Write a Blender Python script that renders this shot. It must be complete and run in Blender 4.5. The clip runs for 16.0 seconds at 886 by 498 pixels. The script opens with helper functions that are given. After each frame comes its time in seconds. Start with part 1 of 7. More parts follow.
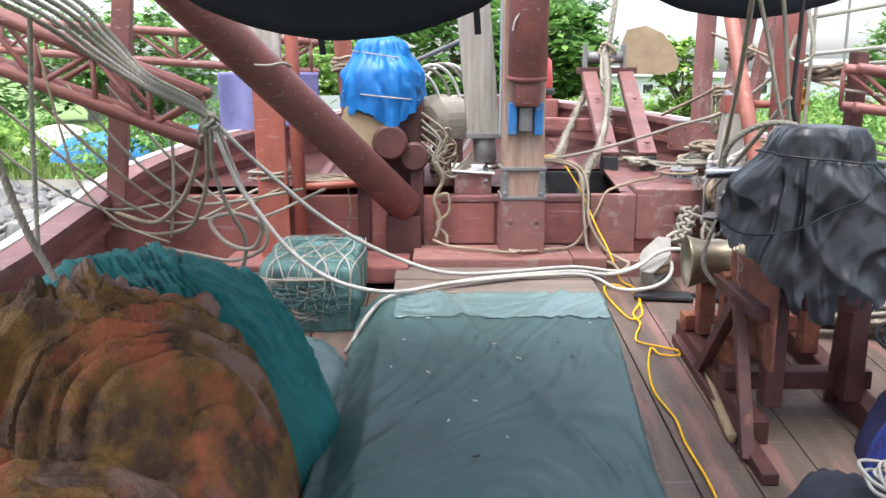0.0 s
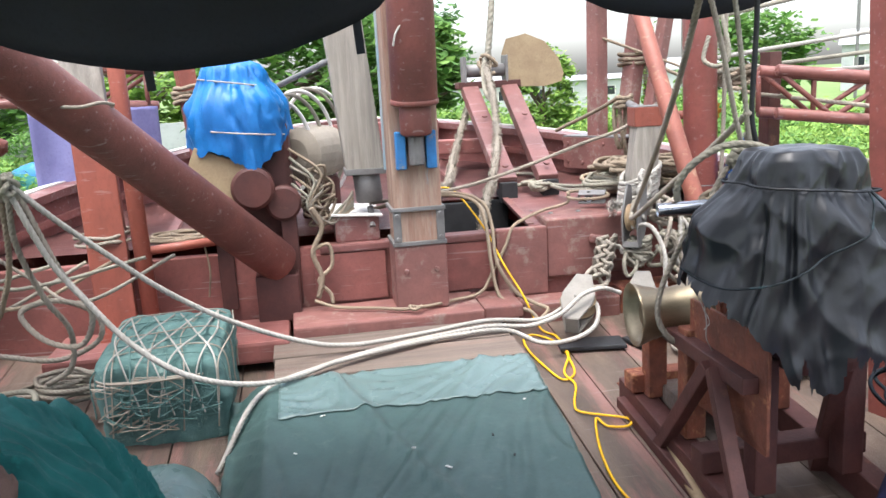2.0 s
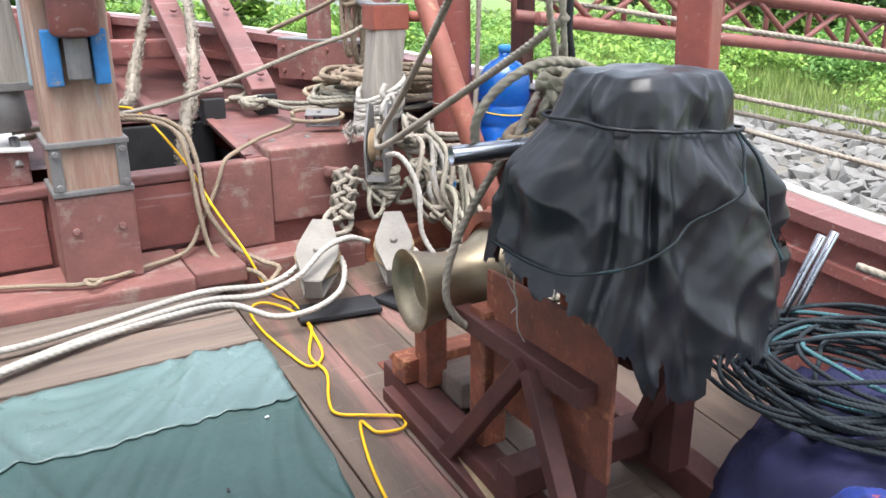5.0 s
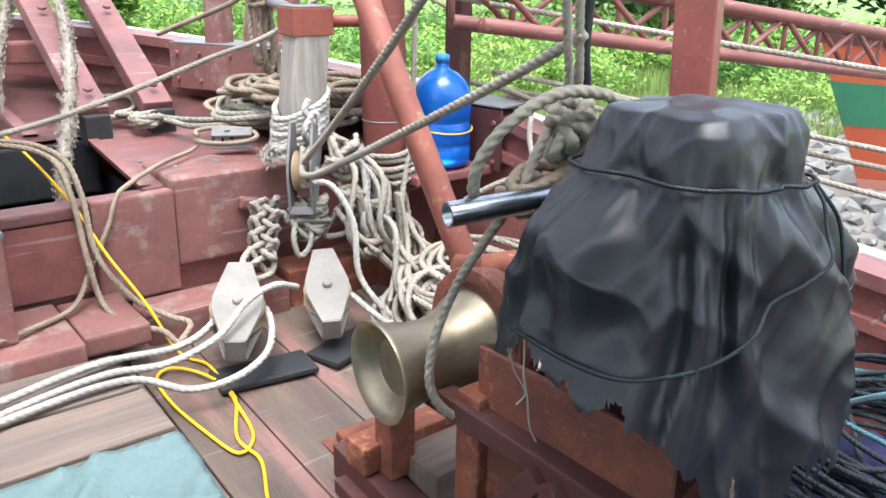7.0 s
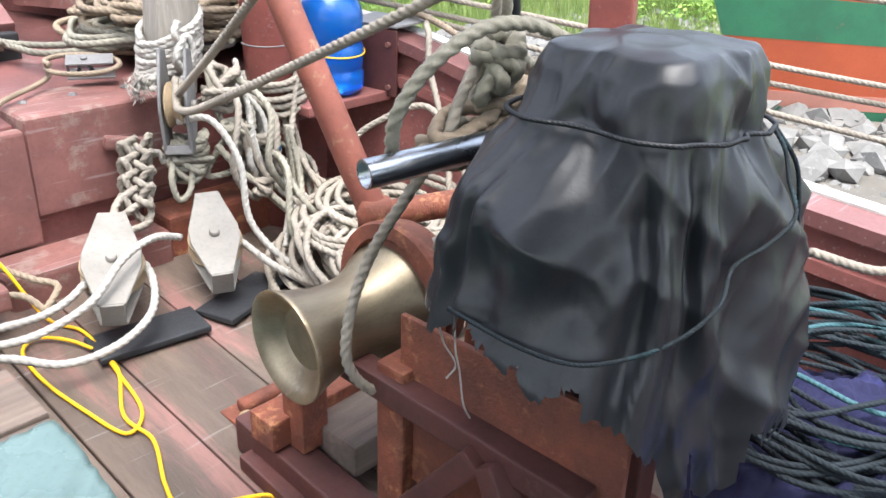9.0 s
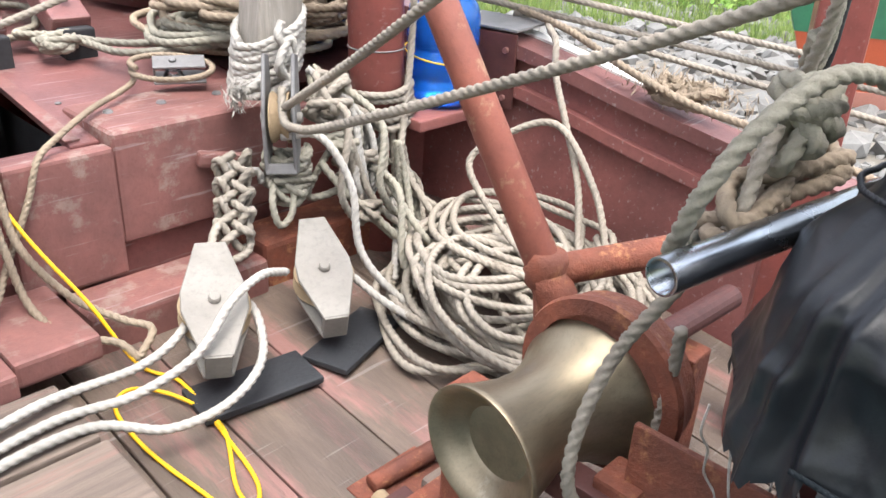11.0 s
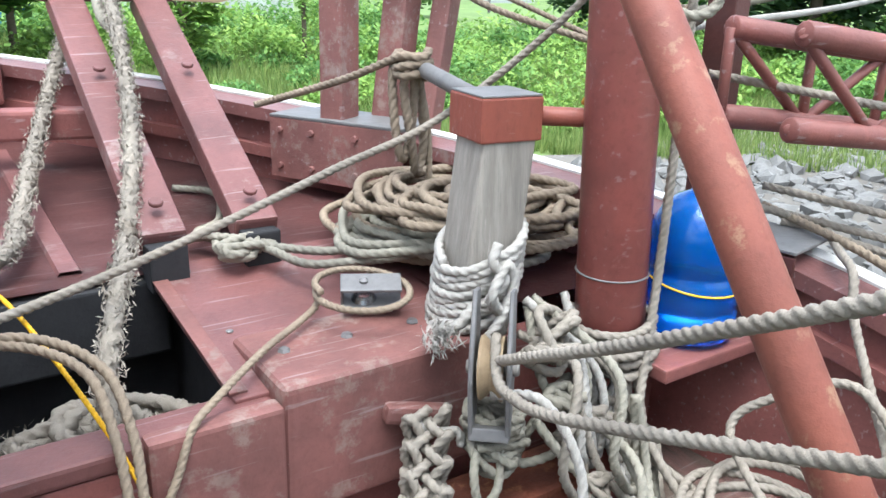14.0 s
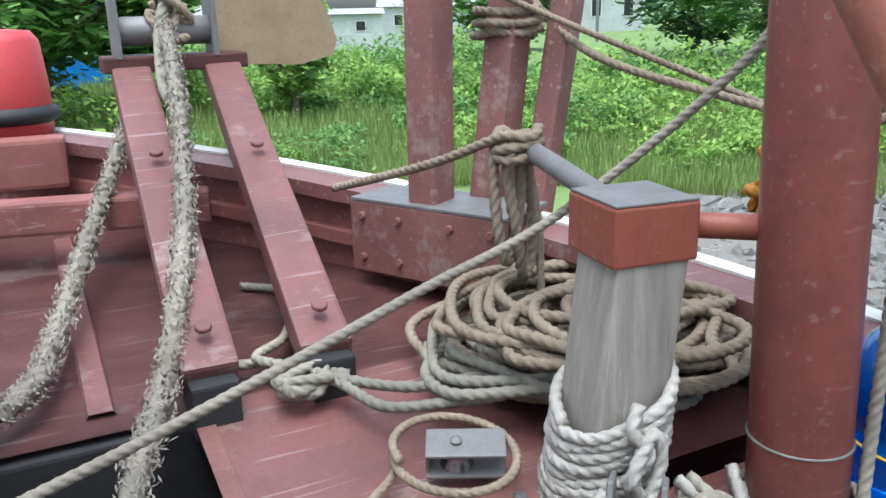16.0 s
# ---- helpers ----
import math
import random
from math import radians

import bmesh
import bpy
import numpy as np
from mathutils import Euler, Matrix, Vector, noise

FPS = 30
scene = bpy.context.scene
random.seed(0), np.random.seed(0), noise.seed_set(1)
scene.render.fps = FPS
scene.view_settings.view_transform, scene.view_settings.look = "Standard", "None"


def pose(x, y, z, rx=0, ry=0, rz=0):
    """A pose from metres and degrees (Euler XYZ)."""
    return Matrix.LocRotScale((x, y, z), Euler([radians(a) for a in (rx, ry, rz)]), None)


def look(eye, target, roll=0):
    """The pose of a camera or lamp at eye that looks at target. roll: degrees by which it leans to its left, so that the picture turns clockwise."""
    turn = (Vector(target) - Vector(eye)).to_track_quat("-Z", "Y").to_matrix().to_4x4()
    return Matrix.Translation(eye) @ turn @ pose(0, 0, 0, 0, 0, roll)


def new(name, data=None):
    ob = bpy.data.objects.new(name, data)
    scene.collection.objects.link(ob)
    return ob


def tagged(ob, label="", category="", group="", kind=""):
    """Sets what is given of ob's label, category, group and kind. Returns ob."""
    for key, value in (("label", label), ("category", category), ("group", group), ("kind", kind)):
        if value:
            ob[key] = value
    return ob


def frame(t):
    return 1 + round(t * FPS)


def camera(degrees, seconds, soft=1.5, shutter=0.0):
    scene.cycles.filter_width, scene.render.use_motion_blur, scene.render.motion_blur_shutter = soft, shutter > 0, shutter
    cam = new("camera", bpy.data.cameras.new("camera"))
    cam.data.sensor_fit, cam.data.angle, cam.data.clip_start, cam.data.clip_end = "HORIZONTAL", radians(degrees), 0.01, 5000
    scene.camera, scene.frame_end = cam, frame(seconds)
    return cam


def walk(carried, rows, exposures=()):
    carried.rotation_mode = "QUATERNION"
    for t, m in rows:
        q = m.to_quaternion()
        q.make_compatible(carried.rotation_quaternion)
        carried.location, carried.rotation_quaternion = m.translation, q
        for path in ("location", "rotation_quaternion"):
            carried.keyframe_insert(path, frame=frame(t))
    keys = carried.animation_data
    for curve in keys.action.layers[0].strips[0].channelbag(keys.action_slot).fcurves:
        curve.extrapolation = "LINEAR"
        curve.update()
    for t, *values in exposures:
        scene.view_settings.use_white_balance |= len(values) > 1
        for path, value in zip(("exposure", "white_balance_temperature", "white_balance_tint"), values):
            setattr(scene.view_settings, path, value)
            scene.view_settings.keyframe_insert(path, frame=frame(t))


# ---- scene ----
cam = camera(56.8, 16.0)
METRES, EYE, TILT, LEAN, TURN = 5.0, 1.6, -12.0, 0.0, 0.0
ROWS = [
    (0.0, 0.0, 0.0, 0.0, -0.0, 0.0, -0.0),
    (0.5, -0.0031, 0.044, 0.0081, -2.46, 0.07, 0.8),
    (1.0, -0.0278, 0.0939, 0.0246, -4.85, 0.11, 0.54),
    (1.5, -0.0326, 0.1235, 0.0364, -7.07, 0.29, 1.22),
    (2.0, -0.0139, 0.1785, 0.0503, -9.07, 0.51, 5.02),
    (2.5, -0.0094, 0.2112, 0.055, -8.57, 0.22, 5.64),
    (3.0, -0.0137, 0.2625, 0.0669, -8.49, -0.05, 5.17),
    (3.5, -0.0181, 0.2992, 0.0753, -9.89, -1.09, 4.37),
    (4.0, -0.0097, 0.3155, 0.0781, -15.42, -3.09, 3.96),
    (4.5, 0.0114, 0.3475, 0.0777, -23.98, -6.36, 5.6),
    (7.0, 0.0414, 0.497, 0.1121, -38.35, -9.64, 6.66),
    (7.5, 0.0648, 0.5093, 0.1173, -40.71, -10.5, 7.48),
    (8.0, 0.0661, 0.5114, 0.1149, -43.19, -13.16, 8.21),
    (10.5, 0.0621, 0.6277, 0.1443, -49.22, -18.22, 4.92),
    (11.0, 0.0693, 0.6538, 0.1469, -45.57, -17.99, 5.86),
    (11.5, 0.0959, 0.6847, 0.1568, -37.14, -16.99, 5.01),
    (12.0, 0.103, 0.6932, 0.1596, -35.78, -16.26, 3.61),
    (12.5, 0.1082, 0.7029, 0.1624, -34.12, -15.88, 4.13),
    (13.0, 0.1119, 0.7203, 0.162, -34.03, -16.76, 3.98),
    (13.5, 0.1218, 0.7539, 0.169, -32.81, -16.77, 4.03),
    (14.0, 0.1346, 0.778, 0.198, -33.74, -8.62, 5.32),
    (14.5, 0.1361, 0.7959, 0.2096, -34.5, -5.7, 6.31),
    (15.0, 0.1534, 0.8223, 0.2133, -33.44, -4.75, 7.25),
    (15.5, 0.1842, 0.8521, 0.223, -28.23, -5.1, 6.91),
    (16.0, 0.1989, 0.8746, 0.2318, -26.25, -5.73, 6.69),
]
walk(cam, [(t, pose(0, 0, EYE, TILT, LEAN, TURN) @ pose(METRES * x, METRES * y, METRES * z, 90 + pitch, roll, yaw)) for t, x, y, z, yaw, pitch, roll in ROWS],
     exposures=[(0.0, 0.72, 6250, 10), (3.5, 0.68, 6450, 10), (7.5, 0.9, 6100, 8), (10.5, 0.95, 6450, 10), (11.5, 0.7, 6450, 10), (13.0, 0.68, 6050, 7), (14.0, 0.55, 5850, 5), (14.5, 0.45, 5850, 5), (15.0, 0.15, 5850, 5), (16.0, 0.1, 5750, 4)])

# ---- world and light: thin bright overcast ----
world = bpy.data.worlds.new("world")
scene.world = world
world.use_nodes = True
wn, wl = world.node_tree.nodes, world.node_tree.links
wn.clear()
sky = wn.new("ShaderNodeTexSky")
sky.sky_type = "NISHITA"
sky.sun_disc = False
sky.sun_elevation, sky.sun_rotation = radians(74), radians(211)
sky.air_density, sky.dust_density = 1.0, 4.0
grey = wn.new("ShaderNodeHueSaturation")
grey.inputs["Saturation"].default_value = 0.46
back = wn.new("ShaderNodeBackground")
back.inputs["Strength"].default_value = 0.42
wout = wn.new("ShaderNodeOutputWorld")
wl.new(sky.outputs[0], grey.inputs["Color"])
wl.new(grey.outputs[0], back.inputs["Color"])
wl.new(back.outputs[0], wout.inputs["Surface"])
sun = new("sun", bpy.data.lights.new("sun", "SUN"))
sun.data.energy, sun.data.angle, sun.data.color = 1.5, radians(40), (1.0, 0.98, 0.96)
sun.matrix_world = look((0, 0, 0), (0.14, 0.24, -0.95))

# ---- materials ----
def mat(name, a, b=None, c=None, rough=0.7, metal=0.0, scale=6.0, fine=60.0, bump=0.3, wear=0.5, wear_scale=3.0,
        stretch=(1, 1, 1), spec=0.4, per_piece=0.0, grime=0.0, scuff=0.0):
    """Two-scale procedural surface: colour a mottled with b, worn to c in patches, with a fine bump."""
    m = bpy.data.materials.new(name)
    m.use_nodes = True
    n, l = m.node_tree.nodes, m.node_tree.links
    p = n["Principled BSDF"]
    p.inputs["Metallic"].default_value = metal
    p.inputs["Specular IOR Level"].default_value = spec
    tc = n.new("ShaderNodeTexCoord")
    mp = n.new("ShaderNodeMapping")
    mp.inputs["Scale"].default_value = stretch
    l.new(tc.outputs["Object"], mp.inputs["Vector"])

    def noise_node(sc, detail, rg=0.6):
        k = n.new("ShaderNodeTexNoise")
        k.inputs["Scale"].default_value, k.inputs["Detail"].default_value, k.inputs["Roughness"].default_value = sc, detail, rg
        l.new(mp.outputs[0], k.inputs["Vector"])
        return k

    def ramp(src, lo, hi):
        r = n.new("ShaderNodeMapRange")
        r.inputs["From Min"].default_value, r.inputs["From Max"].default_value = lo, hi
        l.new(src, r.inputs["Value"])
        return r.outputs[0]

    def mix(f, x, y):
        k = n.new("ShaderNodeMix")
        k.data_type = "RGBA"
        l.new(f, k.inputs[0]) if not isinstance(f, float) else None
        if isinstance(f, float):
            k.inputs[0].default_value = f
        for s, v in ((6, x), (7, y)):
            if isinstance(v, tuple):
                k.inputs[s].default_value = (*v, 1)
            else:
                l.new(v, k.inputs[s])
        return k.outputs[2]

    b = b or tuple(v * 0.7 for v in a)
    big, small = noise_node(scale, 6), noise_node(fine, 4, 0.7)
    col = mix(ramp(big.outputs[0], 0.35, 0.65), a, b)
    dark = tuple(v * 0.55 for v in a)
    fm = n.new("ShaderNodeMath")
    fm.operation = "MULTIPLY"
    fm.inputs[1].default_value = 0.45
    l.new(ramp(small.outputs[0], 0.5, 0.72), fm.inputs[0])
    col = mix(fm.outputs[0], col, dark)
    if c:
        w = noise_node(wear_scale, 9, 0.72)
        col = mix(ramp(w.outputs[0], 0.72 - 0.3 * wear, 0.80 - 0.3 * wear), col, c)
    if grime:
        gn = noise_node(1.7, 10, 0.68)
        gm = n.new("ShaderNodeMath")
        gm.operation = "MULTIPLY"
        gm.inputs[1].default_value = grime
        l.new(ramp(gn.outputs[0], 0.46, 0.64), gm.inputs[0])
        col = mix(gm.outputs[0], col, tuple(0.32 * v + 0.012 for v in a))
    if scuff:
        vm = n.new("ShaderNodeMapping")
        vm.inputs["Rotation"].default_value = (0.3, 0.5, 0.6)
        vm.inputs["Scale"].default_value = (2.0, 38.0, 30.0)
        l.new(tc.outputs["Object"], vm.inputs["Vector"])
        sn = n.new("ShaderNodeTexNoise")
        sn.inputs["Scale"].default_value, sn.inputs["Detail"].default_value = 1.6, 5
        l.new(vm.outputs[0], sn.inputs["Vector"])
        sm = n.new("ShaderNodeMath")
        sm.operation = "MULTIPLY"
        sm.inputs[1].default_value = scuff
        l.new(ramp(sn.outputs[0], 0.62, 0.70), sm.inputs[0])
        col = mix(sm.outputs[0], col, tuple(min(0.5, 0.45 * v + 0.24) for v in a))
    if per_piece:
        oi = n.new("ShaderNodeObjectInfo")
        hs = n.new("ShaderNodeHueSaturation")
        l.new(ramp(oi.outputs["Random"], 0, 1), hs.inputs["Value"])
        rr = hs.inputs["Value"].links[0].from_node
        rr.inputs["To Min"].default_value, rr.inputs["To Max"].default_value = 1 - per_piece, 1 + per_piece
        l.new(col, hs.inputs["Color"])
        col = hs.outputs[0]
    l.new(col, p.inputs["Base Color"])
    rm = n.new("ShaderNodeMapRange")
    rm.inputs["To Min"].default_value, rm.inputs["To Max"].default_value = max(rough - 0.15, 0.03), min(rough + 0.15, 1)
    l.new(big.outputs[0], rm.inputs["Value"])
    l.new(rm.outputs[0], p.inputs["Roughness"])
    if bump:
        bp = n.new("ShaderNodeBump")
        bp.inputs["Strength"].default_value, bp.inputs["Distance"].default_value = bump, 0.006
        am = n.new("ShaderNodeMath")
        am.operation = "ADD"
        l.new(small.outputs[0], am.inputs[0])
        l.new(big.outputs[0], am.inputs[1])
        l.new(am.outputs[0], bp.inputs["Height"])
        l.new(bp.outputs[0], p.inputs["Normal"])
    return m


M_RED = mat("red_oxide_paint", (0.275, 0.10, 0.086), (0.205, 0.077, 0.068), (0.32, 0.215, 0.18), rough=0.55, wear=0.35, scale=4, wear_scale=5, grime=0.55, scuff=0.5)
M_REDTOP = mat("faded_red_paint", (0.20, 0.084, 0.077), (0.155, 0.066, 0.06), (0.25, 0.18, 0.165), rough=0.45, wear=0.5, scale=3, wear_scale=4, grime=0.55, scuff=0.5)
M_REDWORN = mat("worn_red_timber", (0.235, 0.10, 0.086), (0.18, 0.08, 0.07), (0.255, 0.175, 0.15), rough=0.6, wear=0.58, scale=5, wear_scale=7, grime=0.55, scuff=0.5)
M_POST = mat("orange_red_post_paint", (0.31, 0.085, 0.055), (0.24, 0.065, 0.045), (0.3, 0.16, 0.12), rough=0.5, wear=0.25, stretch=(1, 1, 0.5), grime=0.4, scuff=0.3)
M_MASTRED = mat("glossy_red_mast_paint", (0.255, 0.076, 0.062), (0.21, 0.063, 0.053), (0.34, 0.17, 0.14), rough=0.38, wear=0.2, fine=40, bump=0.12, grime=0.4, scuff=0.3)
M_RUST = mat("rusty_red_steel", (0.25, 0.075, 0.04), (0.12, 0.04, 0.026), (0.34, 0.15, 0.07), rough=0.75, wear=0.55, scale=9, wear_scale=14, bump=0.9, grime=0.75)
# Dark red, deepened further to include the shade below the winch cover.
M_DARKRED = mat("dark_red_shaded_steel", (0.09, 0.031, 0.026), (0.055, 0.021, 0.019), (0.15, 0.065, 0.043), rough=0.6, wear=0.4)
M_PLANK = mat("deck_plank_wood", (0.19, 0.145, 0.118), (0.115, 0.088, 0.07), (0.20, 0.112, 0.092), rough=0.7, wear=0.45, scale=5, wear_scale=3.5, stretch=(0.35, 6, 6), fine=45, bump=0.6, per_piece=0.14, grime=0.5)
M_DECK = mat("worn_red_deck_boards", (0.16, 0.118, 0.092), (0.105, 0.078, 0.06), (0.235, 0.125, 0.108), rough=0.48, wear=0.68, scale=2.6, wear_scale=1.6, stretch=(3.2, 0.45, 2), fine=45, bump=0.6, per_piece=0.10, grime=0.7, scuff=0.35)
M_GREYWOOD = mat("weathered_grey_wood", (0.37, 0.335, 0.29), (0.26, 0.235, 0.205), (0.44, 0.41, 0.365), rough=0.8, wear=0.4, stretch=(6, 6, 0.4), fine=40, bump=0.7, grime=0.5)
M_MASTWOOD = mat("worn_mast_timber", (0.36, 0.26, 0.20), (0.27, 0.15, 0.11), (0.24, 0.34, 0.40), rough=0.75, wear=0.35, stretch=(4, 4, 0.5), fine=40, bump=0.5, wear_scale=2, grime=0.5)
M_BLUEWOOD = mat("pale_blue_worn_paint", (0.22, 0.34, 0.42), (0.30, 0.32, 0.32), (0.36, 0.29, 0.24), rough=0.7, wear=0.5, stretch=(4, 4, 0.6))
M_BOOM = mat("brown_red_boom_paint", (0.215, 0.076, 0.062), (0.165, 0.062, 0.053), (0.285, 0.205, 0.17), rough=0.5, wear=0.3, wear_scale=5, grime=0.55, scuff=0.5)
M_ROPE = mat("cream_rope", (0.355, 0.315, 0.26), (0.27, 0.235, 0.19), (0.205, 0.17, 0.13), rough=0.9, wear=0.45, scale=3, fine=180, bump=0.6, wear_scale=2, grime=0.45)
M_WROPE = mat("white_rope", (0.47, 0.45, 0.41), (0.385, 0.36, 0.32), (0.29, 0.26, 0.215), rough=0.9, wear=0.35, scale=3, fine=180, bump=0.6, wear_scale=3, grime=0.45)
M_TROPE = mat("tan_rope", (0.33, 0.262, 0.188), (0.25, 0.195, 0.14), (0.175, 0.135, 0.10), rough=0.9, wear=0.45, scale=3, fine=180, bump=0.6, wear_scale=3, grime=0.45)
M_GROPE = mat("grey_green_rope", (0.34, 0.315, 0.25), (0.25, 0.235, 0.19), (0.40, 0.36, 0.28), rough=0.9, wear=0.45, scale=4, fine=180, bump=0.6, grime=0.45)
M_YELLOW = mat("yellow_cord", (0.85, 0.50, 0.01), (0.75, 0.42, 0.01), rough=0.5, fine=200, bump=0.3)
M_DROPE = mat("dark_teal_rope", (0.012, 0.02, 0.026), (0.009, 0.013, 0.018), (0.025, 0.055, 0.065), rough=0.8, wear=0.5, fine=150)
M_TEALROPE = mat("light_teal_rope", (0.06, 0.15, 0.17), (0.04, 0.1, 0.12), rough=0.8, fine=150)
M_BLACKTARP = mat("black_vinyl_tarp", (0.013, 0.015, 0.019), (0.018, 0.020, 0.024), (0.05, 0.053, 0.058), rough=0.36, wear=0.26, scale=4, wear_scale=5, bump=0.12, spec=0.42)
M_AWNING = mat("navy_awning_cloth", (0.012, 0.014, 0.02), (0.016, 0.02, 0.03), rough=0.8, bump=0.2)
M_GREENMAT = mat("dark_green_tarpaulin", (0.056, 0.102, 0.096), (0.046, 0.088, 0.083), (0.08, 0.125, 0.118), rough=0.46, wear=0.35, scale=2.5, wear_scale=5, bump=0.15, spec=0.3, grime=0.4, scuff=0.05)
M_MATPALE = mat("pale_green_tarpaulin", (0.115, 0.175, 0.17), (0.095, 0.15, 0.145), rough=0.28, scale=3, bump=0.12, spec=0.5)
M_TEAL = mat("teal_net_cloth", (0.004, 0.125, 0.118), (0.003, 0.085, 0.082), (0.008, 0.165, 0.15), rough=0.75, scale=6, fine=250, bump=0.5)
M_STAIN = mat("rust_stained_canvas", (0.175, 0.092, 0.018), (0.085, 0.043, 0.013), (0.20, 0.075, 0.03), rough=0.8, wear=0.42, scale=7, wear_scale=5, fine=30, bump=1.0)
for node in M_STAIN.node_tree.nodes:
    if node.type == "BUMP":
        node.inputs["Distance"].default_value = 0.022


def add_stain(m, colour, scale, lo, hi, seed):
    """One more layer of soft stains over a surface."""
    n, l = m.node_tree.nodes, m.node_tree.links
    p = n["Principled BSDF"]
    src = p.inputs["Base Color"].links[0].from_socket
    tc = n.new("ShaderNodeTexCoord")
    mp = n.new("ShaderNodeMapping")
    mp.inputs["Location"].default_value = (seed, 0, 0)
    l.new(tc.outputs["Object"], mp.inputs["Vector"])
    k = n.new("ShaderNodeTexNoise")
    k.inputs["Scale"].default_value, k.inputs["Detail"].default_value, k.inputs["Roughness"].default_value = scale, 8, 0.62
    l.new(mp.outputs[0], k.inputs["Vector"])
    r = n.new("ShaderNodeMapRange")
    r.inputs["From Min"].default_value, r.inputs["From Max"].default_value = lo, hi
    r.inputs["To Max"].default_value = 0.85
    l.new(k.outputs[0], r.inputs["Value"])
    x = n.new("ShaderNodeMix")
    x.data_type = "RGBA"
    l.new(r.outputs[0], x.inputs[0])
    l.new(src, x.inputs[6])
    x.inputs[7].default_value = (*colour, 1)
    l.new(x.outputs[2], p.inputs["Base Color"])


add_stain(M_STAIN, (0.04, 0.02, 0.012), 6.0, 0.48, 0.60, 3)
add_stain(M_STAIN, (0.21, 0.13, 0.11), 2.2, 0.53, 0.63, 11)
add_stain(M_STAIN, (0.29, 0.078, 0.032), 2.8, 0.53, 0.63, 27)
M_CRATENET = mat("green_mesh_net", (0.12, 0.225, 0.21), (0.075, 0.155, 0.145), (0.23, 0.32, 0.29), rough=0.85, wear=0.45, scale=14, fine=160, bump=1.0, wear_scale=18)
M_BRASS = mat("dull_brass", (0.33, 0.275, 0.19), (0.25, 0.205, 0.14), (0.40, 0.35, 0.27), rough=0.40, metal=0.85, wear=0.4, scale=5, bump=0.08, stretch=(0.5, 3, 3), grime=0.35)
M_STEEL = mat("polished_steel_pipe", (0.42, 0.44, 0.47), (0.33, 0.35, 0.38), rough=0.25, metal=1.0, bump=0.03)
M_GREYSTEEL = mat("dull_galvanised_steel", (0.21, 0.205, 0.2), (0.155, 0.15, 0.148), (0.19, 0.13, 0.095), rough=0.58, metal=0.35, wear=0.35, bump=0.15)
M_BLOCK = mat("pale_block_cheek_paint", (0.225, 0.21, 0.185), (0.175, 0.16, 0.14), (0.145, 0.112, 0.085), rough=0.55, wear=0.3, scale=6, bump=0.15, wear_scale=6, grime=0.45)
M_RUBBER = mat("black_rubber", (0.016, 0.017, 0.02), (0.025, 0.027, 0.03), (0.10, 0.1, 0.1), rough=0.6, wear=0.25, bump=0.4)
M_BLUETARP = mat("bright_blue_tarp", (0.010, 0.165, 0.47), (0.008, 0.115, 0.36), (0.045, 0.27, 0.56), rough=0.45, wear=0.35, scale=5, bump=0.25)
M_BLUEPAINT = mat("blue_bracket_paint", (0.03, 0.20, 0.48), (0.03, 0.14, 0.34), (0.2, 0.2, 0.2), rough=0.5, wear=0.4, wear_scale=12)
M_TAN = mat("tan_panel", (0.33, 0.25, 0.15), (0.25, 0.18, 0.11), rough=0.8)
M_WHITE = mat("chalky_white_paint", (0.66, 0.65, 0.62), (0.52, 0.5, 0.47), (0.40, 0.33, 0.28), rough=0.7, wear=0.4, scale=6)
M_LILAC = mat("lilac_cloth", (0.22, 0.22, 0.42), (0.17, 0.17, 0.35), rough=0.8)
M_NAVY = mat("navy_work_cloth", (0.014, 0.015, 0.065), (0.009, 0.01, 0.04), (0.028, 0.03, 0.11), rough=0.85, fine=200, bump=0.5)
M_DARKNET = mat("dark_net_heap", (0.018, 0.020, 0.032), (0.03, 0.033, 0.045), rough=0.9, fine=120, bump=1.0)
M_STONE = mat("rubble_stone", (0.20, 0.195, 0.182), (0.13, 0.127, 0.118), (0.27, 0.265, 0.25), rough=0.9, wear=0.45, scale=3, fine=25, bump=0.8)
M_MUD = mat("mud_and_gravel", (0.17, 0.155, 0.13), (0.11, 0.10, 0.085), (0.28, 0.27, 0.25), rough=0.95, wear=0.5, scale=0.6, fine=9, bump=1.0, wear_scale=4)
M_GRASSLAND = mat("grass_ground", (0.15, 0.23, 0.06), (0.11, 0.17, 0.05), (0.21, 0.26, 0.085), rough=0.95, wear=0.5, scale=0.25, fine=6, bump=1.0, wear_scale=0.7)
# Even near-black grey for the well lining, davit feet and scraps.
M_DARKHOLE = mat("near_black_grey", (0.03, 0.03, 0.032), (0.02, 0.02, 0.022), rough=0.8)
M_WALL = mat("grey_render_wall", (0.42, 0.44, 0.43), (0.34, 0.36, 0.35), (0.5, 0.5, 0.48), rough=0.9, scale=0.6, fine=6, wear_scale=0.5)
M_ROOF = mat("grey_roof_sheet", (0.36, 0.37, 0.38), (0.28, 0.29, 0.30), rough=0.7, scale=1, fine=8)
M_GLASSDARK = mat("dark_window_glass", (0.03, 0.035, 0.04), rough=0.15, bump=0)
M_ORANGE = mat("orange_hull_paint", (0.40, 0.085, 0.035), (0.34, 0.07, 0.03), (0.30, 0.12, 0.07), rough=0.5, wear=0.3, scale=1.5)
M_GREENHULL = mat("green_hull_paint", (0.035, 0.17, 0.085), (0.03, 0.12, 0.065), (0.12, 0.13, 0.08), rough=0.5, wear=0.35, scale=1.5)
M_ORANGEPALE = mat("faded_red_hull_stripe", (0.45, 0.20, 0.15), (0.36, 0.16, 0.12), rough=0.6, scale=2)


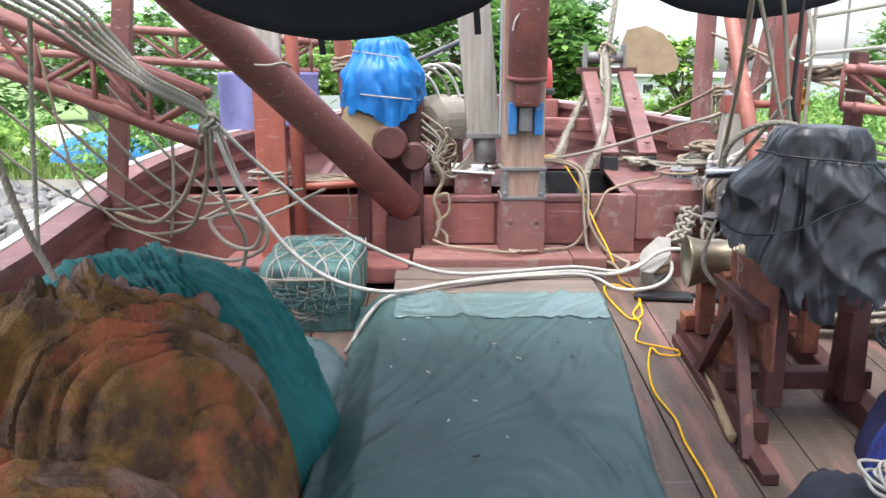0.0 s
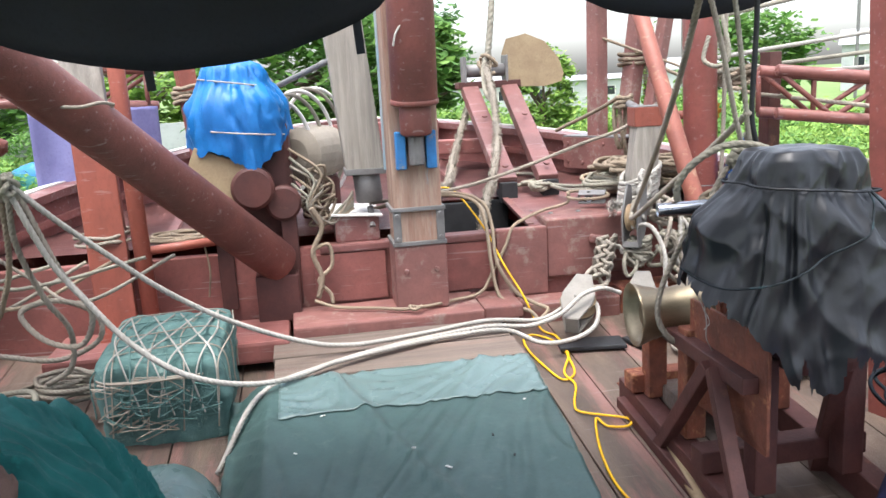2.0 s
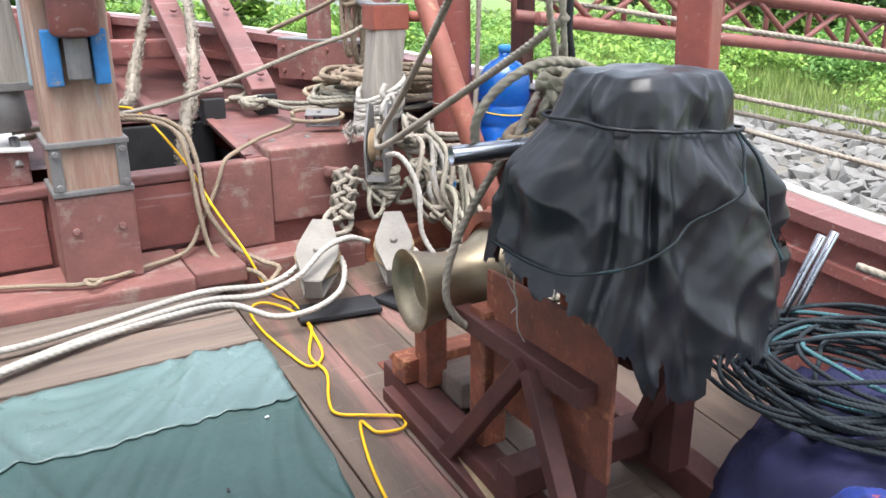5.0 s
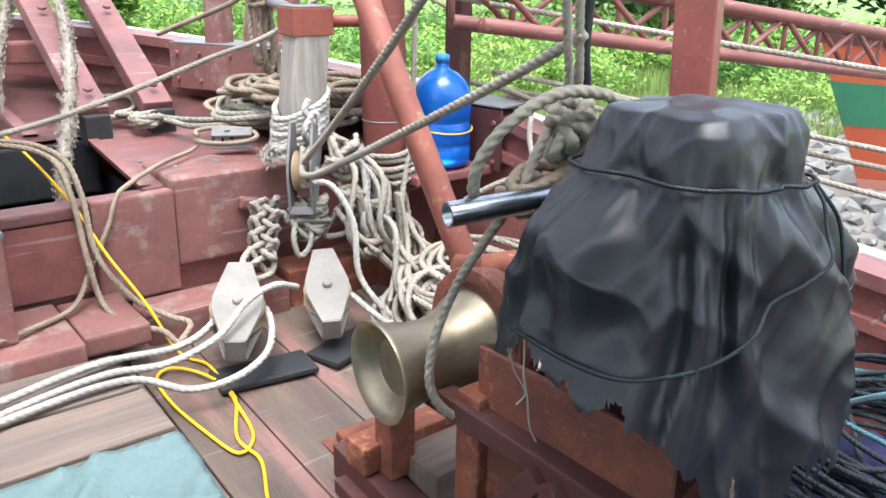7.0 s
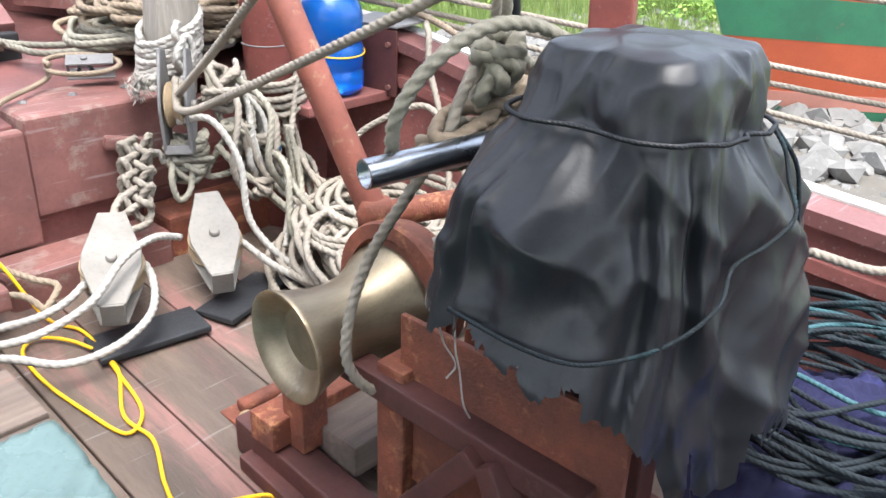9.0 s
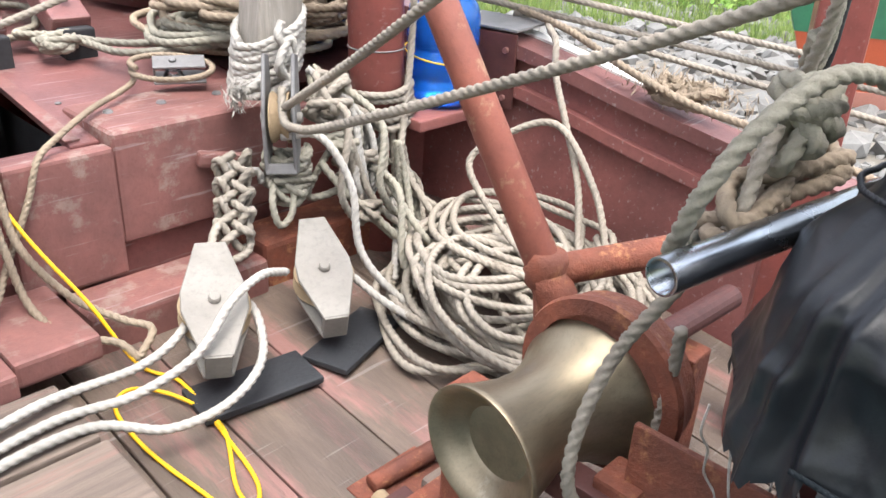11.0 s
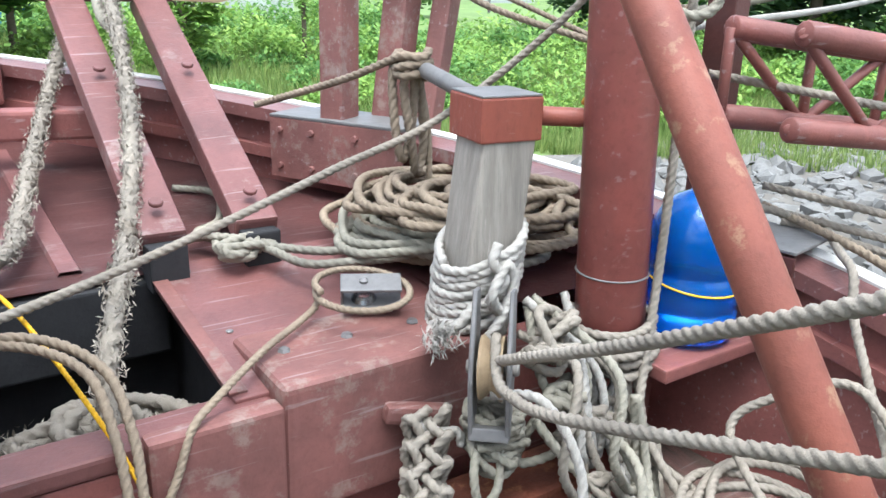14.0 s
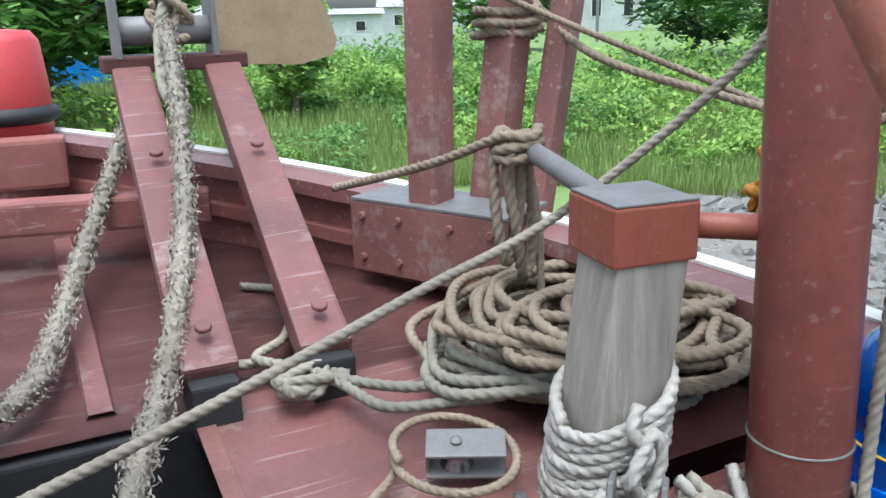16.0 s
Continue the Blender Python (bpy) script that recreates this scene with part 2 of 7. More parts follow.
def leaf_mat(name, a, b, c):
    m = mat(name, a, b, rough=0.6, scale=1.5, fine=9, bump=0, spec=0.25)
    n, l = m.node_tree.nodes, m.node_tree.links
    p = n["Principled BSDF"]
    src = p.inputs["Base Color"].links[0].from_socket
    gi = n.new("ShaderNodeNewGeometry")
    mx = n.new("ShaderNodeMix")
    mx.data_type = "RGBA"
    mr = n.new("ShaderNodeMapRange")
    mr.inputs["From Min"].default_value = 0.45
    l.new(gi.outputs["Random Per Island"], mr.inputs["Value"])
    l.new(mr.outputs[0], mx.inputs[0])
    l.new(src, mx.inputs[6])
    mx.inputs[7].default_value = (*c, 1)
    l.new(mx.outputs[2], p.inputs["Base Color"])
    tr = n.new("ShaderNodeBsdfTranslucent")
    l.new(mx.outputs[2], tr.inputs["Color"])
    sh = n.new("ShaderNodeMixShader")
    sh.inputs[0].default_value = 0.35
    out = n["Material Output"]
    l.new(p.outputs[0], sh.inputs[1])
    l.new(tr.outputs[0], sh.inputs[2])
    l.new(sh.outputs[0], out.inputs["Surface"])
    return m


# Foliage greens are lightened to hold the background haze in their colour.
M_LEAF = leaf_mat("broad_leaf_green", (0.117, 0.250, 0.062), (0.086, 0.188, 0.046), (0.219, 0.375, 0.094))
M_LEAFLIGHT = leaf_mat("bush_leaf_green", (0.200, 0.347, 0.070), (0.154, 0.277, 0.062), (0.340, 0.478, 0.108))
M_LEAFDARK = leaf_mat("dark_tree_leaf", (0.086, 0.172, 0.072), (0.072, 0.143, 0.061), (0.143, 0.243, 0.100))
M_GRASS = leaf_mat("grass_blade_green", (0.173, 0.246, 0.066), (0.126, 0.193, 0.053), (0.292, 0.345, 0.107))
M_BARK = mat("grey_brown_bark", (0.14, 0.105, 0.075), (0.09, 0.07, 0.05), rough=0.9, bump=0.8)

# clear blue plastic for the water bottle
M_JUG = bpy.data.materials.new("blue_water_bottle_plastic")
M_JUG.use_nodes = True
_p = M_JUG.node_tree.nodes["Principled BSDF"]
_p.inputs["Base Color"].default_value = (0.018, 0.22, 0.80, 1)
_p.inputs["Roughness"].default_value = 0.14
_p.inputs["Transmission Weight"].default_value = 0.7
_p.inputs["IOR"].default_value = 1.35
_p.inputs["Coat Weight"].default_value = 0.3

M_STRUT = mat("rusting_red_paint", (0.29, 0.098, 0.068), (0.22, 0.072, 0.053), (0.34, 0.19, 0.12), rough=0.55, wear=0.5, wear_scale=14, bump=0.22, grime=0.4)

# ---- building tools ----
BASE = {}


def thing(name, at, label, category, group="", kind=""):
    ob = new(name)
    ob.empty_display_size = 0.1
    ob.location = at
    BASE[ob.name] = Vector(at)
    return tagged(ob, label, category, group, kind)


def link(name, me, material, parent=None, label="", smooth=False):
    if material is not None and not me.materials:
        me.materials.append(material)
    if smooth:
        me.polygons.foreach_set("use_smooth", [True] * len(me.polygons))
    ob = new(name, me)
    if parent is not None:
        ob.parent = parent
        top = parent
        if top.name in BASE:
            ob.matrix_parent_inverse = Matrix.Translation(BASE[top.name]).inverted()
    if label:
        ob["label"] = label
    return ob


def part(name, bm, material, parent=None, label="", smooth=False):
    """Links a bmesh as one mesh object, under a thing or a part where one is given."""
    me = bpy.data.meshes.new(name)
    bm.normal_update()
    bm.to_mesh(me)
    bm.free()
    return link(name, me, material, parent, label, smooth)


def rough_up(bm, amount, scale=6.0, seed=0):
    for v in bm.verts:
        q = v.co * scale + Vector((seed, 0, 0))
        v.co += Vector((noise.noise(q), noise.noise(q + Vector((7, 3, 1))), noise.noise(q + Vector((2, 9, 5))))) * amount


def box(x0, x1, y0, y1, z0, z1, bevel=0.006, cuts=0, bm=None, m=None, seg=2):
    own = bmesh.new()
    bmesh.ops.create_cube(own, size=1)
    s = Matrix.Translation(((x0 + x1) / 2, (y0 + y1) / 2, (z0 + z1) / 2)) @ Matrix.Diagonal((x1 - x0, y1 - y0, z1 - z0, 1))
    bmesh.ops.transform(own, matrix=s, verts=own.verts)
    if cuts:
        bmesh.ops.subdivide_edges(own, edges=own.edges[:], cuts=cuts, use_grid_fill=True)
    elif bevel:
        bmesh.ops.bevel(own, geom=own.edges[:], offset=bevel, segments=seg, affect="EDGES", profile=0.6)
    if m is not None:
        bmesh.ops.transform(own, matrix=m, verts=own.verts)
    return join(bm, own)


def join(bm, own):
    if bm is None:
        return own
    me = bpy.data.meshes.new("tmp")
    own.to_mesh(me)
    own.free()
    bm.from_mesh(me)
    bpy.data.meshes.remove(me)
    return bm


def along(a, b):
    """A matrix whose z axis runs from a to b, at a."""
    a, b = Vector(a), Vector(b)
    return Matrix.Translation(a) @ (b - a).to_track_quat("Z", "X").to_matrix().to_4x4()


def beam(a, b, w, h, bevel=0.008, bm=None, roll=0.0):
    """A square timber or bar from a to b, w wide and h deep."""
    n = (Vector(b) - Vector(a)).length
    return box(-w / 2, w / 2, -h / 2, h / 2, 0, n, bevel, m=along(a, b) @ pose(0, 0, 0, 0, 0, roll), bm=bm)


def upright(x, y, z0, z1, w, d, turn=0.0, bevel=0.008, lean=(0, 0), bm=None):
    m = Matrix.Translation((x, y, z0)) @ Matrix.Rotation(radians(turn), 4, "Z")
    own = box(-w / 2, w / 2, -d / 2, d / 2, 0, z1 - z0, bevel, m=m)
    for v in own.verts:
        v.co.x += lean[0] * (v.co.z - z0)
        v.co.y += lean[1] * (v.co.z - z0)
    return join(bm, own)


def lathe(profile, m=None, seg=32, bm=None, closed=False):
    """Turns (radius, height) pairs round the z axis."""
    own = bmesh.new()
    rings = []
    for r, z in profile:
        rings.append([own.verts.new((r * math.cos(2 * math.pi * k / seg), r * math.sin(2 * math.pi * k / seg), z)) for k in range(seg)])
    for p, q in zip(rings, rings[1:]):
        for k in range(seg):
            own.faces.new((p[k], p[(k + 1) % seg], q[(k + 1) % seg], q[k]))
    if not closed:
        for ring, flip in ((rings[0], True), (rings[-1], False)):
            own.faces.new(ring[::-1] if flip else ring)
    if m is not None:
        bmesh.ops.transform(own, matrix=m, verts=own.verts)
    return join(bm, own)


def rod(a, b, r, seg=14, bm=None, bevel=0.15):
    n = (Vector(b) - Vector(a)).length
    e = min(r * bevel, n * 0.2)
    return lathe([(r - e, 0), (r, e), (r, n - e), (r - e, n)], along(a, b), seg, bm)


def smooth_path(points, step):
    """A Catmull-Rom curve through the points, sampled evenly."""
    p = np.array(points, float)
    if len(p) == 2:
        p = np.array([p[0], (2 * p[0] + p[1]) / 3, (p[0] + 2 * p[1]) / 3, p[1]])
    q = np.vstack([2 * p[0] - p[1], p, 2 * p[-1] - p[-2]])
    out = []
    u = np.linspace(0, 1, 14, endpoint=False)[:, None]
    for a, b, c, d in zip(q, q[1:], q[2:], q[3:]):
        out.append(0.5 * (2 * b + (c - a) * u + (2 * a - 5 * b + 4 * c - d) * u ** 2 + (3 * b - a - 3 * c + d) * u ** 3))
    out = np.vstack([*out, p[-1:]])
    s = np.concatenate([[0], np.cumsum(np.linalg.norm(np.diff(out, axis=0), axis=1))])
    t = np.linspace(0, s[-1], max(int(s[-1] / step), 3))
    return np.stack([np.interp(t, s, out[:, k]) for k in range(3)], 1)


def tube(points, r, twist=True, fuzz=0.0, step=None, seg=None):
    """Vertices and faces of a laid rope (three strands) or a plain cord along the points."""
    step = step or (r * 0.66 if twist else r * 1.5)
    p = smooth_path(points, step)
    n = len(p)
    seg = seg or (12 if twist else 8)
    tan = np.gradient(p, axis=0)
    tan /= np.linalg.norm(tan, axis=1, keepdims=True) + 1e-9
    side = np.zeros((n, 3))
    s = np.cross(tan[0], (0.31, 0.17, 0.93))
    for i in range(n):
        s = s - tan[i] * (s @ tan[i])
        s /= np.linalg.norm(s) + 1e-9
        side[i] = s
    up = np.cross(tan, side)
    k = np.arange(seg)
    lobe = np.tile([0.78, 0.97, 1.04, 0.97], seg // 4)[:seg] if twist else np.ones(seg)
    ang = 2 * np.pi * k / seg + (np.arange(n)[:, None] * step * 2 * np.pi / (r * 5.8) if twist else 0)
    rad = r * lobe * np.ones((n, 1))
    if fuzz:
        rad = rad * (1 + fuzz * np.random.randn(n, seg))
    v = p[:, None] + rad[..., None] * (np.cos(ang)[..., None] * side[:, None] + np.sin(ang)[..., None] * up[:, None])
    v = v.reshape(-1, 3)
    i = np.arange(n - 1)[:, None] * seg
    f = np.stack([i + k, i + (k + 1) % seg, i + seg + (k + 1) % seg, i + seg + k], -1).reshape(-1, 4)
    return v, f, n, seg


def mesh_of(name, v, f):
    me = bpy.data.meshes.new(name)
    me.from_pydata(v.tolist() if hasattr(v, "tolist") else v, [], f.tolist() if hasattr(f, "tolist") else f)
    return me


def rope(points, r, material, label, name="rope", twist=True, fuzz=0.0, parent=None, group="", category="rope"):
    v, f, n, seg = tube(points, r, twist, fuzz)
    me = mesh_of(name, v, f.tolist() + [list(range(seg))[::-1], [(n - 1) * seg + k for k in range(seg)]])
    ob = link(name, me, material, parent, smooth=True)
    if parent is None:
        tagged(ob, label, category, group)
    elif label:
        ob["label"] = label
    return ob


def coil(cx, cy, z, rx, ry, turns, r, seed, rise=0.5, wobble=0.18, slope=(0, 0), drift=0.25, turn=0.0):
    """Points of a loosely thrown coil of rope lying on the surface z."""
    g = random.Random(seed)
    pts = []
    steps = 9
    ox = oy = 0.0
    for i in range(int(turns * steps)):
        a = 2 * math.pi * i / steps
        if i % steps == 0:
            ox, oy, sx, sy = g.uniform(-drift, drift) * rx, g.uniform(-drift, drift) * ry, g.uniform(0.62, 1.05), g.uniform(0.62, 1.05)
        k = 1 + g.uniform(-wobble, wobble) * 0.6
        x, y = (ox + rx * sx * k * math.cos(a)), (oy + ry * sy * k * math.sin(a))
        x, y = x * math.cos(turn) - y * math.sin(turn), x * math.sin(turn) + y * math.cos(turn)
        h = r + rise * r * 2 * (i / steps) * 0.55 + g.uniform(0, 1.2) * r
        pts.append((cx + x, cy + y, z + h + slope[0] * x + slope[1] * y))
    return pts


def sheet(nx, ny, fn, thick=0.004):
    """A draped sheet: fn(u, v) gives the place; it gets a small thickness."""
    own = bmesh.new()
    g = [[own.verts.new(fn(i / nx, j / ny)) for i in range(nx + 1)] for j in range(ny + 1)]
    for j in range(ny):
        for i in range(nx):
            own.faces.new((g[j][i], g[j][i + 1], g[j + 1][i + 1], g[j + 1][i]))
    if thick:
        bmesh.ops.recalc_face_normals(own, faces=own.faces[:])
        bmesh.ops.solidify(own, geom=own.faces[:], thickness=thick)
    return own


def fold(x, y, s=1.0, seed=0.0):
    """Ridged creases for cloth, about -1 to 1."""
    a = noise.noise(Vector((x * s, y * s, seed)))
    b = noise.noise(Vector((x * s * 2.3, y * s * 2.3, seed + 5)))
    return (1 - 2 * abs(a)) * 0.65 + b * 0.35


def leaves(centres, size, seed, lean=0.6, length=2.0):
    """Small folded leaves, two triangles each, as vertices and faces."""
    g = np.random.RandomState(seed)
    c = np.array(centres, float)
    n = len(c)
    a, t = g.uniform(0, 6.28, n), g.uniform(-lean, lean, n)
    d = np.stack([np.cos(a) * np.cos(t), np.sin(a) * np.cos(t), np.sin(t)], 1)
    e = np.stack([-np.sin(a), np.cos(a), g.uniform(-0.5, 0.5, n)], 1)
    s = size * g.uniform(0.55, 1.35, (n, 1))
    p = [c - d * s * length / 2, c + e * s * 0.5, c + d * s * length / 2, c - e * s * 0.5]
    v = np.stack(p, 1).reshape(-1, 3)
    f = np.arange(n * 4).reshape(-1, 4)
    return v, f



def crease(x, y, seed=0.0):
    """Long wandering wrinkles of slack cloth, about -1 to 1."""
    a = 0.9 + 1.6 * noise.noise(Vector((x * 0.9, y * 0.9, seed)))
    u, v = x * math.cos(a) + y * math.sin(a), -x * math.sin(a) + y * math.cos(a)
    p = noise.noise(Vector((u * 1.6, v * 7.0, seed + 3)))
    q = noise.noise(Vector((u * 3.5, v * 16.0, seed + 8)))
    return 0.75 * (1 - 2.2 * abs(p)) + 0.35 * (1 - 2.2 * abs(q))

# ---- the boat: deck, hatch, bulkhead, foredeck, bulwarks ----
def deck_z(y):
    return 0.15 + 0.11 * (y - 4.4)


def hatch_z(y):
    return 0.30 + 0.07 * (y - 4.14)


def fore_z(y):
    return 0.84 + 0.075 * (y - 5.9)


BUL = [(-2.0, 2.35, 0.62), (1.0, 2.43, 0.62), (3.5, 2.46, 0.72), (4.6, 2.45, 0.85), (5.35, 2.38, 1.0), (6.1, 2.14, 1.11), (6.85, 1.76, 1.2),
       (7.5, 1.32, 1.27), (8.1, 0.82, 1.33), (8.5, 0.40, 1.37), (8.66, 0.0, 1.40)]
CX = 0.40
BULPATH = smooth_path([(w, y, z) for y, w, z in BUL], 0.12)


def bul_at(y):
    """Half width and cap height of the bulwark at y."""
    return float(np.interp(y, BULPATH[:, 1], BULPATH[:, 0])), float(np.interp(y, BULPATH[:, 1], BULPATH[:, 2]))


def bulwark(side, name):
    """The inner and outer skin of one bulwark, with the top rail and the ribs as parts."""
    P = BULPATH
    tan = np.gradient(P[:, :2], axis=0)
    tan /= np.linalg.norm(tan, axis=1, keepdims=True)
    nor = np.stack([tan[:, 1], -tan[:, 0]], 1)  # outwards

    def loft(offsets):
        own = bmesh.new()
        rows = []
        for p, q in zip(P, nor):
            rows.append([own.verts.new((CX + side * (p[0] + o * q[0]), p[1] + o * q[1], (p[2] + dz) if top else zz))
                         for o, top, dz, zz in offsets])
        k = len(offsets)
        for a, b in zip(rows, rows[1:]):
            for i in range(k):
                own.faces.new((a[i], a[(i + 1) % k], b[(i + 1) % k], b[i]))
        own.faces.new(rows[0])
        own.faces.new(rows[-1][::-1])
        bmesh.ops.recalc_face_normals(own, faces=own.faces[:])
        return own

    wall = part(name, loft([(0, True, -0.05, 0), (0.09, True, -0.05, 0), (0.02, False, 0, -1.6), (-0.12, False, 0, -1.6), (-0.03, False, 0, 0.0)]), M_RED)
    tagged(wall, "red painted timber bulwark with a worn top rail", "bulwark", kind="structure")
    part("rail", loft([(-0.05, True, -0.05, 0), (-0.05, True, 0.0, 0), (0.10, True, 0.0, 0), (0.10, True, -0.05, 0)]), M_REDTOP, wall, "faded red top rail")
    part("outer_rail", loft([(0.103, True, -0.06, 0), (0.103, True, 0.008, 0), (0.17, True, 0.008, 0), (0.17, True, -0.06, 0)]), M_WHITE, wall, "chalky white rail edge")
    part("waterway", loft([(-0.045, True, -0.20, 0), (-0.045, True, -0.155, 0), (-0.002, True, -0.155, 0), (-0.002, True, -0.20, 0)]), M_RED, wall)
    return wall


bulwark(1, "bulwark_starboard")
bulwark(-1, "bulwark_port")
stem = part("stem_post", beam((CX, 8.60, -1.2), (CX, 8.74, 1.62), 0.2, 0.22, 0.02), M_RED)
tagged(stem, "red painted timber stem post at the bow", "stem post", kind="structure")

# main deck: a dark bed with boards laid fore and aft
floor = part("floor", sheet(2, 12, lambda u, v: (-2.02 + 4.84 * u, -2.2 + 7.95 * v, deck_z(-2.2 + 7.95 * v) - 0.075), 0.03), M_DARKRED)
tagged(floor, "worn red timber deck of boards laid fore and aft", "deck", kind="structure")

# hatch under the green tarpaulin
hatch = thing("cargo_hatch", (0.3, 4.0, 0.2), "low timber cargo hatch with worn loose cover boards", "hatch")


def slab(x0, x1, y0, y1, top, thick, bevel=0.008, cuts=0):
    own = box(x0, x1, y0, y1, -thick, 0, bevel)
    for v in own.verts:
        v.co.z += top(v.co.y)
    return own


part("coaming", slab(-0.26, -0.16, 0.3, 5.18, lambda y: hatch_z(y) - 0.045, 0.18), M_REDWORN, hatch)
own = slab(0.83, 0.90, 0.3, 5.18, lambda y: hatch_z(y) - 0.045, 0.18)
for v in own.verts:
    v.co.x -= 0.078 * max(0, 4.5 - v.co.y)
part("coaming", own, M_REDWORN, hatch)
for y0, y1 in ((0.3, 1.2), (1.21, 2.1), (2.11, 3.0), (3.01, 3.7), (3.71, 4.34), (4.35, 4.66), (4.67, 4.93), (4.94, 5.19)):
    j = random.uniform(-0.01, 0.01)
    own = slab(-0.30 + j, 0.925 + j, y0 + 0.004, y1 - 0.004, lambda y: hatch_z(y) + 0.004, 0.045, 0.006)
    for v in own.verts:
        if v.co.x > 0.5:
            v.co.x -= 0.078 * max(0, 4.5 - v.co.y)
    rough_up(own, 0.004, 3, y0)
    part("board", own, M_PLANK, hatch)

# thick step timber before the bulkhead, and the low sill beyond it
step = thing("step_plank", (0.4, 5.4, 0.35), "thick worn red step timber lying before the bulkhead", "plank")
own = slab(-0.20, 0.845, 5.20, 5.60, lambda y: 0.43 + 0.03 * (y - 5.2), 0.075, 0.012)
rough_up(own, 0.006, 4)
part("timber", own, M_REDWORN, step)
part("short_timber", slab(0.855, 1.08, 5.25, 5.60, lambda y: 0.425 + 0.02 * (y - 5.2), 0.075, 0.012), M_REDWORN, step)
sill = part("sill_beam", box(1.12, 1.72, 5.40, 5.60, 0.22, 0.385, 0.03, seg=3), M_REDWORN)
tagged(sill, "rounded worn red timber sill at the bulkhead's foot", "sill")
ledge = part("ledge_plank", box(-1.45, -0.22, 5.12, 5.60, 0.28, 0.40, 0.02), M_RED)
tagged(ledge, "red painted timber ledge at the bulkhead's foot", "ledge")

# bulkhead below the foredeck
wall = part("wall_bulkhead", box(-1.95, 2.72, 5.66, 5.74, -0.2, 0.775, 0.008), M_RED)
tagged(wall, "red painted timber bulkhead with dents and scratches", "bulkhead", kind="structure")
part("sill_cap", box(-0.02, 1.335, 5.628, 5.755, 0.735, 0.78, 0.01), M_REDTOP, wall, "worn cap of the bulkhead")
part("panel", box(-0.06, 0.36, 5.636, 5.662, 0.44, 0.73, 0.006), M_RED, wall)
part("panel", box(0.68, 1.02, 5.636, 5.662, 0.44, 0.73, 0.006), M_RED, wall)
own = box(1.02, 1.335, 5.60, 5.662, 0.38, 0.795, 0.012)
part("panel", own, M_REDWORN, wall, "panel rubbed bare by ropes")

boxbeam = thing("bitt_beam", (1.6, 5.8, 0.5), "heavy red painted cross beam with nail heads on top", "beam")
own = box(1.335, 1.97, 5.615, 5.955, 0.47, 0.835, 0.022, seg=3)
rough_up(own, 0.006, 5)
part("timber", own, M_REDWORN, boxbeam)
for x, y in ((1.42, 5.80), (1.60, 5.80), (1.80, 5.79)):
    part("bolt_head", lathe([(0.016, 0), (0.018, 0.004), (0.012, 0.012)], Matrix.Translation((x, y, 0.833)), 6), M_GREYSTEEL, boxbeam)
beam2 = part("lower_beam", box(1.72, 2.45, 5.42, 5.62, 0.18, 0.42, 0.02), M_RUST)
tagged(beam2, "rust stained red timber knee beside the bulkhead", "beam")


# foredeck with the open hatch hole
def fore_half(y):
    w, _ = bul_at(y)
    return w


def fore_piece(x0, x1, y0, y1, n=14):
    own = bmesh.new()
    rows = []
    for j in range(n + 1):
        y = y0 + (y1 - y0) * j / n
        w = fore_half(y)
        a, b = max(x0, CX - w), min(x1, CX + w)
        rows.append([own.verts.new((a + (b - a) * i / 4, y, fore_z(y))) for i in range(5)])
    for p, q in zip(rows, rows[1:]):
        for i in range(4):
            own.faces.new((p[i], p[i + 1], q[i + 1], q[i]))
    bmesh.ops.solidify(own, geom=own.faces[:], thickness=0.05)
    return own


foredeck = part("foredeck", fore_piece(-3, 0.66, 5.76, 8.6), M_REDTOP)
tagged(foredeck, "faded red painted raised foredeck", "deck", kind="structure")
part("deck_sheet", fore_piece(0.66, 1.30, 6.42, 8.6), M_REDTOP, foredeck)
part("deck_sheet", fore_piece(1.30, 3.2, 6.40, 8.6), M_REDTOP, foredeck)
part("deck_sheet", fore_piece(1.98, 3.2, 5.76, 6.395, 5), M_REDTOP, foredeck)
# The well's lining and inner beam are near black all over.
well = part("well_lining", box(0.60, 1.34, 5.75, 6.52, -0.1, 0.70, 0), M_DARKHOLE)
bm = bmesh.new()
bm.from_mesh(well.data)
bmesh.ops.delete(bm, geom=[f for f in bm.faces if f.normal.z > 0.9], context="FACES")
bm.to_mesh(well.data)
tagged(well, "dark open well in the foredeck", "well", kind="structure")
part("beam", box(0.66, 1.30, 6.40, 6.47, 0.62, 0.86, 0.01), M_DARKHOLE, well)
part("edge_board", box(0.60, 0.675, 5.76, 6.5, 0.70, 0.90, 0.012), M_REDTOP, well)
panel = thing("cover_panel", (1.7, 6.2, 0.9), "faded red cover panel scuffed by ropes", "panel")
own = slab(1.25, 2.0, 5.70, 6.45, lambda y: 0.79 + 0.13 * (y - 5.7), 0.022, 0.005)
part("board", own, M_REDTOP, panel)
part("edge_strip", slab(1.245, 1.29, 5.72, 6.43, lambda y: 0.79 + 0.13 * (y - 5.7) + 0.008, 0.007, 0.002), M_REDWORN, panel)
for bx, by in ((1.35, 6.0), (1.36, 6.38), (1.9, 6.4)):
    part("nail_head", lathe([(0.011, 0), (0.011, 0.003), (0.006, 0.006)], Matrix.Translation((bx, by, 0.79 + 0.13 * (by - 5.7))), 8), M_GREYSTEEL, panel)

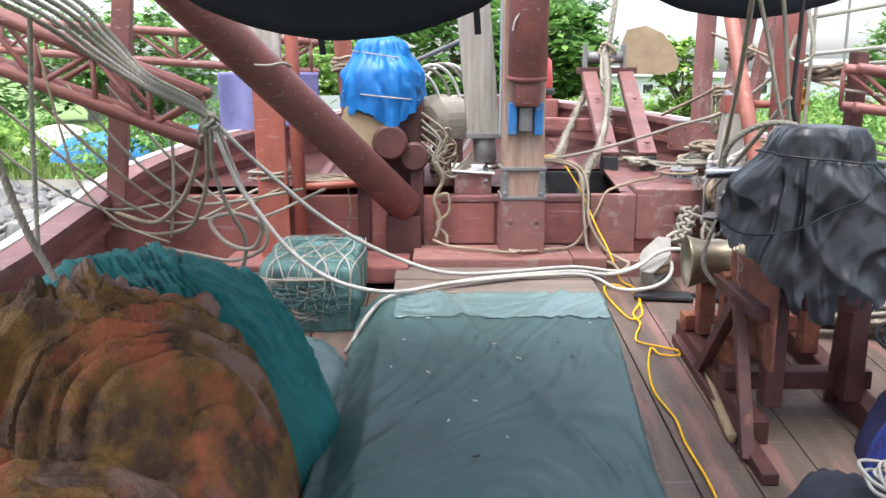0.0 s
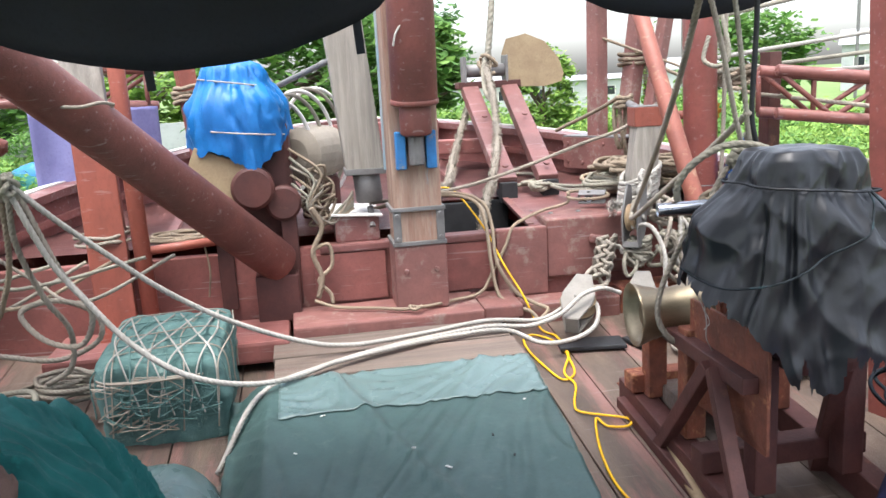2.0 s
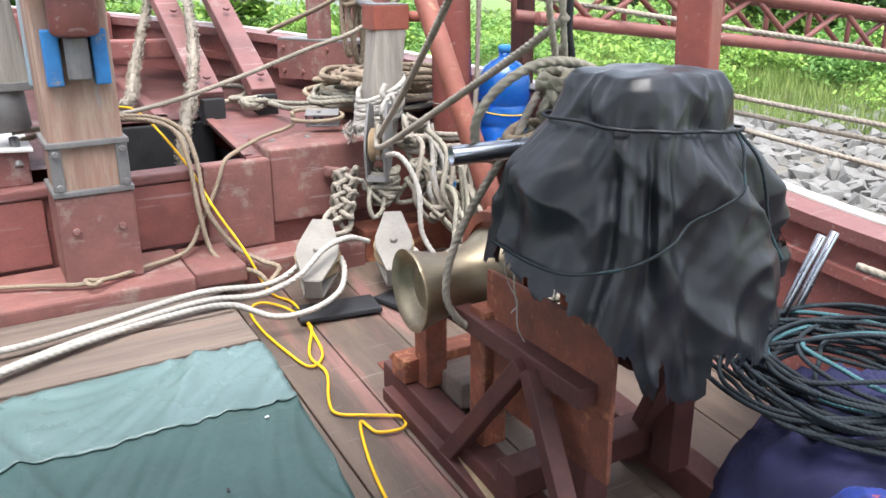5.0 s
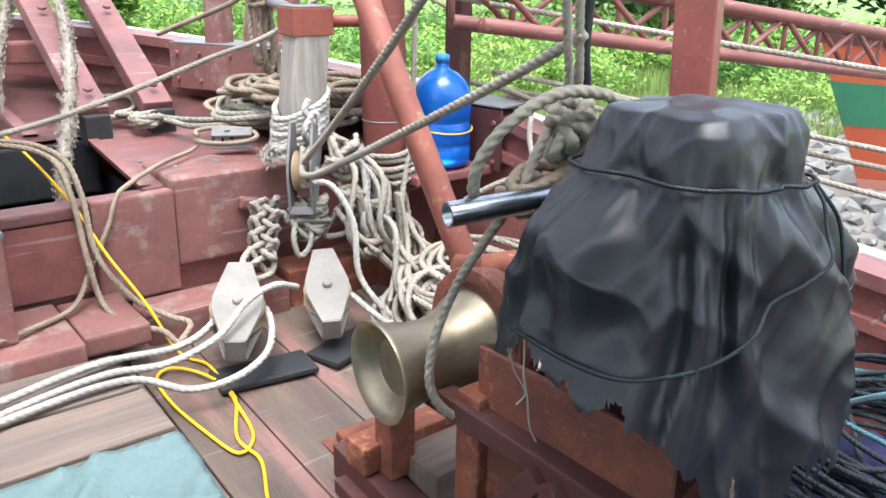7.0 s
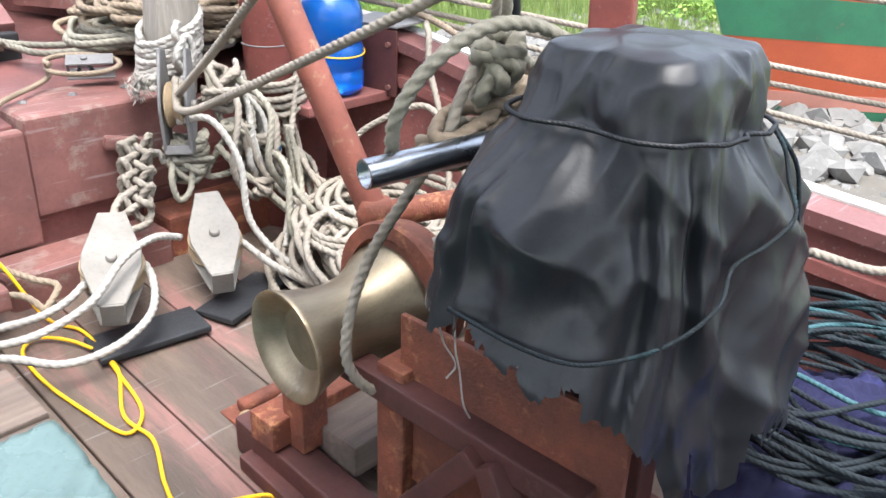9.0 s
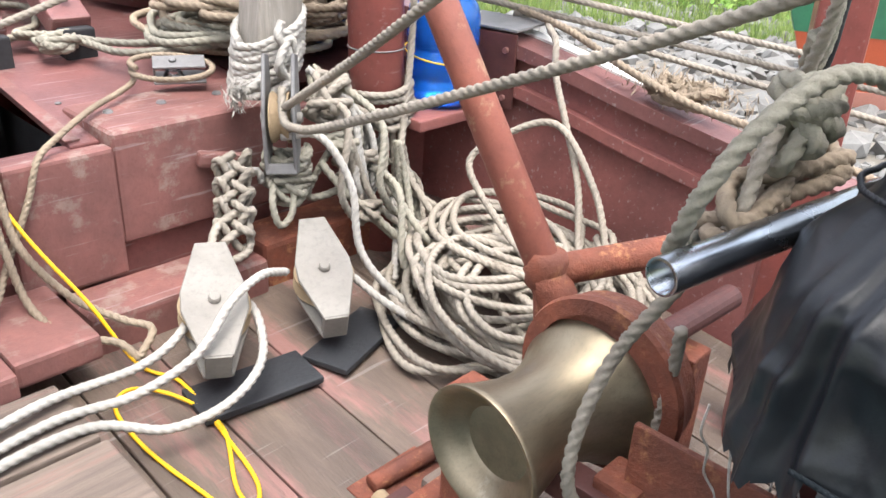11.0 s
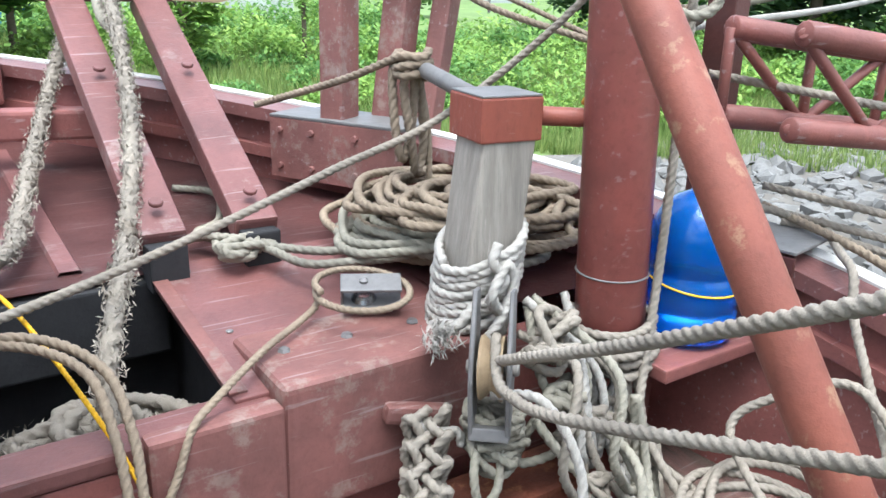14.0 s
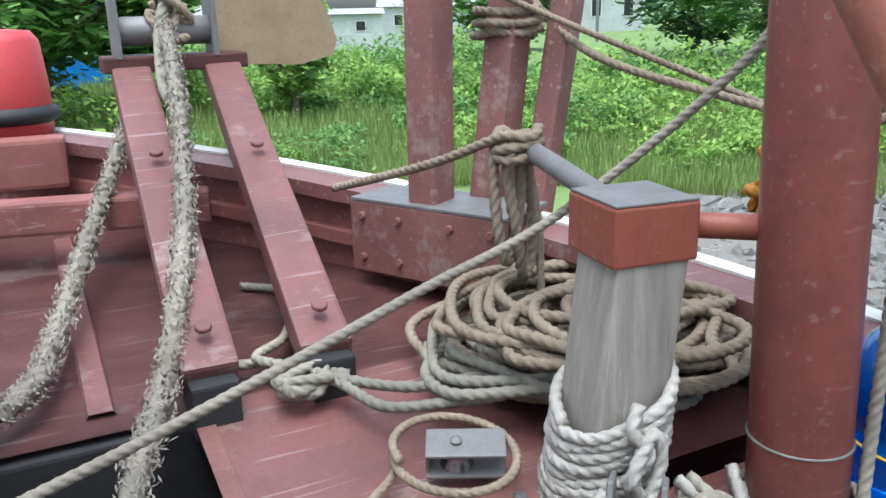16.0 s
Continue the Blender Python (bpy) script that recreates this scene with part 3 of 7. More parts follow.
# ---- masts, posts and booms ----
mast = thing("mast", (0.53, 5.45, 0.44), "square worn timber mast with steel bands and a blue bracket", "mast")
part("post", upright(0.525, 5.46, 0.44, 3.3, 0.27, 0.25, 0, 0.012), M_MASTWOOD, mast)
part("foot", upright(0.525, 5.455, 0.435, 0.80, 0.292, 0.272, 0, 0.012), M_REDWORN, mast, "red worn foot of the mast")
part("side_board", upright(0.405, 5.60, 1.2, 3.3, 0.05, 0.05, 0, 0.005), M_BLUEWOOD, mast)
part("side_board", upright(0.66, 5.60, 1.2, 3.3, 0.05, 0.05, 0, 0.005), M_BLUEWOOD, mast)
for z in (0.80, 0.99):
    part("steel_band", box(0.375, 0.675, 5.312, 5.61, z, z + 0.022, 0.004), M_GREYSTEEL, mast)
for x in (0.405, 0.645):
    part("steel_plate", box(x - 0.022, x + 0.022, 5.318, 5.334, 0.81, 1.0, 0.004), M_GREYSTEEL, mast)
    for z in (0.84, 0.97):
        part("bolt", rod((x, 5.322, z), (x, 5.30, z), 0.013, 6), M_GREYSTEEL, mast)
for x in (0.44, 0.61):
    part("bolt", rod((x, 5.325, 0.66), (x, 5.308, 0.66), 0.014, 8), M_REDWORN, mast)
bracket = part("bracket", box(0.418, 0.475, 5.29, 5.336, 1.222, 1.425, 0.008), M_BLUEPAINT, mast, "blue painted steel bracket")
part("cheek", box(0.583, 0.640, 5.29, 5.336, 1.222, 1.425, 0.008), M_BLUEPAINT, bracket)
part("pin", rod((0.53, 5.285, 1.245), (0.53, 5.285, 1.40), 0.042, 16), M_GREYSTEEL, bracket, "bare steel pin")

cargo_boom = thing("derrick_boom", (0.53, 5.25, 1.4), "round brown red derrick boom stepped on the mast", "boom")
part("spar", rod((0.53, 5.25, 1.575), (0.525, 5.10, 3.4), 0.123, 28), M_BOOM, cargo_boom, smooth=True)
part("spigot", rod((0.53, 5.262, 1.405), (0.53, 5.255, 1.60), 0.085, 24), M_BOOM, cargo_boom, smooth=True)
part("collar", rod((0.53, 5.258, 1.565), (0.53, 5.255, 1.60), 0.128, 28), M_BOOM, cargo_boom, smooth=True)

white_beam = thing("leaning_beam", (0.29, 5.85, 1.0), "pale weathered square timber with a steel foot", "timber")
part("timber", beam((0.285, 5.80, 1.18), (0.13, 5.80, 2.9), 0.225, 0.2, 0.012), M_GREYWOOD, white_beam)
part("steel_foot", rod((0.30, 5.78, 1.0), (0.288, 5.79, 1.185), 0.08, 20), M_GREYSTEEL, white_beam, "grey steel foot", smooth=True)
part("foot_band", box(0.162, 0.40, 5.69, 5.91, 1.17, 1.205, 0.004), M_GREYSTEEL, white_beam)

boom_dir = (Vector((-1.03, 4.66, 1.66)) - Vector((-0.20, 5.66, 0.66))).normalized()
b0 = Vector((-0.24, 5.60, 0.70))
side_boom = thing("side_boom", b0, "thick round dark red boom slanting up from the deck", "boom")
part("spar", rod(b0, b0 + boom_dir * 4.6, 0.118, 28, bevel=0.3), M_BOOM, side_boom, smooth=True)
part("shoe", upright(-0.27, 5.60, 0.39, 0.66, 0.24, 0.2, 0, 0.01), M_DARKRED, side_boom, "dark steel shoe")

wide_post = thing("port_post", (-1.13, 5.45, 0.4), "broad orange red timber post, grey and bare near its top", "post")
part("lower_post", upright(-1.13, 5.47, 0.35, 1.55, 0.20, 0.15, 8, 0.01, (-0.04, 0.12)), M_POST, wide_post)
part("upper_post", upright(-1.178, 5.614, 1.553, 3.0, 0.20, 0.15, 8, 0.01, (-0.04, 0.12)), M_GREYWOOD, wide_post, "bare grey upper timber")
thin_post = thing("stanchion", (-0.96, 5.46, 0.4), "slim round orange red steel stanchion", "stanchion")
part("pipe", rod((-0.955, 5.46, 0.38), (-1.03, 5.62, 3.0), 0.045, 18), M_POST, thin_post, smooth=True)
part("cross_pipe", rod((-0.955, 5.50, 0.86), (-0.52, 5.62, 0.87), 0.025, 14), M_POST, thin_post, smooth=True)
rail_post = thing("rail_post", (-2.0, 4.9, 0.4), "square dark red steel post at the bulwark", "post")
part("post", upright(-2.02, 4.88, 0.3, 2.8, 0.11, 0.10, 10, 0.008, (0.09, 0.05)), M_BOOM, rail_post)
for x, y, lean, w in ((-0.72, 6.75, (-0.09, 0.02), 0.12), (-0.50, 7.1, (0.02, 0), 0.09)):
    far_post = thing("bow_post", (x, y, fore_z(y)), "red painted timber post on the port bow", "post", "port bow posts")
    part("post", upright(x, y, fore_z(y) - 0.02, 2.7, w, w, 20, 0.008, lean), M_POST, far_post)

star_mast = thing("starboard_mast", (2.27, 5.6, 0.3), "round glossy red painted mast with lashings at its foot", "mast")
part("pipe", rod((2.258, 5.455, 0.2), (2.31, 5.66, 3.6), 0.098, 32), M_MASTRED, star_mast, smooth=True)
strut = thing("strut", (1.75, 4.42, 0.8), "slanting red steel strut beside the winch, rust at its foot", "strut")
part("pipe", rod((1.743, 4.30, 0.74), (1.741, 5.64, 2.67), 0.043, 20), M_STRUT, strut, smooth=True)
part("foot_collar", rod((1.743, 4.25, 0.67), (1.743, 4.335, 0.79), 0.049, 20), M_RUST, strut, "rusted foot collar", smooth=True)
right_post = thing("rail_post", (2.55, 3.95, 0.4), "square red steel post at the starboard bulwark", "post")
part("post", upright(2.43, 4.02, 0.1, 3.2, 0.13, 0.12, 25, 0.008, (-0.05, 0)), M_MASTRED, right_post)

# knees and samson posts on the starboard bow
for x, y, z1, w, lean in ((2.12, 6.84, 2.9, 0.125, (0.0, -0.02)), (2.30, 6.80, 2.9, 0.13, (0.15, 0.05)), (2.42, 6.72, 2.9, 0.10, (0.22, 0.08))):
    p = thing("bow_post", (x, y, 1.2), "dark red weathered timber post stepped on the bow rail", "post", "starboard bow posts")
    part("post", upright(x, y, 1.02, z1, w, w * 0.8, 30, 0.01, lean), M_REDWORN, p)
rail_plate = thing("rail_plate", (2.12, 6.8, 1.1), "bolted steel plate wrapped over the bow rail", "plate")
pm = Matrix.Translation((2.12, 6.80, 0)) @ Matrix.Rotation(radians(-62), 4, "Z")
part("inner_plate", box(-0.30, 0.30, -0.075, -0.058, 0.98, 1.215, 0.003, m=pm), M_REDWORN, rail_plate)
part("top_plate", box(-0.30, 0.30, -0.075, 0.18, 1.216, 1.228, 0.003, m=pm), M_GREYSTEEL, rail_plate, "grey steel top")
for dx in (-0.25, -0.1, 0.1, 0.25):
    for dz in (1.03, 1.17):
        a = pm @ Vector((dx, -0.073, dz))
        part("bolt", rod(a, a + pm.to_3x3() @ Vector((0, -0.014, 0)), 0.013, 8), M_REDWORN, rail_plate)

bitt = thing("bitt_post", (2.02, 5.74, 0.8), "weathered grey square bitt post with a red steel cap", "bitt")
part("timber", upright(1.953, 5.727, 0.80, 1.36, 0.16, 0.16, -8, 0.012, (0.14, 0.03)), M_GREYWOOD, bitt)
cap = part("cap", upright(2.03, 5.75, 1.345, 1.462, 0.185, 0.185, -8, 0.006), M_POST, bitt, "red painted steel cap")
part("cap_top", upright(2.03, 5.75, 1.462, 1.468, 0.18, 0.18, -8, 0.003), M_GREYSTEEL, cap)
part("bar", rod((2.09, 5.71, 1.405), (2.25, 5.57, 1.405), 0.026, 16), M_POST, bitt, smooth=True)
part("horn", rod((2.03, 5.80, 1.43), (2.15, 6.36, 1.475), 0.026, 16), M_GREYSTEEL, bitt, "bare steel bar", smooth=True)

# bow fairlead on two raking legs
davit = thing("bow_davit", (1.5, 7.2, 0.95), "bow roller frame on two raking red timber legs", "davit")
for a, b in (((1.30, 6.40, 0.97), (1.38, 7.95, 1.62)), ((1.595, 6.40, 0.97), (1.725, 7.95, 1.62))):
    leg = part("leg", beam(a, b, 0.092, 0.14, 0.012), M_REDTOP, davit)
    d = Vector(b) - Vector(a)
    for k in (0.06, 0.55):
        c = Vector(a) + d * k + Vector((0, -0.03, 0.07))
        part("bolt", rod(c, c + Vector((0, -0.006, 0.014)), 0.022, 10), M_REDTOP, leg)
    part("foot", box(a[0] - 0.058, a[0] + 0.058, a[1] - 0.06, a[1] + 0.1, 0.84, 0.98, 0.008), M_DARKHOLE, leg)
part("head_plate", box(1.28, 1.82, 7.86, 8.06, 1.61, 1.67, 0.008), M_DARKRED, davit)
for x in (1.34, 1.70):
    part("cheek_plate", box(x - 0.012, x + 0.012, 7.86, 8.02, 1.65, 1.88, 0.006), M_GREYSTEEL, davit)
part("roller", rod((1.34, 7.94, 1.76), (1.70, 7.94, 1.76), 0.055, 20), M_GREYSTEEL, davit, smooth=True)


def blade(at, w, h, turn, label):
    """A rounded, rust stained plate: half round below, clipped above."""
    own = bmesh.new()
    pts = [(-0.5, 0.15), (-0.42, 0.42), (-0.1, 0.5), (0.2, 0.34), (0.42, 0.02), (0.5, -0.28), (0.46, -0.42), (0.2, -0.5), (-0.25, -0.48), (-0.48, -0.3)]
    f = own.faces.new([own.verts.new((x * w, 0, z * h)) for x, z in pts])
    r = bmesh.ops.extrude_face_region(own, geom=[f])
    bmesh.ops.translate(own, vec=(0, 0.02, 0), verts=[v for v in r["geom"] if isinstance(v, bmesh.types.BMVert)])
    bmesh.ops.recalc_face_normals(own, faces=own.faces[:])
    bmesh.ops.transform(own, matrix=Matrix.Translation(at) @ Matrix.Rotation(radians(turn), 4, "Z"), verts=own.verts)
    return own


part("fluke", blade((1.98, 8.05, 1.83), 0.54, 0.46, -20, ""), M_TAN, davit, "rusty tan anchor fluke plate")

breast = thing("breast_hook", (0.9, 8.1, 1.2), "heavy red painted breast beam across the bow", "beam")
own = beam((-0.35, 8.20, 1.27), (1.12, 8.10, 1.27), 0.20, 0.13, 0.02)
rough_up(own, 0.008, 4)
part("timber", own, M_RED, breast)
own = beam((0.55, 7.72, 1.16), (1.55, 7.52, 1.15), 0.12, 0.12, 0.015)
part("timber", own, M_RED, breast)
buoy = thing("red_drum_buoy", (0.95, 8.35, 1.3), "faded red plastic drum buoy with a black band", "buoy")
part("drum", lathe([(0.0, 0.0), (0.14, 0.0), (0.17, 0.03), (0.175, 0.20), (0.16, 0.40), (0.13, 0.44), (0.0, 0.45)], Matrix.Translation((0.93, 8.42, 1.33)), 28), mat("bright_red_plastic", (0.50, 0.055, 0.06), (0.42, 0.05, 0.055), (0.55, 0.2, 0.2), rough=0.45, wear=0.3), buoy, smooth=True)
part("band", lathe([(0.176, 0.0), (0.20, 0.02), (0.20, 0.05), (0.176, 0.07)], Matrix.Translation((0.93, 8.42, 1.40)), 28, closed=True), M_RUBBER, buoy, smooth=True)
for a, b in (((-0.9, 5.78, 0.0), (-0.9, 7.6, 0.0)), ((-0.35, 5.78, 0.0), (-0.35, 8.1, 0.0)), ((0.62, 6.6, 0.0), (0.62, 8.2, 0.0)), ((1.05, 6.5, 0), (1.05, 7.9, 0))):
    own = bmesh.new()
    n = 10
    rows = []
    for i in range(n + 1):
        y = a[1] + (b[1] - a[1]) * i / n
        rows.append([own.verts.new((a[0] - 0.035, y, fore_z(y) + 0.001)), own.verts.new((a[0] - 0.028, y, fore_z(y) + 0.014)), own.verts.new((a[0] + 0.028, y, fore_z(y) + 0.014)), own.verts.new((a[0] + 0.035, y, fore_z(y) + 0.001))])
    for p, q in zip(rows, rows[1:]):
        for i in range(3):
            own.faces.new((p[i], p[i + 1], q[i + 1], q[i]))
    part("seam_batten", own, M_REDTOP, foredeck)

# ---- shapes for cloth and lashings ----
def pleats(x, y, a, rho, seed):
    """Rounded folds with sharp valleys, running down a heap and across it, about -1 to 1."""
    w = noise.noise(Vector((x * 1.1, y * 1.1, seed + 20)))
    down = abs(noise.noise(Vector((math.cos(a + w) * 1.5, math.sin(a + w) * 1.5, seed + rho * 1.6))))
    t = seed + 2.2 * w
    u, v = x * math.cos(t) + y * math.sin(t), -x * math.sin(t) + y * math.cos(t)
    over = abs(noise.noise(Vector((u * 1.5, v * 3.6, seed + 30 + 0.5 * w))))
    small = abs(noise.noise(Vector((u * 3.6, v * 9.0, seed + 40))))
    tiny = noise.noise(Vector((x * 22, y * 22, seed + 50)))
    return 0.8 * min(down, 0.45) + 1.9 * min(over, 0.42) + 0.42 * min(small, 0.4) + 0.03 * tiny - 0.7


def dome(cx, cy, rx, ry, z0, h, amp, scale, seed, power=2.4, rings=40, spokes=96, edge=0.14, pleat=0.0):
    """A heap of cloth: a mound with a wavering outline and ridged creases."""
    own = bmesh.new()
    rows = []
    for k in range(rings + 1):
        rho = k / rings
        row = []
        for s in range(spokes):
            a = 2 * math.pi * s / spokes
            w = 1 + edge * noise.noise(Vector((math.cos(a) * 1.6, math.sin(a) * 1.6, seed)))
            x, y = cx + rx * rho * w * math.cos(a), cy + ry * rho * w * math.sin(a)
            z = z0(y) + h * (1 - rho ** power) ** 0.75 if rho < 1 else z0(y)
            f = (0.8 * noise.noise(Vector((x * scale * 0.8, y * scale * 0.8, seed))) + 0.55 * (0.5 - abs(noise.noise(Vector((x * scale * 1.7, y * scale * 1.7, seed + 4))))) + 0.22 * crease(x * scale / 4, y * scale / 4, seed)) * amp * min(1, 3 * (1 - rho) + 0.25)
            if pleat:
                f += pleat * pleats(x, y, a, rho, seed) * min(1, 0.3 + 3 * rho) * min(1, 4 * (1 - rho) + 0.2)
            z = max(z + f, z0(y) + 0.004)
            row.append(own.verts.new((x + 0.55 * rho * f * math.cos(a), y + 0.55 * rho * f * math.sin(a), z)))
        rows.append(row)
    for p, q in zip(rows, rows[1:]):
        for s in range(spokes):
            own.faces.new((p[s], q[s], q[(s + 1) % spokes], p[(s + 1) % spokes]))
    bmesh.ops.remove_doubles(own, verts=own.verts, dist=0.0005)
    return own


def drape(cx, cy, ztop, r0, r1, hem, seed, folds=0.035, square=3.0, levels=44, spokes=150, tie=None):
    """A cover pulled over a machine: a flat top, sloping shoulders and hanging folds down to a ragged hem."""
    own = bmesh.new()
    rows = [[own.verts.new((cx, cy, ztop))] * spokes]
    for k in range(1, levels + 1):
        v = k / levels
        row = []
        for s in range(spokes):
            a = 2 * math.pi * s / spokes
            c, n = math.cos(a), math.sin(a)
            q = (abs(c) ** square + abs(n) ** square) ** (-1 / square)
            low = hem(a) + 0.03 * noise.noise(Vector((c * 9, n * 9, seed))) + 0.02 * noise.noise(Vector((c * 31, n * 31, seed)))
            if v < 0.25:
                g, z = v / 0.25, ztop - 0.03 * (v / 0.25) ** 2
                rx, ry = r0[0] * g, r0[1] * g
            else:
                g = (v - 0.25) / 0.75
                e = 1 - (1 - min(g * 1.7, 1)) ** 1.6
                rx, ry = r0[0] + (r1[0] - r0[0]) * e, r0[1] + (r1[1] - r0[1]) * e
                z = ztop - 0.03 - (ztop - 0.03 - low) * g
                ripple = noise.noise(Vector((c * 2.4, n * 2.4, seed + 0.8 * g))) + 0.35 * noise.noise(Vector((c * 7, n * 7, seed + 1.5 * g)))
                d = folds * ripple * (0.35 + 1.3 * g)
                if tie and abs(z - tie) < 0.09:
                    d -= 0.028 * (1 - abs(z - tie) / 0.09)
                rx, ry = rx + d, ry + d
                k2 = 0.018 * crease(a * 0.5, z * 0.8 + a * 0.25, seed)
                rx, ry = rx + k2, ry + k2
            x, y = cx + rx * q * c, cy + ry * q * n
            cr = (fold(x * 1.3 + y, z * 1.5 + y, 3.4, seed) * 0.013 + max(0, crease(a * 0.45 + z * 0.5, z * 0.9 - a * 0.3, seed + 2)) * 0.016) * min(1, v * 3)
            row.append(own.verts.new((x + cr * c, y + cr * n, z + 0.5 * cr)))
        rows.append(row)
    for s in range(spokes):
        own.faces.new((rows[0][0], rows[1][s], rows[1][(s + 1) % spokes]))
    for p, q in zip(rows[1:], rows[2:]):
        for s in range(spokes):
            own.faces.new((p[s], q[s], q[(s + 1) % spokes], p[(s + 1) % spokes]))
    return own


def wraps(x, y, z0, z1, rad, turns, seed, jitter=0.15):
    """Turns of rope round an upright post."""
    g = random.Random(seed)
    n = int(turns * 10)
    out = []
    for i in range(n + 1):
        a = 2 * math.pi * i / 10
        r = rad * (1 + g.uniform(0, jitter))
        out.append((x + r * math.cos(a), y + r * math.sin(a), z0 + (z1 - z0) * i / n + g.uniform(-0.008, 0.008)))
    return out


def sinnet(a, b, w, d, n, phase):
    """One strand of a chunky plait of rope from a to b, w to each side and d deep."""
    a, b = Vector(a), Vector(b)
    ax = b - a
    side = ax.normalized().cross(Vector((-0.5, -0.8, 0.35))).normalized()
    out = side.cross(ax.normalized())
    pts = []
    for i in range(int(n * 14) + 1):
        t = 2 * math.pi * i / 14
        s = i / (n * 14) + 0.09 * math.sin(2 * t + phase * 0.7)
        p = a + ax * s + side * w * math.sin(t + math.pi * phase) * (1 + 0.12 * math.sin(3.1 * t)) + out * d * math.sin(2 * t + math.pi * phase + 0.5)
        pts.append(tuple(p))
    return pts


def tangle(c, size, n, seed):
    """A knotted bundle: one rope winding to and fro in an ellipsoid."""
    g = random.Random(seed)
    out = []
    for i in range(n):
        t = i * 2.2 + g.uniform(-0.5, 0.5)
        u = g.uniform(-0.9, 0.9)
        k = math.sqrt(1 - u * u)
        out.append((c[0] + size[0] * k * math.cos(t), c[1] + size[1] * k * math.sin(t), c[2] + size[2] * u))
    return out


# ---- green tarpaulin on the hatch ----
def mat_place(u, v):
    y = 0.45 + 4.16 * v
    x = -0.50 + (1.415 - 0.078 * max(0, 4.5 - y)) * u + 0.012 * math.sin(v * 9)
    z = hatch_z(y) + 0.013
    if x < -0.31:
        z -= min(0.12, (-0.31 - x) * 0.85)
    z += max(0, fold(x * 0.8 + y * 0.55, y * 0.5 - x * 0.3, 1.5, 3)) ** 6 * 0.045
    d = abs((x - 0.28) + 0.32 * (y - 3.65))
    if y > 2.2:
        z += 0.022 * math.exp(-(d / 0.026) ** 2) * min(1, (y - 2.2))
    d = abs((x - 0.42) - 0.55 * (y - 4.1))
    z += 0.013 * math.exp(-(d / 0.028) ** 2)
    z += 0.005 * noise.noise(Vector((x * 7, y * 7, 1))) + 0.015 * max(0, crease(x * 0.7, y * 0.7, 2)) ** 2
    if v > 0.99 and u < 0.12:
        z += 0.03
    return (x, y, z)


tarp = thing("tarpaulin", (0.2, 2.5, 0.2), "dark green creased tarpaulin sheet spread over the hatch", "tarpaulin")
part("sheet", sheet(90, 200, mat_place, 0.004), M_GREENMAT, tarp, smooth=True)
part("end_strip", sheet(70, 24, lambda u, v: (lambda p: (p[0], p[1], p[2] + 0.007))(mat_place(0.16 + 0.838 * u, 0.905 + 0.094 * v)), 0.003), M_MATPALE, tarp, "paler worn end strip", smooth=True)
for k in range(18):
    g = random.Random(k)
    u, v = g.uniform(0.1, 0.95), g.uniform(0.35, 0.92)
    p = mat_place(u, v)
    a = g.uniform(0, 3)
    w = g.uniform(0.006, 0.015)
    own = box(-w, w, -0.004, 0.004, 0, 0.004, 0.001, m=Matrix.Translation((p[0], p[1], p[2] + 0.004)) @ Matrix.Rotation(a, 4, "Z"))
    part("scrap", own, M_WHITE if k % 3 else M_DARKHOLE, tarp)

# ---- heaps to port ----
teal = thing("net_cloth_heap", (-1.15, 3.2, 0.1), "teal green net cloth thrown in a heap on deck", "cloth")
part("cloth", dome(-1.22, 3.12, 0.77, 0.72, lambda y: deck_z(y) + 0.01, 0.86, 0.08, 2.6, 11, 2.6, 130, 320, edge=0.10, pleat=0.042), M_TEAL, teal, smooth=True)
pale = part("pale_sheet", dome(-0.70, 3.72, 0.26, 0.42, lambda y: deck_z(y) + 0.008, 0.22, 0.03, 4, 5, rings=18, spokes=48), M_MATPALE, smooth=True)
tagged(pale, "pale grey green plastic sheet under the net cloth", "sheet")
brown = thing("canvas_heap", (-1.2, 2.5, 0.1), "rust stained ochre brown canvas heaped in folds", "canvas")
part("canvas", dome(-1.15, 2.62, 0.67, 0.62, lambda y: deck_z(y) + 0.02, 0.90, 0.10, 2.6, 21, 2.6, 150, 360, pleat=0.085), M_STAIN, brown, smooth=True)
part("canvas_fold", dome(-1.28, 1.95, 0.80, 0.62, lambda y: deck_z(y) + 0.02, 0.62, 0.10, 2.8, 33, 2.4, 150, 360, pleat=0.085), M_STAIN, brown, smooth=True)
sack = part("sack", dome(-1.32, 1.62, 0.30, 0.34, lambda y: deck_z(y) + 0.02, 0.70, 0.02, 3, 8, rings=20, spokes=60), M_TAN, smooth=True)
tagged(sack, "pale tan sack beneath the canvas", "sack")

# ---- net-wrapped bale ----
bale = thing("net_bale", (-0.77, 4.85, 0.18), "square bale wrapped in green fishing net and cord", "bale")


def bale_mesh():
    own = box(-1.045, -0.50, 4.50, 5.17, 0.17, 0.56, 0, cuts=22)
    bmesh.ops.smooth_vert(own, verts=own.verts, factor=0.5, use_axis_x=True, use_axis_y=True, use_axis_z=True)
    for _ in range(5):
        bmesh.ops.smooth_vert(own, verts=own.verts, factor=0.5, use_axis_x=True, use_axis_y=True, use_axis_z=True)
    for v in own.verts:
        v.co.z += 0.09 * (v.co.y - 4.8)
    rough_up(own, 0.03, 7, 3)
    rough_up(own, 0.012, 26, 8)
    return own


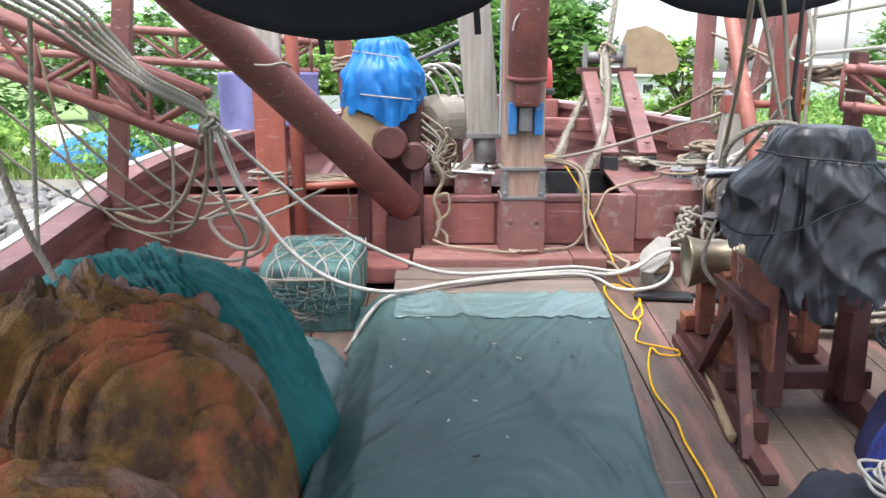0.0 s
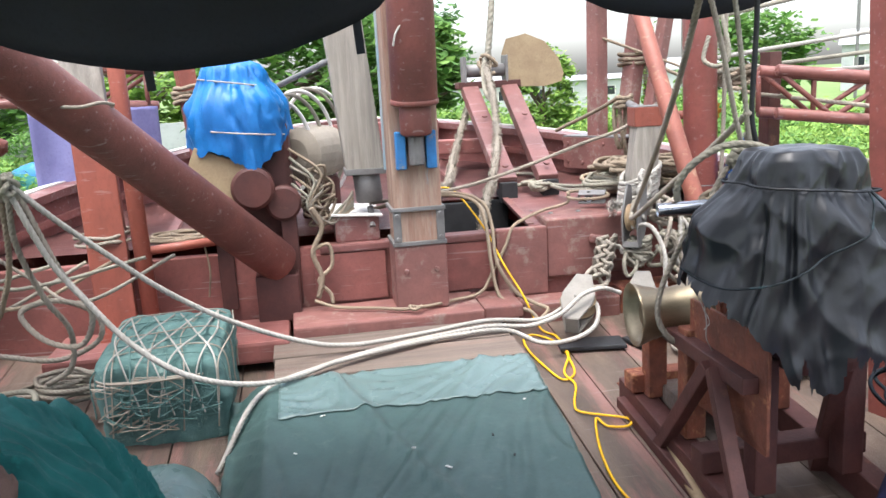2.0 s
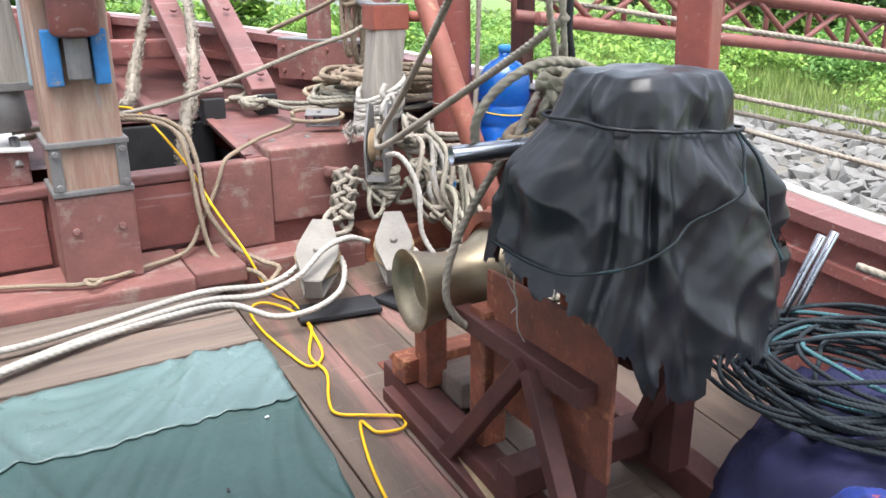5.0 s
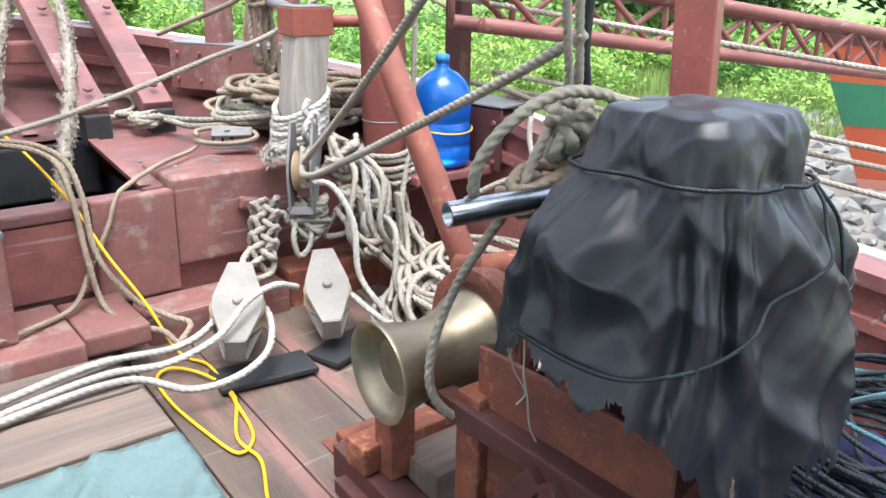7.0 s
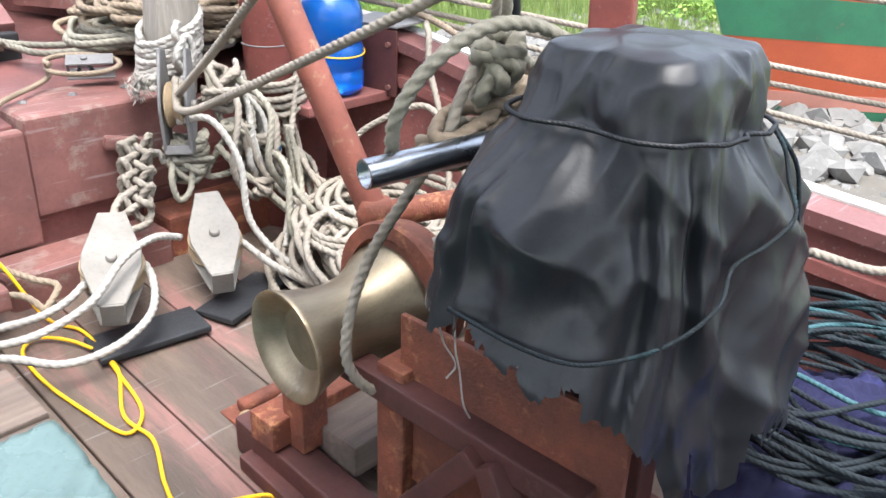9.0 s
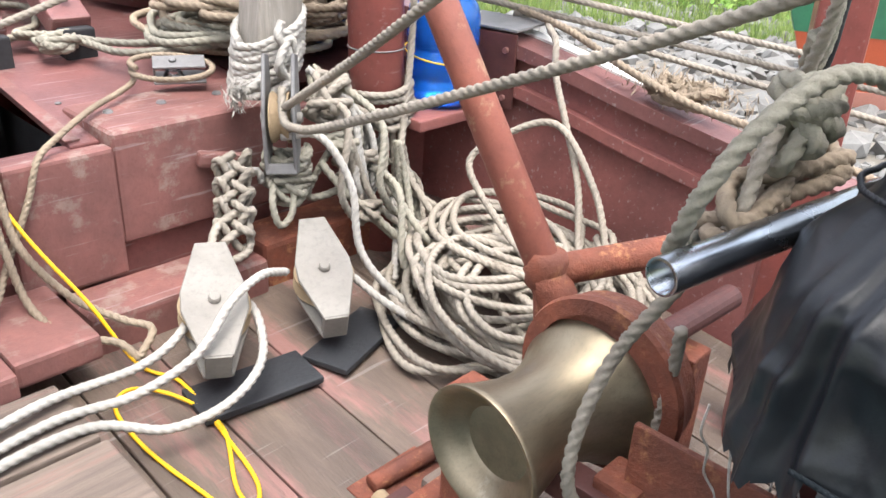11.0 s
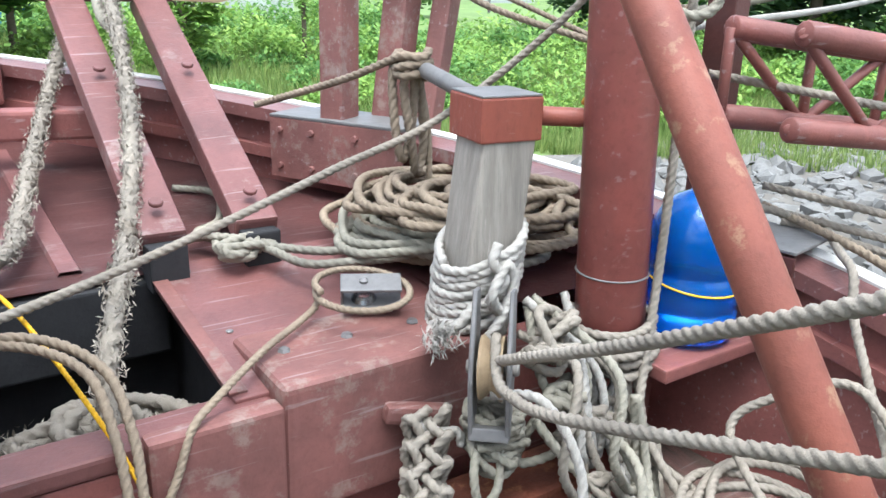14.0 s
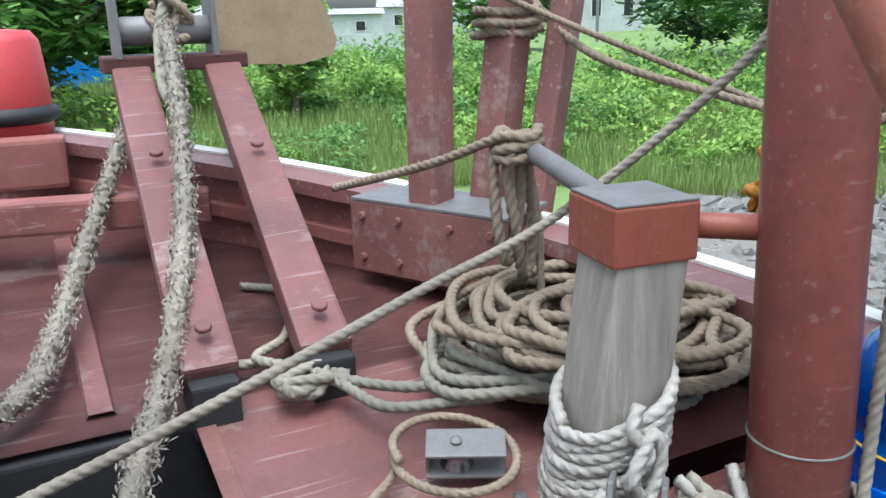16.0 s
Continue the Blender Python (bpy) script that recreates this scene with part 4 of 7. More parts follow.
part("bale_body", bale_mesh(), M_CRATENET, bale, smooth=True)
g = random.Random(4)
for k in range(7):
    x = -0.99 + 0.075 * k
    rope([(x, 4.49, 0.22), (x + 0.02, 4.47, 0.40), (x + 0.03, 4.50, 0.535), (x + 0.03 + g.uniform(-0.05, 0.05), 4.8, 0.575), (x + 0.05, 5.1, 0.59)], 0.0035, M_CRATENET if k % 2 else M_ROPE, "", "cord", False, parent=bale)
for k in range(6):
    y = 4.53 + 0.11 * k
    rope([(-1.06, y, 0.3), (-1.05, y + g.uniform(-0.04, 0.04), 0.53 + 0.09 * (y - 4.8)), (-0.8, y + g.uniform(-0.05, 0.05), 0.578 + 0.09 * (y - 4.8)), (-0.52, y, 0.555 + 0.09 * (y - 4.8)), (-0.485, y, 0.3)], 0.0035, M_ROPE if k % 2 else M_CRATENET, "", "cord", False, parent=bale)
for k in range(4):
    for d in (-1, 1):
        x = -0.95 + 0.13 * k
        rope([(min(-0.53, max(-1.0, x - d * 0.10)), 4.475, 0.30), (x - d * 0.03, 4.50, 0.545), (min(-0.54, max(-1.0, x + d * 0.08)), 4.80, 0.582), (min(-0.56, max(-0.98, x + d * 0.18)), 5.08, 0.60)], 0.0045, M_WROPE, "", "cord", True, parent=bale)
rope(coil(-0.78, 4.55, 0.46, 0.26, 0.10, 5, 0.005, 7, 0.3), 0.005, M_ROPE, "", "cord", False, parent=bale)
for k in range(14):
    c = (g.uniform(-1.0, -0.55), 4.47, g.uniform(0.2, 0.45))
    rope(tangle(c, (0.10, 0.035, 0.07), 9, k), 0.0028, M_CRATENET if k % 3 else M_ROPE, "", "net_strand", False, parent=bale)

# ---- winch with its brass warping drum ----
winch = thing("winch", (1.6, 3.7, 0.1), "rusty red deck winch with a brass warping drum", "winch")
prof = [(0.130, 0.0), (0.134, 0.006), (0.130, 0.016), (0.118, 0.05), (0.103, 0.11), (0.100, 0.16), (0.108, 0.205), (0.13, 0.25), (0.155, 0.285), (0.162, 0.30), (0.158, 0.312)]
inner = [(0.150, 0.312), (0.05, 0.30), (0.05, 0.06), (0.085, 0.045), (0.112, 0.02), (0.128, 0.0), (0.134, 0.0)]
drum = part("warping_drum", lathe(prof + inner, along((1.235, 4.065, 0.672), (1.64, 4.035, 0.682)), 56, closed=True), M_BRASS, winch, "dull brass warping drum", smooth=True)
part("drum_plug", lathe([(0.104, 0.05), (0.104, 0.056)], along((1.235, 4.065, 0.672), (1.64, 4.035, 0.682)), 40), M_BRASS, drum)
part("gear_housing", rod((1.52, 4.01, 0.72), (1.60, 4.01, 0.72), 0.168, 40), M_RUST, winch, smooth=False)
part("housing_rim", lathe([(0.145, 0), (0.178, 0), (0.182, 0.012), (0.178, 0.03), (0.145, 0.03), (0.145, 0)], along((1.505, 4.01, 0.72), (1.6, 4.01, 0.72)), 40, closed=True), M_RUST, winch)
part("shaft", rod((1.3, 4.04, 0.72), (2.05, 4.0, 0.72), 0.03, 16), M_DARKRED, winch)
part("engine_block", box(1.53, 1.79, 3.36, 3.66, 0.60, 1.22, 0.04), M_DARKRED, winch)
part("side_plate", box(1.39, 1.405, 3.30, 3.86, 0.36, 0.78, 0.004), M_RUST, winch, "orange rusted side plate")
part("brake_arm", rod((1.735, 4.315, 0.765), (2.12, 4.10, 0.80), 0.038, 18), M_RUST, winch, smooth=True)
part("arm_joint", lathe([(0.03, -0.05), (0.05, -0.03), (0.05, 0.03), (0.04, 0.05)], Matrix.Translation((1.743, 4.315, 0.765)), 18), M_RUST, winch, smooth=True)
part("arm_foot", rod((1.735, 4.27, 0.5), (1.743, 4.31, 0.765), 0.036, 16), M_RUST, winch, smooth=True)
part("toggle", rod((1.40, 4.53, 0.19), (1.62, 4.50, 0.21), 0.026, 14), M_RUST, winch, smooth=True)
part("toggle_plate", box(1.36, 1.60, 4.44, 4.58, 0.155, 0.172, 0.004), M_RUST, winch)
# trestle: dark red legs carry the shade under the cover in their colour
for x in (1.36, 1.92):
    part("bearer", slab(x - 0.05, x + 0.05, 3.3, 4.42, lambda y: deck_z(y) + 0.11, 0.11, 0.008), M_DARKRED, winch)
for y in (3.62, 4.28):
    part("cross_bearer", box(1.30, 1.98, y - 0.05, y + 0.05, deck_z(y) + 0.112, deck_z(y) + 0.20, 0.008), M_RUST if y > 4 else M_DARKRED, winch)
for x, y in ((1.40, 4.22), (1.40, 3.86), (1.46, 3.45), (1.86, 4.0), (1.84, 3.5)):
    part("upright", upright(x, y, deck_z(y) + 0.11, 0.66, 0.085, 0.085, 0, 0.008), M_RUST if y > 3.5 else M_DARKRED, winch)
part("leg", beam((1.27, 3.16, deck_z(3.1) + 0.02), (1.33, 3.55, 0.60), 0.055, 0.055, 0.006), M_DARKRED, winch)
part("leg", beam((1.30, 3.95, deck_z(3.9) + 0.02), (1.33, 3.58, 0.60), 0.055, 0.055, 0.006), M_DARKRED, winch)
part("leg", beam((1.86, 3.70, deck_z(3.7)), (1.74, 3.4, 0.62), 0.06, 0.06, 0.006), M_DARKRED, winch)
part("tie_rail", beam((1.36, 3.35, 0.60), (1.37, 4.20, 0.61), 0.06, 0.06, 0.006), M_DARKRED, winch)
part("timber_block", box(1.42, 1.78, 4.05, 4.38, 0.20, 0.30, 0.012), M_PLANK, winch, "bare timber packing")
part("foot_beam", slab(1.27, 1.34, 3.0, 4.35, lambda y: deck_z(y) + 0.05, 0.05, 0.006), M_DARKRED, winch)


# ---- torn cover over the winch ----
WX, WY, WTOP = 1.585, 3.46, 1.392


def round_table(degrees, rows):
    """Reads a closed table of values by angle, smoothed."""
    d = degrees % 360
    q = [r[0] for r in rows]
    t = [q[-1] - 360] + q + [q[0] + 360]
    return [float(np.interp(d, t, [rows[-1][k]] + [r[k] for r in rows] + [rows[0][k]])) for k in range(1, len(rows[0]))]


# angle, shoulder reach and height, hem reach and height
SKIRT = [(0, 0.35, 1.12, 0.39, 0.86), (30, 0.32, 1.13, 0.36, 0.90), (60, 0.24, 1.17, 0.27, 0.95), (90, 0.21, 1.2, 0.25, 0.98), (115, 0.25, 1.17, 0.29, 0.95),
         (135, 0.29, 1.12, 0.32, 0.92), (150, 0.325, 1.13, 0.355, 0.915), (165, 0.345, 1.165, 0.375, 0.92), (180, 0.34, 1.18, 0.375, 0.92), (195, 0.295, 1.17, 0.345, 0.89),
         (208, 0.255, 1.16, 0.315, 0.845), (222, 0.24, 1.15, 0.295, 0.77), (236, 0.23, 1.14, 0.285, 0.65), (248, 0.23, 1.13, 0.28, 0.575), (262, 0.23, 1.13, 0.28, 0.60),
         (280, 0.24, 1.12, 0.285, 0.66), (296, 0.26, 1.10, 0.305, 0.64), (308, 0.29, 1.09, 0.33, 0.74), (325, 0.335, 1.10, 0.38, 0.80), (342, 0.365, 1.11, 0.405, 0.82)]


def cover_mesh(levels=96, spokes=320):
    """Vinyl pulled over a squared motor, tied below its top, hanging in long folds to a torn hem."""
    own = bmesh.new()
    top = own.verts.new((WX, WY, WTOP + 0.004))
    rows = []
    for k in range(1, levels + 1):
        v = k / levels
        row = []
        for j in range(spokes):
            a = 2 * math.pi * j / spokes
            d = math.degrees(a)
            c, n = math.cos(a), math.sin(a)
            b = [round_table(d + o, SKIRT) for o in (-7, 0, 7)]
            sh, zs, hm, zh = [sum(x) / 3 for x in zip(*b)]
            q = (abs(c / 0.178) ** 4.5 + abs(n / 0.158) ** 4.5) ** (-1 / 4.5)
            ragged = 0.030 * noise.noise(Vector((c * 8, n * 8, 3))) + 0.024 * noise.noise(Vector((c * 26, n * 26, 5))) + 0.012 * noise.noise(Vector((c * 70, n * 70, 9)))
            zh += ragged
            zt = 1.262 - 0.02 * c
            if v < 0.16:
                r, z = q * 0.86 * v / 0.16, WTOP - 0.010 * (v / 0.16) ** 3
            elif v < 0.34:
                t = (v - 0.16) / 0.18
                r = q * (0.86 + 0.07 * min(1, t * 3) + (0.12 + 0.10 * max(0, -c)) * t)
                z = WTOP - 0.010 - (WTOP - 0.010 - zt) * t ** 1.15
            elif v < 0.52:
                t = (v - 0.34) / 0.18
                e = t * t * (3 - 2 * t) * 0.55 + 0.45 * t
                w0 = q * (1.05 + 0.10 * max(0, -c))
                r, z = w0 + (sh - w0) * e, zt + (zs - zt) * (t ** 1.25)
            else:
                t = (v - 0.52) / 0.48
                r, z = sh + (hm - sh) * t ** 0.8, zs + (zh - zs) * t
            below = max(0.0, zt - z)
            drift = 0.55 * noise.noise(Vector((c * 1.5, n * 1.5, z * 1.8 + 4)))
            ca, na = math.cos(a + drift), math.sin(a + drift)
            one = noise.noise(Vector((ca * 2.1, na * 2.1, 0.6 * z + 7)))
            two = abs(noise.noise(Vector((ca * 3.4, na * 3.4, 1.4 * z + 2))))
            r += (0.055 * one - 0.075 * two + 0.02) * min(1, below * 4.5)
            near = math.exp(-((z - zt) / 0.035) ** 2)
            r -= 0.006 * near
            gather = 1 - 2.4 * abs(noise.noise(Vector((c * 5, n * 5, 1.2))))
            r += 0.004 * gather * math.exp(-((z - zt) / 0.05) ** 2) * min(1, max(0, v - 0.16) * 9)
            slack = abs(noise.noise(Vector((c * 1.5 + z * 5.0, n * 1.5 - z * 4.2, 11))))
            cross = abs(noise.noise(Vector((c * 2.6 - z * 6.5, n * 2.6 + z * 5.0, 23))))
            crinkle = abs(noise.noise(Vector((c * 4.0 + z * 9.0, n * 4.0 - z * 11.0, 31))))
            r -= (0.036 * slack + 0.024 * cross + 0.004 * crinkle - 0.012) * min(1, v * 4)
            zz = z + 0.010 * noise.noise(Vector((r * c * 6, r * n * 6, 8))) * min(1, v * 5) + 0.006 * (1 - 2 * abs(noise.noise(Vector((r * c * 9 + 3, r * n * 9, 2)))))
            row.append(own.verts.new((WX + r * c, WY + r * n, zz)))
        rows.append(row)
    for j in range(spokes):
        own.faces.new((top, rows[0][j], rows[0][(j + 1) % spokes]))
    torn = ((335, 0.95, 0.03, 0.03), (352, 0.92, 0.03, 0.04))
    for k, (p, q) in enumerate(zip(rows, rows[1:])):
        for j in range(spokes):
            quad = (p[j], q[j], q[(j + 1) % spokes], p[(j + 1) % spokes])
            m = sum((w.co for w in quad), Vector()) / 4
            deg, gone = 360 * (j + 0.5) / spokes, False
            for ad, z0, wa, wz in torn:
                u = radians(deg - ad) * 0.36
                if (u / wa) ** 2 + ((m.z - z0 + 0.35 * u) / wz) ** 2 < 1 + 1.1 * noise.noise(m * 45):
                    gone = True
            if k > levels - 12 and noise.noise(Vector((m.x * 22, m.y * 22, 6))) > 0.55 - 0.03 * (k - levels + 12):
                gone = True
            if not gone:
                own.faces.new(quad)
    bmesh.ops.delete(own, geom=[w for w in own.verts if not w.link_faces], context="VERTS")
    return own


cover = thing("winch_cover", (WX, WY, 0.6), "torn black vinyl tarp tied over the winch", "cover")
bm = cover_mesh()
COVER = [tuple(v.co) for v in bm.verts]
part("tarp", bm, M_BLACKTARP, cover, smooth=True)


def on_cover(a, z):
    """The cover's surface in the direction a at the height z, a little proud."""
    c, n = math.cos(a), math.sin(a)
    best = max((((x - WX) * c + (y - WY) * n) for x, y, zz in COVER if abs(zz - z) < 0.02 and abs((x - WX) * n - (y - WY) * c) < 0.02 and (x - WX) * c + (y - WY) * n > 0), default=0.3)
    return (WX + (best + 0.004) * c, WY + (best + 0.004) * n, z)


rope([on_cover(a, 1.262 - 0.02 * math.cos(a)) for a in np.linspace(0, 2 * math.pi, 48)], 0.0046, M_BLACKTARP, "", "tie_cord", parent=cover)
low_tie = [(165, 0.985), (185, 0.965), (200, 0.955), (215, 0.965), (230, 0.985), (245, 1.02), (260, 1.055), (275, 1.09), (288, 1.125), (298, 1.17), (304, 1.215), (308, 1.25)]
rope([on_cover(radians(d), z) for d, z in low_tie], 0.0042, M_DROPE, "", "tie_cord", parent=cover)
rope([on_cover(radians(d), z) for d, z in ((310, 1.25), (313, 1.18), (315, 1.1), (316, 1.0), (317, 0.92))], 0.0045, M_DROPE, "", "tie_cord", parent=cover)


pipe = thing("steel_pipe", (1.4, 3.8, 1.16), "bright steel pipe end sticking out of the lashings", "pipe")
part("pipe", lathe([(0.027, 0), (0.027, 0.5), (0.022, 0.5), (0.022, 0.0), (0.027, 0)], along((1.215, 3.775, 1.157), (1.50, 3.715, 1.168)), 28, closed=True), M_STEEL, pipe, smooth=True)
stick = part("loose_pipe", rod((1.385, 4.49, deck_z(4.49) + 0.03), (1.255, 3.30, deck_z(3.3) + 0.03), 0.024, 16), M_TAN, smooth=True)
tagged(stick, "pale tan length of pipe lying on deck", "pipe")

# ---- water bottle ----
jug = thing("water_bottle", (2.47, 5.44, 0.75), "large blue plastic water bottle standing by the mast", "bottle")
body = [(0.0, 0.0), (0.11, 0.0), (0.128, 0.012), (0.134, 0.03), (0.134, 0.085), (0.127, 0.095), (0.127, 0.105), (0.134, 0.115), (0.134, 0.19), (0.127, 0.20), (0.127, 0.21), (0.134, 0.22),
        (0.134, 0.31), (0.127, 0.345), (0.105, 0.385), (0.07, 0.415), (0.036, 0.43), (0.029, 0.44), (0.027, 0.475), (0.0, 0.475)]
part("bottle", lathe(body, Matrix.Translation((2.54, 5.44, 0.77)), 40), M_JUG, jug, smooth=True)
part("cap", lathe([(0.0, 0.0), (0.031, 0), (0.032, 0.03), (0.02, 0.036), (0.0, 0.036)], Matrix.Translation((2.54, 5.44, 1.23)), 24), M_BLUEPAINT, jug, smooth=True)
rope([(2.54 + 0.139 * math.cos(a), 5.44 + 0.139 * math.sin(a), 0.95 + 0.02 * math.sin(a)) for a in np.linspace(0, 6.28, 20)], 0.003, M_YELLOW, "", "string", False, parent=jug)
shelf = part("corner_shelf", box(2.30, 2.75, 5.30, 5.66, 0.72, 0.762, 0.008), M_RED)
tagged(shelf, "red painted corner shelf at the bulwark", "shelf")

bow_plate = thing("corner_plate", (2.75, 5.4, 0.9), "rusty brown steel corner plate bolted over the rail", "plate")
pm = Matrix.Translation((CX + 2.38, 5.42, 0)) @ Matrix.Rotation(radians(99), 4, "Z")
part("inner_plate", box(-0.16, 0.16, 0.062, 0.074, 0.74, 1.02, 0.003, m=pm), M_DARKRED, bow_plate)
part("top_plate", box(-0.16, 0.16, -0.18, 0.074, 1.028, 1.038, 0.003, m=pm), M_GREYSTEEL, bow_plate)
for dx in (-0.12, 0.12):
    for dz in (0.78, 0.96):
        a = pm @ Vector((dx, 0.072, dz))
        part("bolt", rod(a, a + pm.to_3x3() @ Vector((0, 0.014, 0)), 0.012, 8), M_REDWORN, bow_plate)


# ---- pulley blocks ----
def pulley(top, bottom, normal, w, cheek_mat, label, group):
    top, bottom, normal = Vector(top), Vector(bottom), Vector(normal)
    ya = (top - bottom).normalized()
    za = (normal - ya * normal.dot(ya)).normalized()
    xa = ya.cross(za)
    m = Matrix((xa, ya, za)).transposed().to_4x4()
    m.translation = (top + bottom) / 2
    n = (top - bottom).length / 2
    ob = thing("pulley_block", bottom, label, "pulley", group)
    out = [(-0.24, n), (0.24, n), (0.5, n * 0.10), (0.5, -n * 0.22), (0.22, -n), (-0.22, -n), (-0.5, -n * 0.22), (-0.5, n * 0.10)]
    for z0 in (-0.052, 0.040):
        own = bmesh.new()
        f = own.faces.new([own.verts.new((x * w, y, z0)) for x, y in out])
        r = bmesh.ops.extrude_face_region(own, geom=[f])
        bmesh.ops.translate(own, vec=(0, 0, 0.012), verts=[v for v in r["geom"] if isinstance(v, bmesh.types.BMVert)])
        bmesh.ops.recalc_face_normals(own, faces=own.faces[:])
        bmesh.ops.bevel(own, geom=own.edges[:], offset=0.003, segments=1, affect="EDGES")
        bmesh.ops.transform(own, matrix=m, verts=own.verts)
        part("cheek", own, cheek_mat, ob)
    sh = [(0.012, -0.03), (w * 0.54, -0.03), (w * 0.55, -0.024), (w * 0.43, -0.004), (w * 0.43, 0.004), (w * 0.55, 0.024), (w * 0.54, 0.03), (0.012, 0.03)]
    part("sheave", lathe(sh, m @ Matrix.Translation((0, -n * 0.06, 0)), 32), M_TAN, ob, "worn tan sheave", smooth=False)
    part("pin", lathe([(0.0, -0.065), (0.017, -0.065), (0.018, 0.062), (0.014, 0.068), (0, 0.068)], m @ Matrix.Translation((0, -n * 0.06, 0)), 20), M_BLOCK, ob)
    part("end_plate", box(-0.036, 0.036, -n - 0.004, -n + 0.03, -0.05, 0.05, 0.004, m=m), cheek_mat, ob)
    return ob


pulley((1.475, 5.35, 0.50), (1.285, 5.02, 0.345), (-0.15, -0.36, 0.9), 0.185, M_BLOCK, "pale painted pulley block lashed to the beam", "deck pulley blocks")
pulley((1.815, 5.30, 0.50), (1.655, 4.98, 0.34), (-0.25, -0.45, 0.85), 0.17, M_BLOCK, "pale painted pulley block leaning on a rubber pad", "deck pulley blocks")
pulley((1.86, 5.50, 1.02), (1.80, 5.42, 0.66), (0.72, -0.66, 0.1), 0.15, M_GREYSTEEL, "grey steel pulley block hanging at the bitt", "hanging pulley blocks")
snatch = thing("snatch_block", (1.72, 5.90, 0.87), "small steel snatch block lying in a loop of rope", "pulley")
sm = Matrix.Translation((1.73, 5.90, 0.875)) @ Matrix.Rotation(radians(-28), 4, "Z") @ Matrix.Rotation(radians(14), 4, "X")
part("lower_plate", box(-0.085, 0.085, -0.042, 0.042, 0.0, 0.008, 0.003, m=sm), M_GREYSTEEL, snatch)
part("upper_plate", box(-0.085, 0.085, -0.042, 0.042, 0.058, 0.066, 0.003, m=sm), M_GREYSTEEL, snatch)
part("sheave", lathe([(0.01, 0.008), (0.036, 0.010), (0.026, 0.03), (0.026, 0.038), (0.036, 0.056), (0.01, 0.058)], sm @ Matrix.Translation((-0.02, 0, 0)), 24), M_STEEL, snatch)
part("side_strap", box(-0.085, -0.078, -0.03, 0.03, 0.0, 0.066, 0.002, m=sm), M_GREYSTEEL, snatch)
part("pin", lathe([(0.012, 0.062), (0.013, 0.074), (0.006, 0.078)], sm @ Matrix.Translation((-0.02, 0, 0)), 12), M_GREYSTEEL, snatch)


def pad(x, y, turn, w, d):
    own = box(-w / 2, w / 2, -d / 2, d / 2, 0, 0.022, 0.006, m=Matrix.Translation((x, y, deck_z(y) + 0.004)) @ Matrix.Rotation(radians(turn), 4, "Z"))
    ob = part("rubber_pad", own, M_RUBBER)
    return tagged(ob, "worn black rubber pad lying on the deck", "rubber pad", "rubber pads")


pad(1.39, 5.02, -8, 0.36, 0.17)
pad(1.76, 5.02, 18, 0.34, 0.16)

# ---- engine under the blue tarp on the port side ----
engine = thing("hauler", (-0.45, 5.9, 0.84), "dark red net hauler under a bright blue tarp", "hauler")
part("body", box(-0.62, -0.14, 5.72, 6.15, 0.84, 1.50, 0.03), M_DARKRED, engine)
part("drum", rod((-0.36, 5.70, 1.15), (-0.36, 5.55, 1.15), 0.12, 28), M_DARKRED, engine, smooth=False)
part("drum", rod((-0.20, 5.70, 1.05), (-0.20, 5.60, 1.05), 0.10, 28), M_DARKRED, engine)
part("panel", box(-0.72, -0.40, 5.60, 5.62, 1.06, 1.34, 0.006, m=Matrix.Translation((-0.55, 5.6, 1.2)) @ Matrix.Rotation(radians(22), 4, "Y") @ Matrix.Translation((0.55, -5.6, -1.2))), M_TAN, engine, "tan board")
for x in (-0.55, -0.18):
    part("leg", upright(x, 5.68, 0.45, 1.0, 0.09, 0.09, 0, 0.008), M_DARKRED, engine)


def hem_blue(a):
    d = math.degrees(a) % 360
    return float(np.interp(d, [0, 60, 120, 180, 215, 245, 290, 330, 360], [1.45, 1.5, 1.5, 1.36, 1.30, 1.36, 1.22, 1.36, 1.45]))


bm = drape(-0.42, 5.80, 1.86, (0.13, 0.12), (0.245, 0.24), hem_blue, 5, 0.045, 2.2, 30, 110, tie=1.72)
part("tarp", bm, M_BLUETARP, engine, "bright blue tarp tied with cord", smooth=True)
for z, r in ((1.73, 0.20), (1.46, 0.27)):
    rope([(-0.42 + r * math.cos(a), 5.80 + r * math.sin(a), z - 0.03 * math.cos(a)) for a in np.linspace(0, 6.28, 20)], 0.005, M_WROPE, "", "tie_cord", parent=engine)

reel = thing("rope_reel", (0.0, 6.25, 0.9), "open steel rope reel with pale hoops", "reel")
for k, (x, y, r) in enumerate(((-0.20, 5.98, 0.30), (-0.14, 6.08, 0.33), (-0.08, 6.2, 0.35), (-0.02, 6.3, 0.36), (0.03, 6.4, 0.36))):
    pts = [(x + 0.62 * r * math.cos(a), y + 0.45 * r * math.cos(a), 1.32 + r * math.sin(a)) for a in np.linspace(0, 6.28, 24)]
    rope(pts, 0.013, M_GROPE if k % 2 else M_WHITE, "", "hoop", False, parent=reel)
part("axle", rod((-0.2, 6.0, 1.28), (0.25, 6.6, 1.28), 0.03, 12), M_DARKRED, reel)
part("wound_rope", lathe([(0.10, 0), (0.17, 0.04), (0.18, 0.2), (0.16, 0.36), (0.1, 0.4)], along((-0.12, 6.1, 1.28), (0.25, 6.6, 1.28)), 24), M_ROPE, reel)
part("stand", box(-0.1, 0.15, 6.2, 6.5, 0.86, 1.12, 0.02), M_DARKRED, reel)
box2 = thing("junction_box", (0.2, 5.85, 0.8), "low galvanised steel box with riveted lid", "box")
